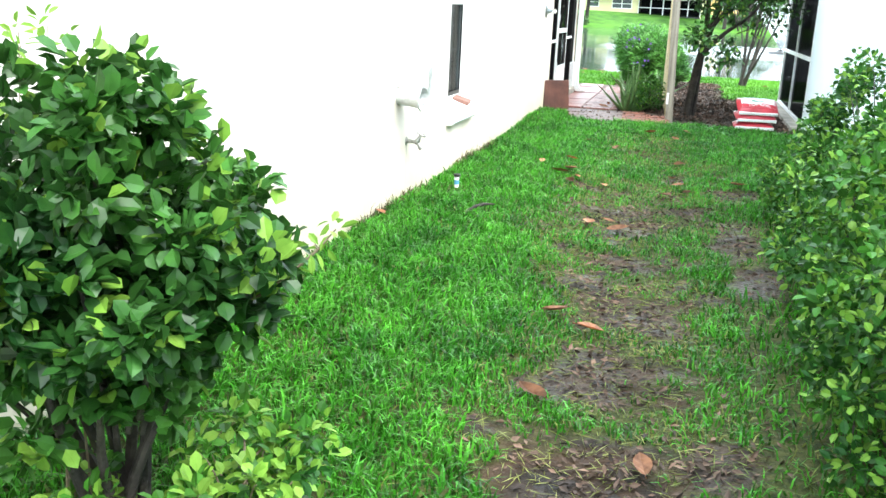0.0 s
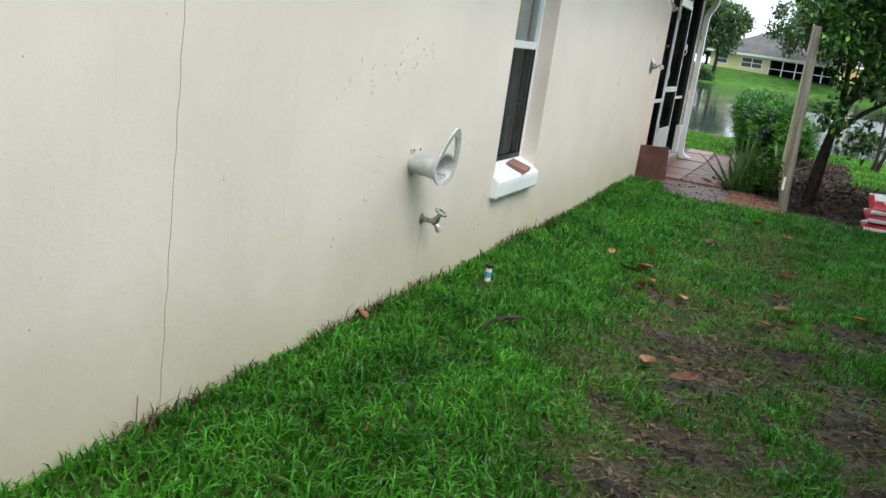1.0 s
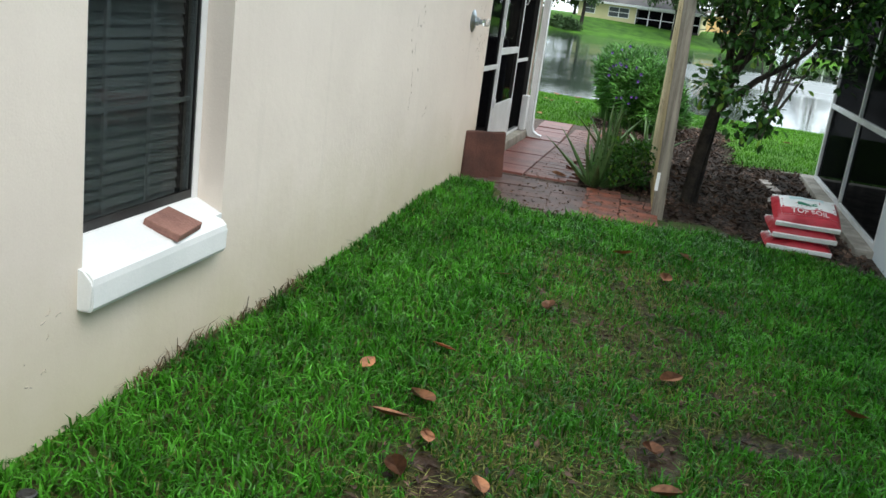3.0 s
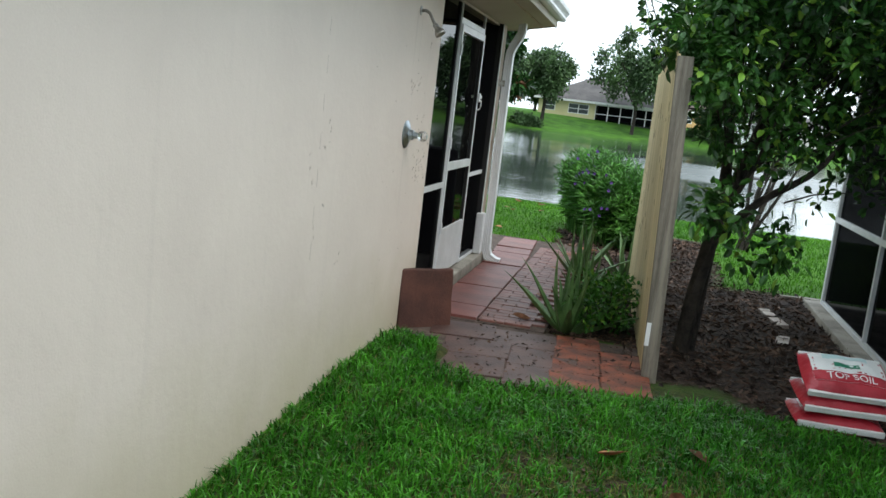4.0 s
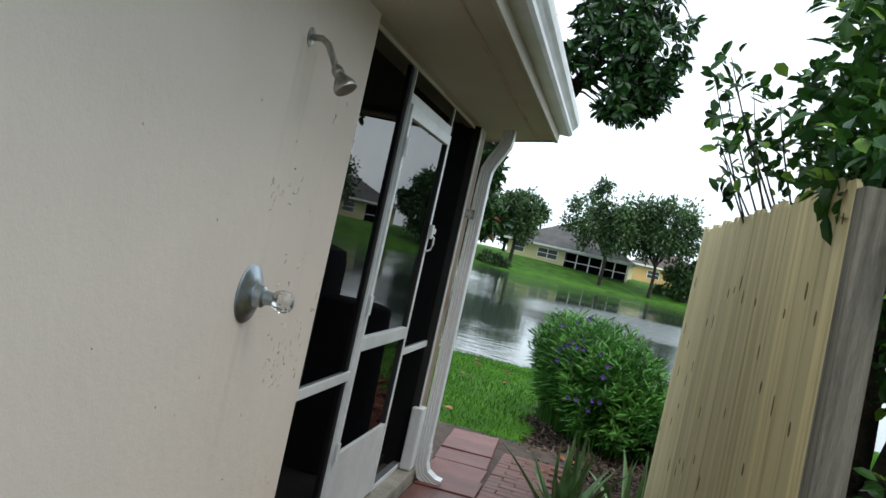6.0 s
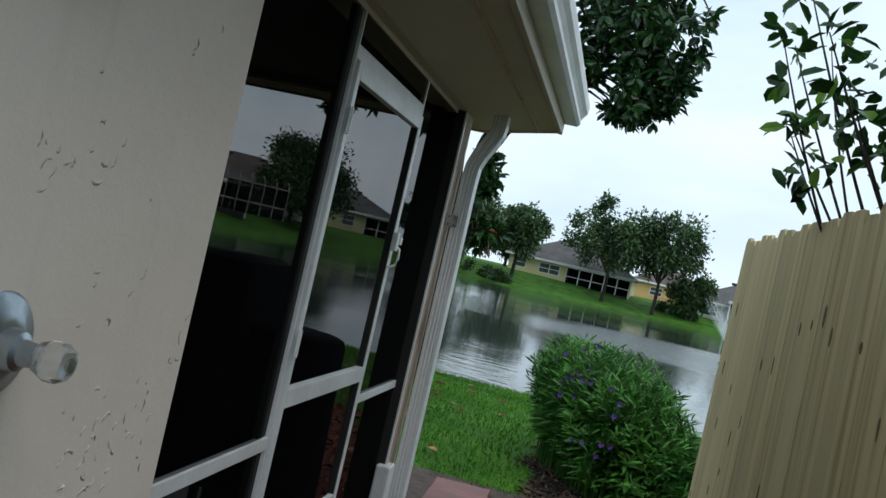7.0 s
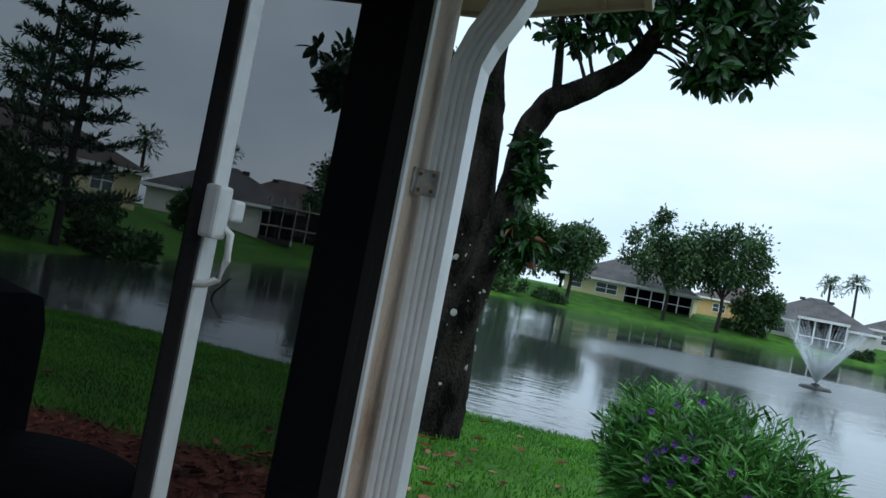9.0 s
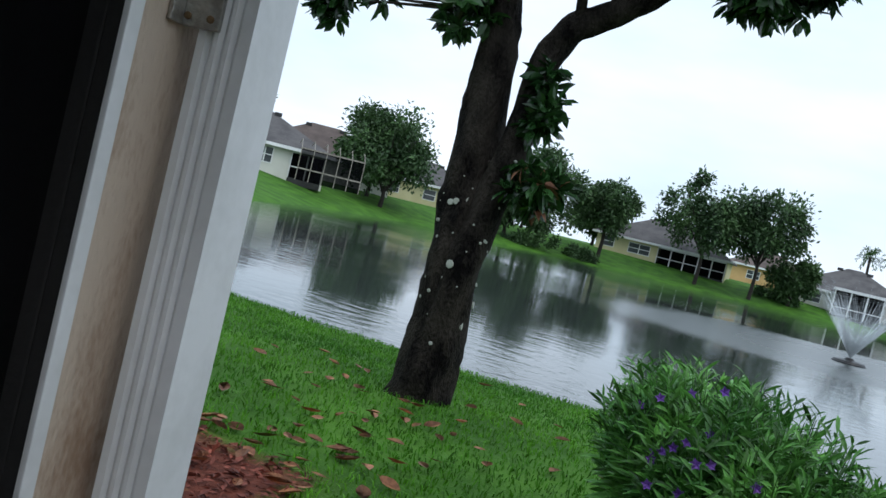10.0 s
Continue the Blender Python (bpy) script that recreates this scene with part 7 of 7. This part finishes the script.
for k in range(900):
    u, v = rng.uniform(-1, 1), rng.uniform(-1, 1)
    while abs(u) ** 2.6 + abs(v) ** 2.6 > 1:
        u, v = rng.uniform(-1, 1), rng.uniform(-1, 1)
    edge = (abs(u) ** 2.6 + abs(v) ** 2.6) ** (1 / 2.6)
    ox, oy = -0.50 * u + 0.55 * v, 1.18 * u + 0.24 * v
    cliff = min(1.0, max(0.0, 0.5 + 0.9 * u - 0.5 * v))
    top = (1.10 + 0.03 * u - 0.22 * max(0.0, v - 0.1) - 0.22 * max(0.0, -u - 0.2)) * (1 - (0.72 - 0.42 * cliff) * edge ** (4.5 + 4 * cliff)) * rng.uniform(0.84, 1.08)
    if k % 5 == 0:
        top *= rng.uniform(0.5, 0.8)
    flat = edge
    bx, by = 1.14 + 0.72 * ox, 19.0 + 0.72 * oy
    base = Vector((bx, by, float(height(bx, by))))
    tip = Vector((1.14 + ox * 1.02, 19.0 + oy * 1.02, base.z + max(top, 0.10)))
    mid = base.lerp(tip, 0.55) + Vector((-0.10 * ox, -0.10 * oy, 0.05 + 0.06 * flat))
    tube(bm, [base, mid, tip], [0.005, 0.004, 0.002], 4)
    tips.append(tip)
    away = Vector((ox, oy, 0.0)) * 0.9
    for j in range(16):
        s = 0.30 + 0.70 * j / 15
        w = j * 1.571 + k + rng.uniform(-0.4, 0.4)
        q = base.lerp(mid, s / 0.55) if s < 0.55 else mid.lerp(tip, (s - 0.55) / 0.45)
        P.append(q)
        D.append((math.cos(w) + away.x, math.sin(w) + away.y, 0.25 + 0.95 * max(0.0, s - 0.62) / 0.38 + rng.uniform(-0.25, 0.25)))
        L.append(rng.uniform(0.105, 0.165) * (1.10 - 0.45 * max(0.0, s - 0.75) / 0.25))
part("branchwork", bm, M["leaf_ruellia"], rb, kind="stuff")
link_mesh("foliage", oval_mesh("foliage", np.array([list(p) for p in P]), np.array(D), np.array(L), np.array(L) * 0.185, 0.34), M["leaf_ruellia"], rb)
outer = sorted(tips, key=lambda p: 0.5 * p.y + 0.6 * p.x - 0.5 * p.z)[:170]
for k in range(22):
    c = outer[(k * 5) % len(outer)] + Vector((rng.uniform(-0.05, 0.05), -0.03, rng.uniform(-0.10, 0.02)))
    fd = Vector((rng.uniform(-0.4, 0.4), -1, rng.uniform(0.1, 0.7))).normalized()
    ax = fd.cross(Vector((0, 0, 1))).normalized()
    bx = fd.cross(ax)
    bm = bmesh.new()
    mid = bm.verts.new(c - fd * 0.012)
    rim = []
    for j in range(15):
        w = j * math.tau / 15
        rad = 0.020 + 0.007 * math.cos(5 * w)
        rim.append(bm.verts.new(c + (ax * math.cos(w) + bx * math.sin(w)) * rad + fd * 0.006))
    for j in range(15):
        bm.faces.new((mid, rim[j], rim[(j + 1) % 15]))
    part("flower", bm, M["petal"], rb)


def aloe(x, y, size, n, seed, label):
    r = np.random.default_rng(seed)
    z = float(height(x, y)) - 0.01
    t = thing("aloe_plant", (x, y, z), label, "aloe", "aloes by the path")
    for k in range(n):
        a = k * 2.399 + r.uniform(-0.2, 0.2)
        e = radians(20 + 62 * (k / n)) + r.uniform(-0.1, 0.1)
        L = size * r.uniform(0.8, 1.1)
        out = Vector((math.cos(a), math.sin(a), 0))
        side = Vector((-math.sin(a), math.cos(a), 0))
        bm = bmesh.new()
        rows = []
        for j in range(7):
            s = j / 6
            ee = e + 0.35 * s - 0.25 * s * s * (1 if k < n * 0.6 else 0.3)
            c = Vector((x, y, z)) + out * (0.03 + L * s * math.cos(ee)) + Vector((0, 0, L * s * math.sin(ee)))
            w = 0.036 * size / 0.6 * (1 - s ** 1.6) + 0.001
            up = Vector((-out.x * math.sin(ee), -out.y * math.sin(ee), math.cos(ee)))
            rows.append([bm.verts.new(c + side * w + up * w * 0.35), bm.verts.new(c + up * -0.10 * w), bm.verts.new(c - side * w + up * w * 0.35), bm.verts.new(c - up * w * 0.55)])
        for p, q in zip(rows, rows[1:]):
            for i in range(4):
                bm.faces.new((p[i], p[(i + 1) % 4], q[(i + 1) % 4], q[i]))
        bm.faces.new(rows[0])
        bm.faces.new(rows[-1][::-1])
        part("leaf", bm, M["aloe"], t, smooth=True)


aloe(1.12, 13.30, 0.64, 18, 3, "large green aloe with spiky arching leaves by the path")
aloe(1.22, 14.20, 0.40, 12, 6, "small green aloe with curved pointed leaves in the mulch")
aloe(1.03, 15.70, 0.58, 17, 4, "tall aloe with spiky upright leaves by the path")
aloe(1.16, 15.15, 0.44, 12, 9, "young upright aloe beside a larger one")
aloe(1.48, 16.1, 0.58, 11, 5, "aloe in the flower bed close to the fence")


# ---- grass: joined blades ----
def blades(name, px, py, hgt, wid, mat, label):
    n = len(px)
    pz = height(px, py)
    a, lean = rng.uniform(0, math.tau, n), rng.uniform(0.25, 1.25, n)
    b = rng.uniform(0, math.tau, n)
    d = np.stack([np.cos(a), np.sin(a), np.zeros(n)], 1)
    s = np.stack([np.cos(b), np.sin(b), np.zeros(n)], 1) * wid[:, None] / 2
    p = np.stack([px, py, pz - 0.006], 1)
    up = np.array([0, 0, 1.0])
    m = p + d * (hgt * lean * 0.35)[:, None] + up * (hgt * (0.66 - 0.14 * lean))[:, None]
    t = p + d * (hgt * lean)[:, None] + up * (hgt * (1.02 - 0.45 * lean))[:, None]
    v = np.stack([p - s, p + s, m - s * 0.8, m + s * 0.8, t], 1)
    k = (np.arange(n) * 5)[:, None]
    f = (k + np.array([[0, 1, 3, 2]])).tolist() + (k + np.array([[2, 3, 4]])).tolist()
    link_mesh(name, np_mesh(name, v, f), M[mat], None, label, "grass", kind="stuff")


def scatter(n, x0, x1, y0, y1):
    return rng.uniform(x0, x1, n), rng.uniform(y0, y1, n)


x, y = scatter(185000, 0.01, 3.36, 0.9, 12.35)
keep = rng.random(len(x)) > 0.93 * bare(x, y) + 0.07 * rng.random(len(x))
keep &= (bark_bed(x, y) < 0.3) & ~paved(x, y) & ~((x > 2.3) & (y < 6.5) & (rng.random(len(x)) < 0.7))
keep &= np.hypot(x - 0.24, y - 6.60) > 0.05
x, y = x[keep], y[keep]
thin = np.clip(worn(x, y) + 0.5 * bare(x, y), 0, 1)
keep = rng.random(len(x)) > (0.14 + 0.34 * soft(7.6, 6.6, y)) * thin
x, y, thin = x[keep], y[keep], thin[keep]
dry = rng.random(len(x)) < 0.05 + 0.60 * thin
tall = rng.uniform(0.045, 0.095, len(x)) * (1.08 - (0.48 + 0.20 * soft(7.6, 6.6, y)) * thin) * (1 - 0.25 * (x < 0.06))
tall *= 1 + 0.30 * wobble(x, y, 9.0, 2.0) + 0.25 * wobble(x, y, 23.0, 5.0)
tall *= 1 - 0.72 * np.exp(-((x - 0.32) / 0.13) ** 2 - ((y - 6.45) / 0.22) ** 2)
wd = rng.uniform(0.006, 0.0120, len(x)) * (1 - 0.25 * thin)
blades("grass", x[~dry], y[~dry], tall[~dry], wd[~dry], "grass", "lush green lawn grass, trodden thin in places")
blades("dry_grass", x[dry], y[dry], tall[dry] * 0.75, wd[dry] * 0.75, "grass_dry", "thin yellowed grass blades in the worn strip")
# brown stalks and debris along the foot of the wall
wx, wy = np.abs(rng.normal(0.022, 0.014, 900)) + 0.004, rng.uniform(3.6, 9.0, 900)
wk = wobble(wx * 0, wy, 2.6, 0.8) + 0.5 * wobble(wx * 0, wy, 7.0, 3.0) > 0.0
wx, wy = wx[wk], wy[wk]
blades("dry_stalks", wx, wy, rng.uniform(0.05, 0.12, len(wx)) * (1 + 0.6 * (rng.random(len(wx)) < 0.06)), rng.uniform(0.004, 0.009, len(wx)), "stalk", "brown dead grass stalks at the foot of the wall")
# straw lying flat
sx, sy = scatter(22000, 0.6, 2.7, 1.5, 11.5)
k = rng.random(len(sx)) < np.clip(worn(sx, sy) + 0.5 * bare(sx, sy), 0, 1) * 0.8
sx, sy = sx[k], sy[k]
sp = np.stack([sx, sy, height(sx, sy) + rng.uniform(0.003, 0.02, len(sx))], 1)
link_mesh("straw", leaf_mesh("straw", sp, rng.normal(size=(len(sx), 3)) * np.array([1, 1, 0.12]), rng.uniform(0.04, 0.11, len(sx)), 0.0045, 0.1), M["grass_dry"], None, "dead straw lying in the worn lawn", "straw", kind="stuff")
x, y = scatter(130000, -9.0, 9.0, 16.2, 26.9)
keep = (shore_distance(x, y) > 0.05) & (bark_bed(x, y) < 0.4) & (red_bed(x, y) < 0.5) & ~((x > -0.25) & (x < 0.98) & (y < 17.6)) & ~((x > 3.3) & (y < 16.2))
x, y = x[keep], y[keep]
blades("grass", x, y, rng.uniform(0.04, 0.085, len(x)), rng.uniform(0.008, 0.014, len(x)), "grass_bank", "bright green lawn grass sloping to the pond")


# ---- mulch chips ----
def chips(name, px, py, mat, label, size=(0.018, 0.065), lift=0.0):
    n = len(px)
    p = np.stack([px, py, height(px, py) + lift + rng.uniform(0.0, 0.018, n)], 1)
    d = rng.normal(size=(n, 3)) * np.array([1, 1, 0.35])
    L = rng.uniform(*size, n)
    link_mesh(name, leaf_mesh(name, p, d, L, L * rng.uniform(0.25, 0.5, n), 0.0), M[mat], None, label, "mulch", kind="stuff")


x, y = scatter(28000, 0.4, 3.34, 11.3, 19.9)
k = (bark_bed(x, y) > 0.4) & ~((x < 0.95) & (y < 17.2))
chips("mulch", x[k], y[k], "mulch", "dark shredded bark mulch around the shrubs", (0.02, 0.085))
x, y = scatter(14000, -5.5, 0.6, 15.6, 19.6)
k = red_bed(x, y) > 0.4
chips("red_mulch", x[k], y[k], "mulch_red", "dark red bark mulch behind the porch", (0.03, 0.095))
x, y = scatter(30000, 0.9, 2.9, 2.0, 10.8)
k = rng.random(len(x)) < 0.45 * bare(x, y) + 0.40 * worn(x, y) ** 1.5
chips("litter", x[k], y[k], "mulch", "bits of dead leaf and bark on bare soil", (0.015, 0.055))

x, y = scatter(420, 0.45, 1.62, 11.66, 13.1)
chips("litter", x, y, "mulch", "bits of bark and dead leaf strewn on the pavers", (0.010, 0.045), 0.034)


# ---- fallen leaves ----
def leaf_data(seed, L, W):
    r = random.Random(seed)
    bm = bmesh.new()
    n = 7
    curl, fold = r.uniform(0.1, 0.4), r.uniform(0.15, 0.5)
    rows = []
    for j in range(n):
        s = j / (n - 1)
        w = W / 2 * math.sin(math.pi * min(1, 0.06 + 0.94 * s)) ** 0.8 + 0.0008
        zc = curl * L * (s - 0.5) ** 2
        rows.append([bm.verts.new((L * (s - 0.5), k * w, zc + abs(k) * w * fold + r.uniform(-1, 1) * 0.001)) for k in (-1, -0.5, 0, 0.5, 1)])
    for p, q in zip(rows, rows[1:]):
        for i in range(4):
            bm.faces.new((p[i], p[i + 1], q[i + 1], q[i]))
    tube(bm, [(-L * 0.5, 0, curl * L * 0.25), (-L * 0.68, 0, curl * L * 0.3)], 0.0012, 4)
    bmesh.ops.solidify(bm, geom=bm.faces[:], thickness=0.0006)
    mesh = bpy.data.meshes.new("fallen_leaf")
    bm.to_mesh(mesh)
    bm.free()
    mesh.materials.append(M["leaf_dead"])
    return mesh


leafs = [leaf_data(k, L, W) for k, (L, W) in enumerate(((0.15, 0.085), (0.13, 0.075), (0.16, 0.08), (0.11, 0.062), (0.09, 0.055)))]


def drop_leaf(x, y, k, lift=0.045, where="front lawn"):
    ob = new("fallen_leaf", leafs[k % 5])
    ob.matrix_basis = Matrix.Translation((x, y, float(height(x, y)) + lift)) @ Euler((rng.uniform(-0.22, 0.22) + 0.12, rng.uniform(-0.22, 0.22), rng.uniform(0, 6.28))).to_matrix().to_4x4()
    tagged(ob, "curled orange-brown dead leaf lying on the " + where, "leaf", "fallen leaves on the " + where)


for k, (x, y) in enumerate(((1.42, 3.99), (1.62, 3.79), (1.48, 2.97), (1.93, 2.49), (0.69, 8.13), (1.37, 5.97), (1.05, 7.42), (0.98, 7.97), (1.33, 7.49), (1.50, 6.14), (1.58, 5.88), (1.27, 9.41), (1.86, 10.36), (0.92, 8.51),
                            (1.08, 7.70), (0.91, 7.75), (1.94, 8.78), (1.89, 8.03), (1.95, 7.73), (0.93, 9.78), (1.56, 10.76), (1.97, 10.92), (2.70, 8.67), (0.053, 5.30), (2.02, 7.42), (2.43, 7.71), (1.86, 7.30))):
    drop_leaf(x, y, k)
for k, (x, y) in enumerate(((-2.79, 21.79), (-2.16, 20.78), (-2.17, 22.62), (-2.05, 22.55), (-1.70, 21.55), (-1.35, 21.62), (-0.95, 22.33), (-0.52, 22.26), (-0.23, 22.85), (-0.76, 21.05), (-0.83, 21.53), (-0.99, 20.38), (-1.15, 19.78),
                            (-1.35, 19.86), (-1.50, 19.77), (-1.59, 19.63), (-1.85, 19.52), (-1.75, 19.12), (-1.59, 19.21), (-0.66, 20.24), (-0.82, 19.92), (-0.91, 19.65), (-1.54, 20.0), (-1.34, 20.89), (-2.22, 21.6), (-2.69, 22.98), (-0.09, 22.12), (-1.34, 24.56))):
    drop_leaf(x, y, k, 0.05, "back lawn")
for k in range(60):
    a, rr = rng.uniform(0, math.tau), abs(rng.normal(0, 1.9))
    x, y = -1.3 + rr * math.cos(a) * 1.2, 20.6 + rr * math.sin(a) * 0.9
    if float(shore_distance(x, y)) > 0.3 and y > 15.7 and not (0.45 < x < 2.6 and y < 20):
        drop_leaf(x, y, k, 0.045, "back lawn")
for k in range(40):
    drop_leaf(rng.uniform(-2.6, -1.0), rng.uniform(18.3, 19.9), k, 0.03, "mulch bed")
for k in range(16):
    drop_leaf(rng.uniform(0.7, 0.98) + 0.25 * (k % 3 == 0), rng.uniform(13.0, 17.6), k, 0.05, "path")
bm = bmesh.new()
tube(bm, [(-11.05, 35.0, -0.95), (-10.85, 35.0, -0.35), (-10.45, 35.0, 0.10)], [0.03, 0.03, 0.02], 6)
part("rod", bm, M["black"], None, "dark bent rod standing in the water", "rod")
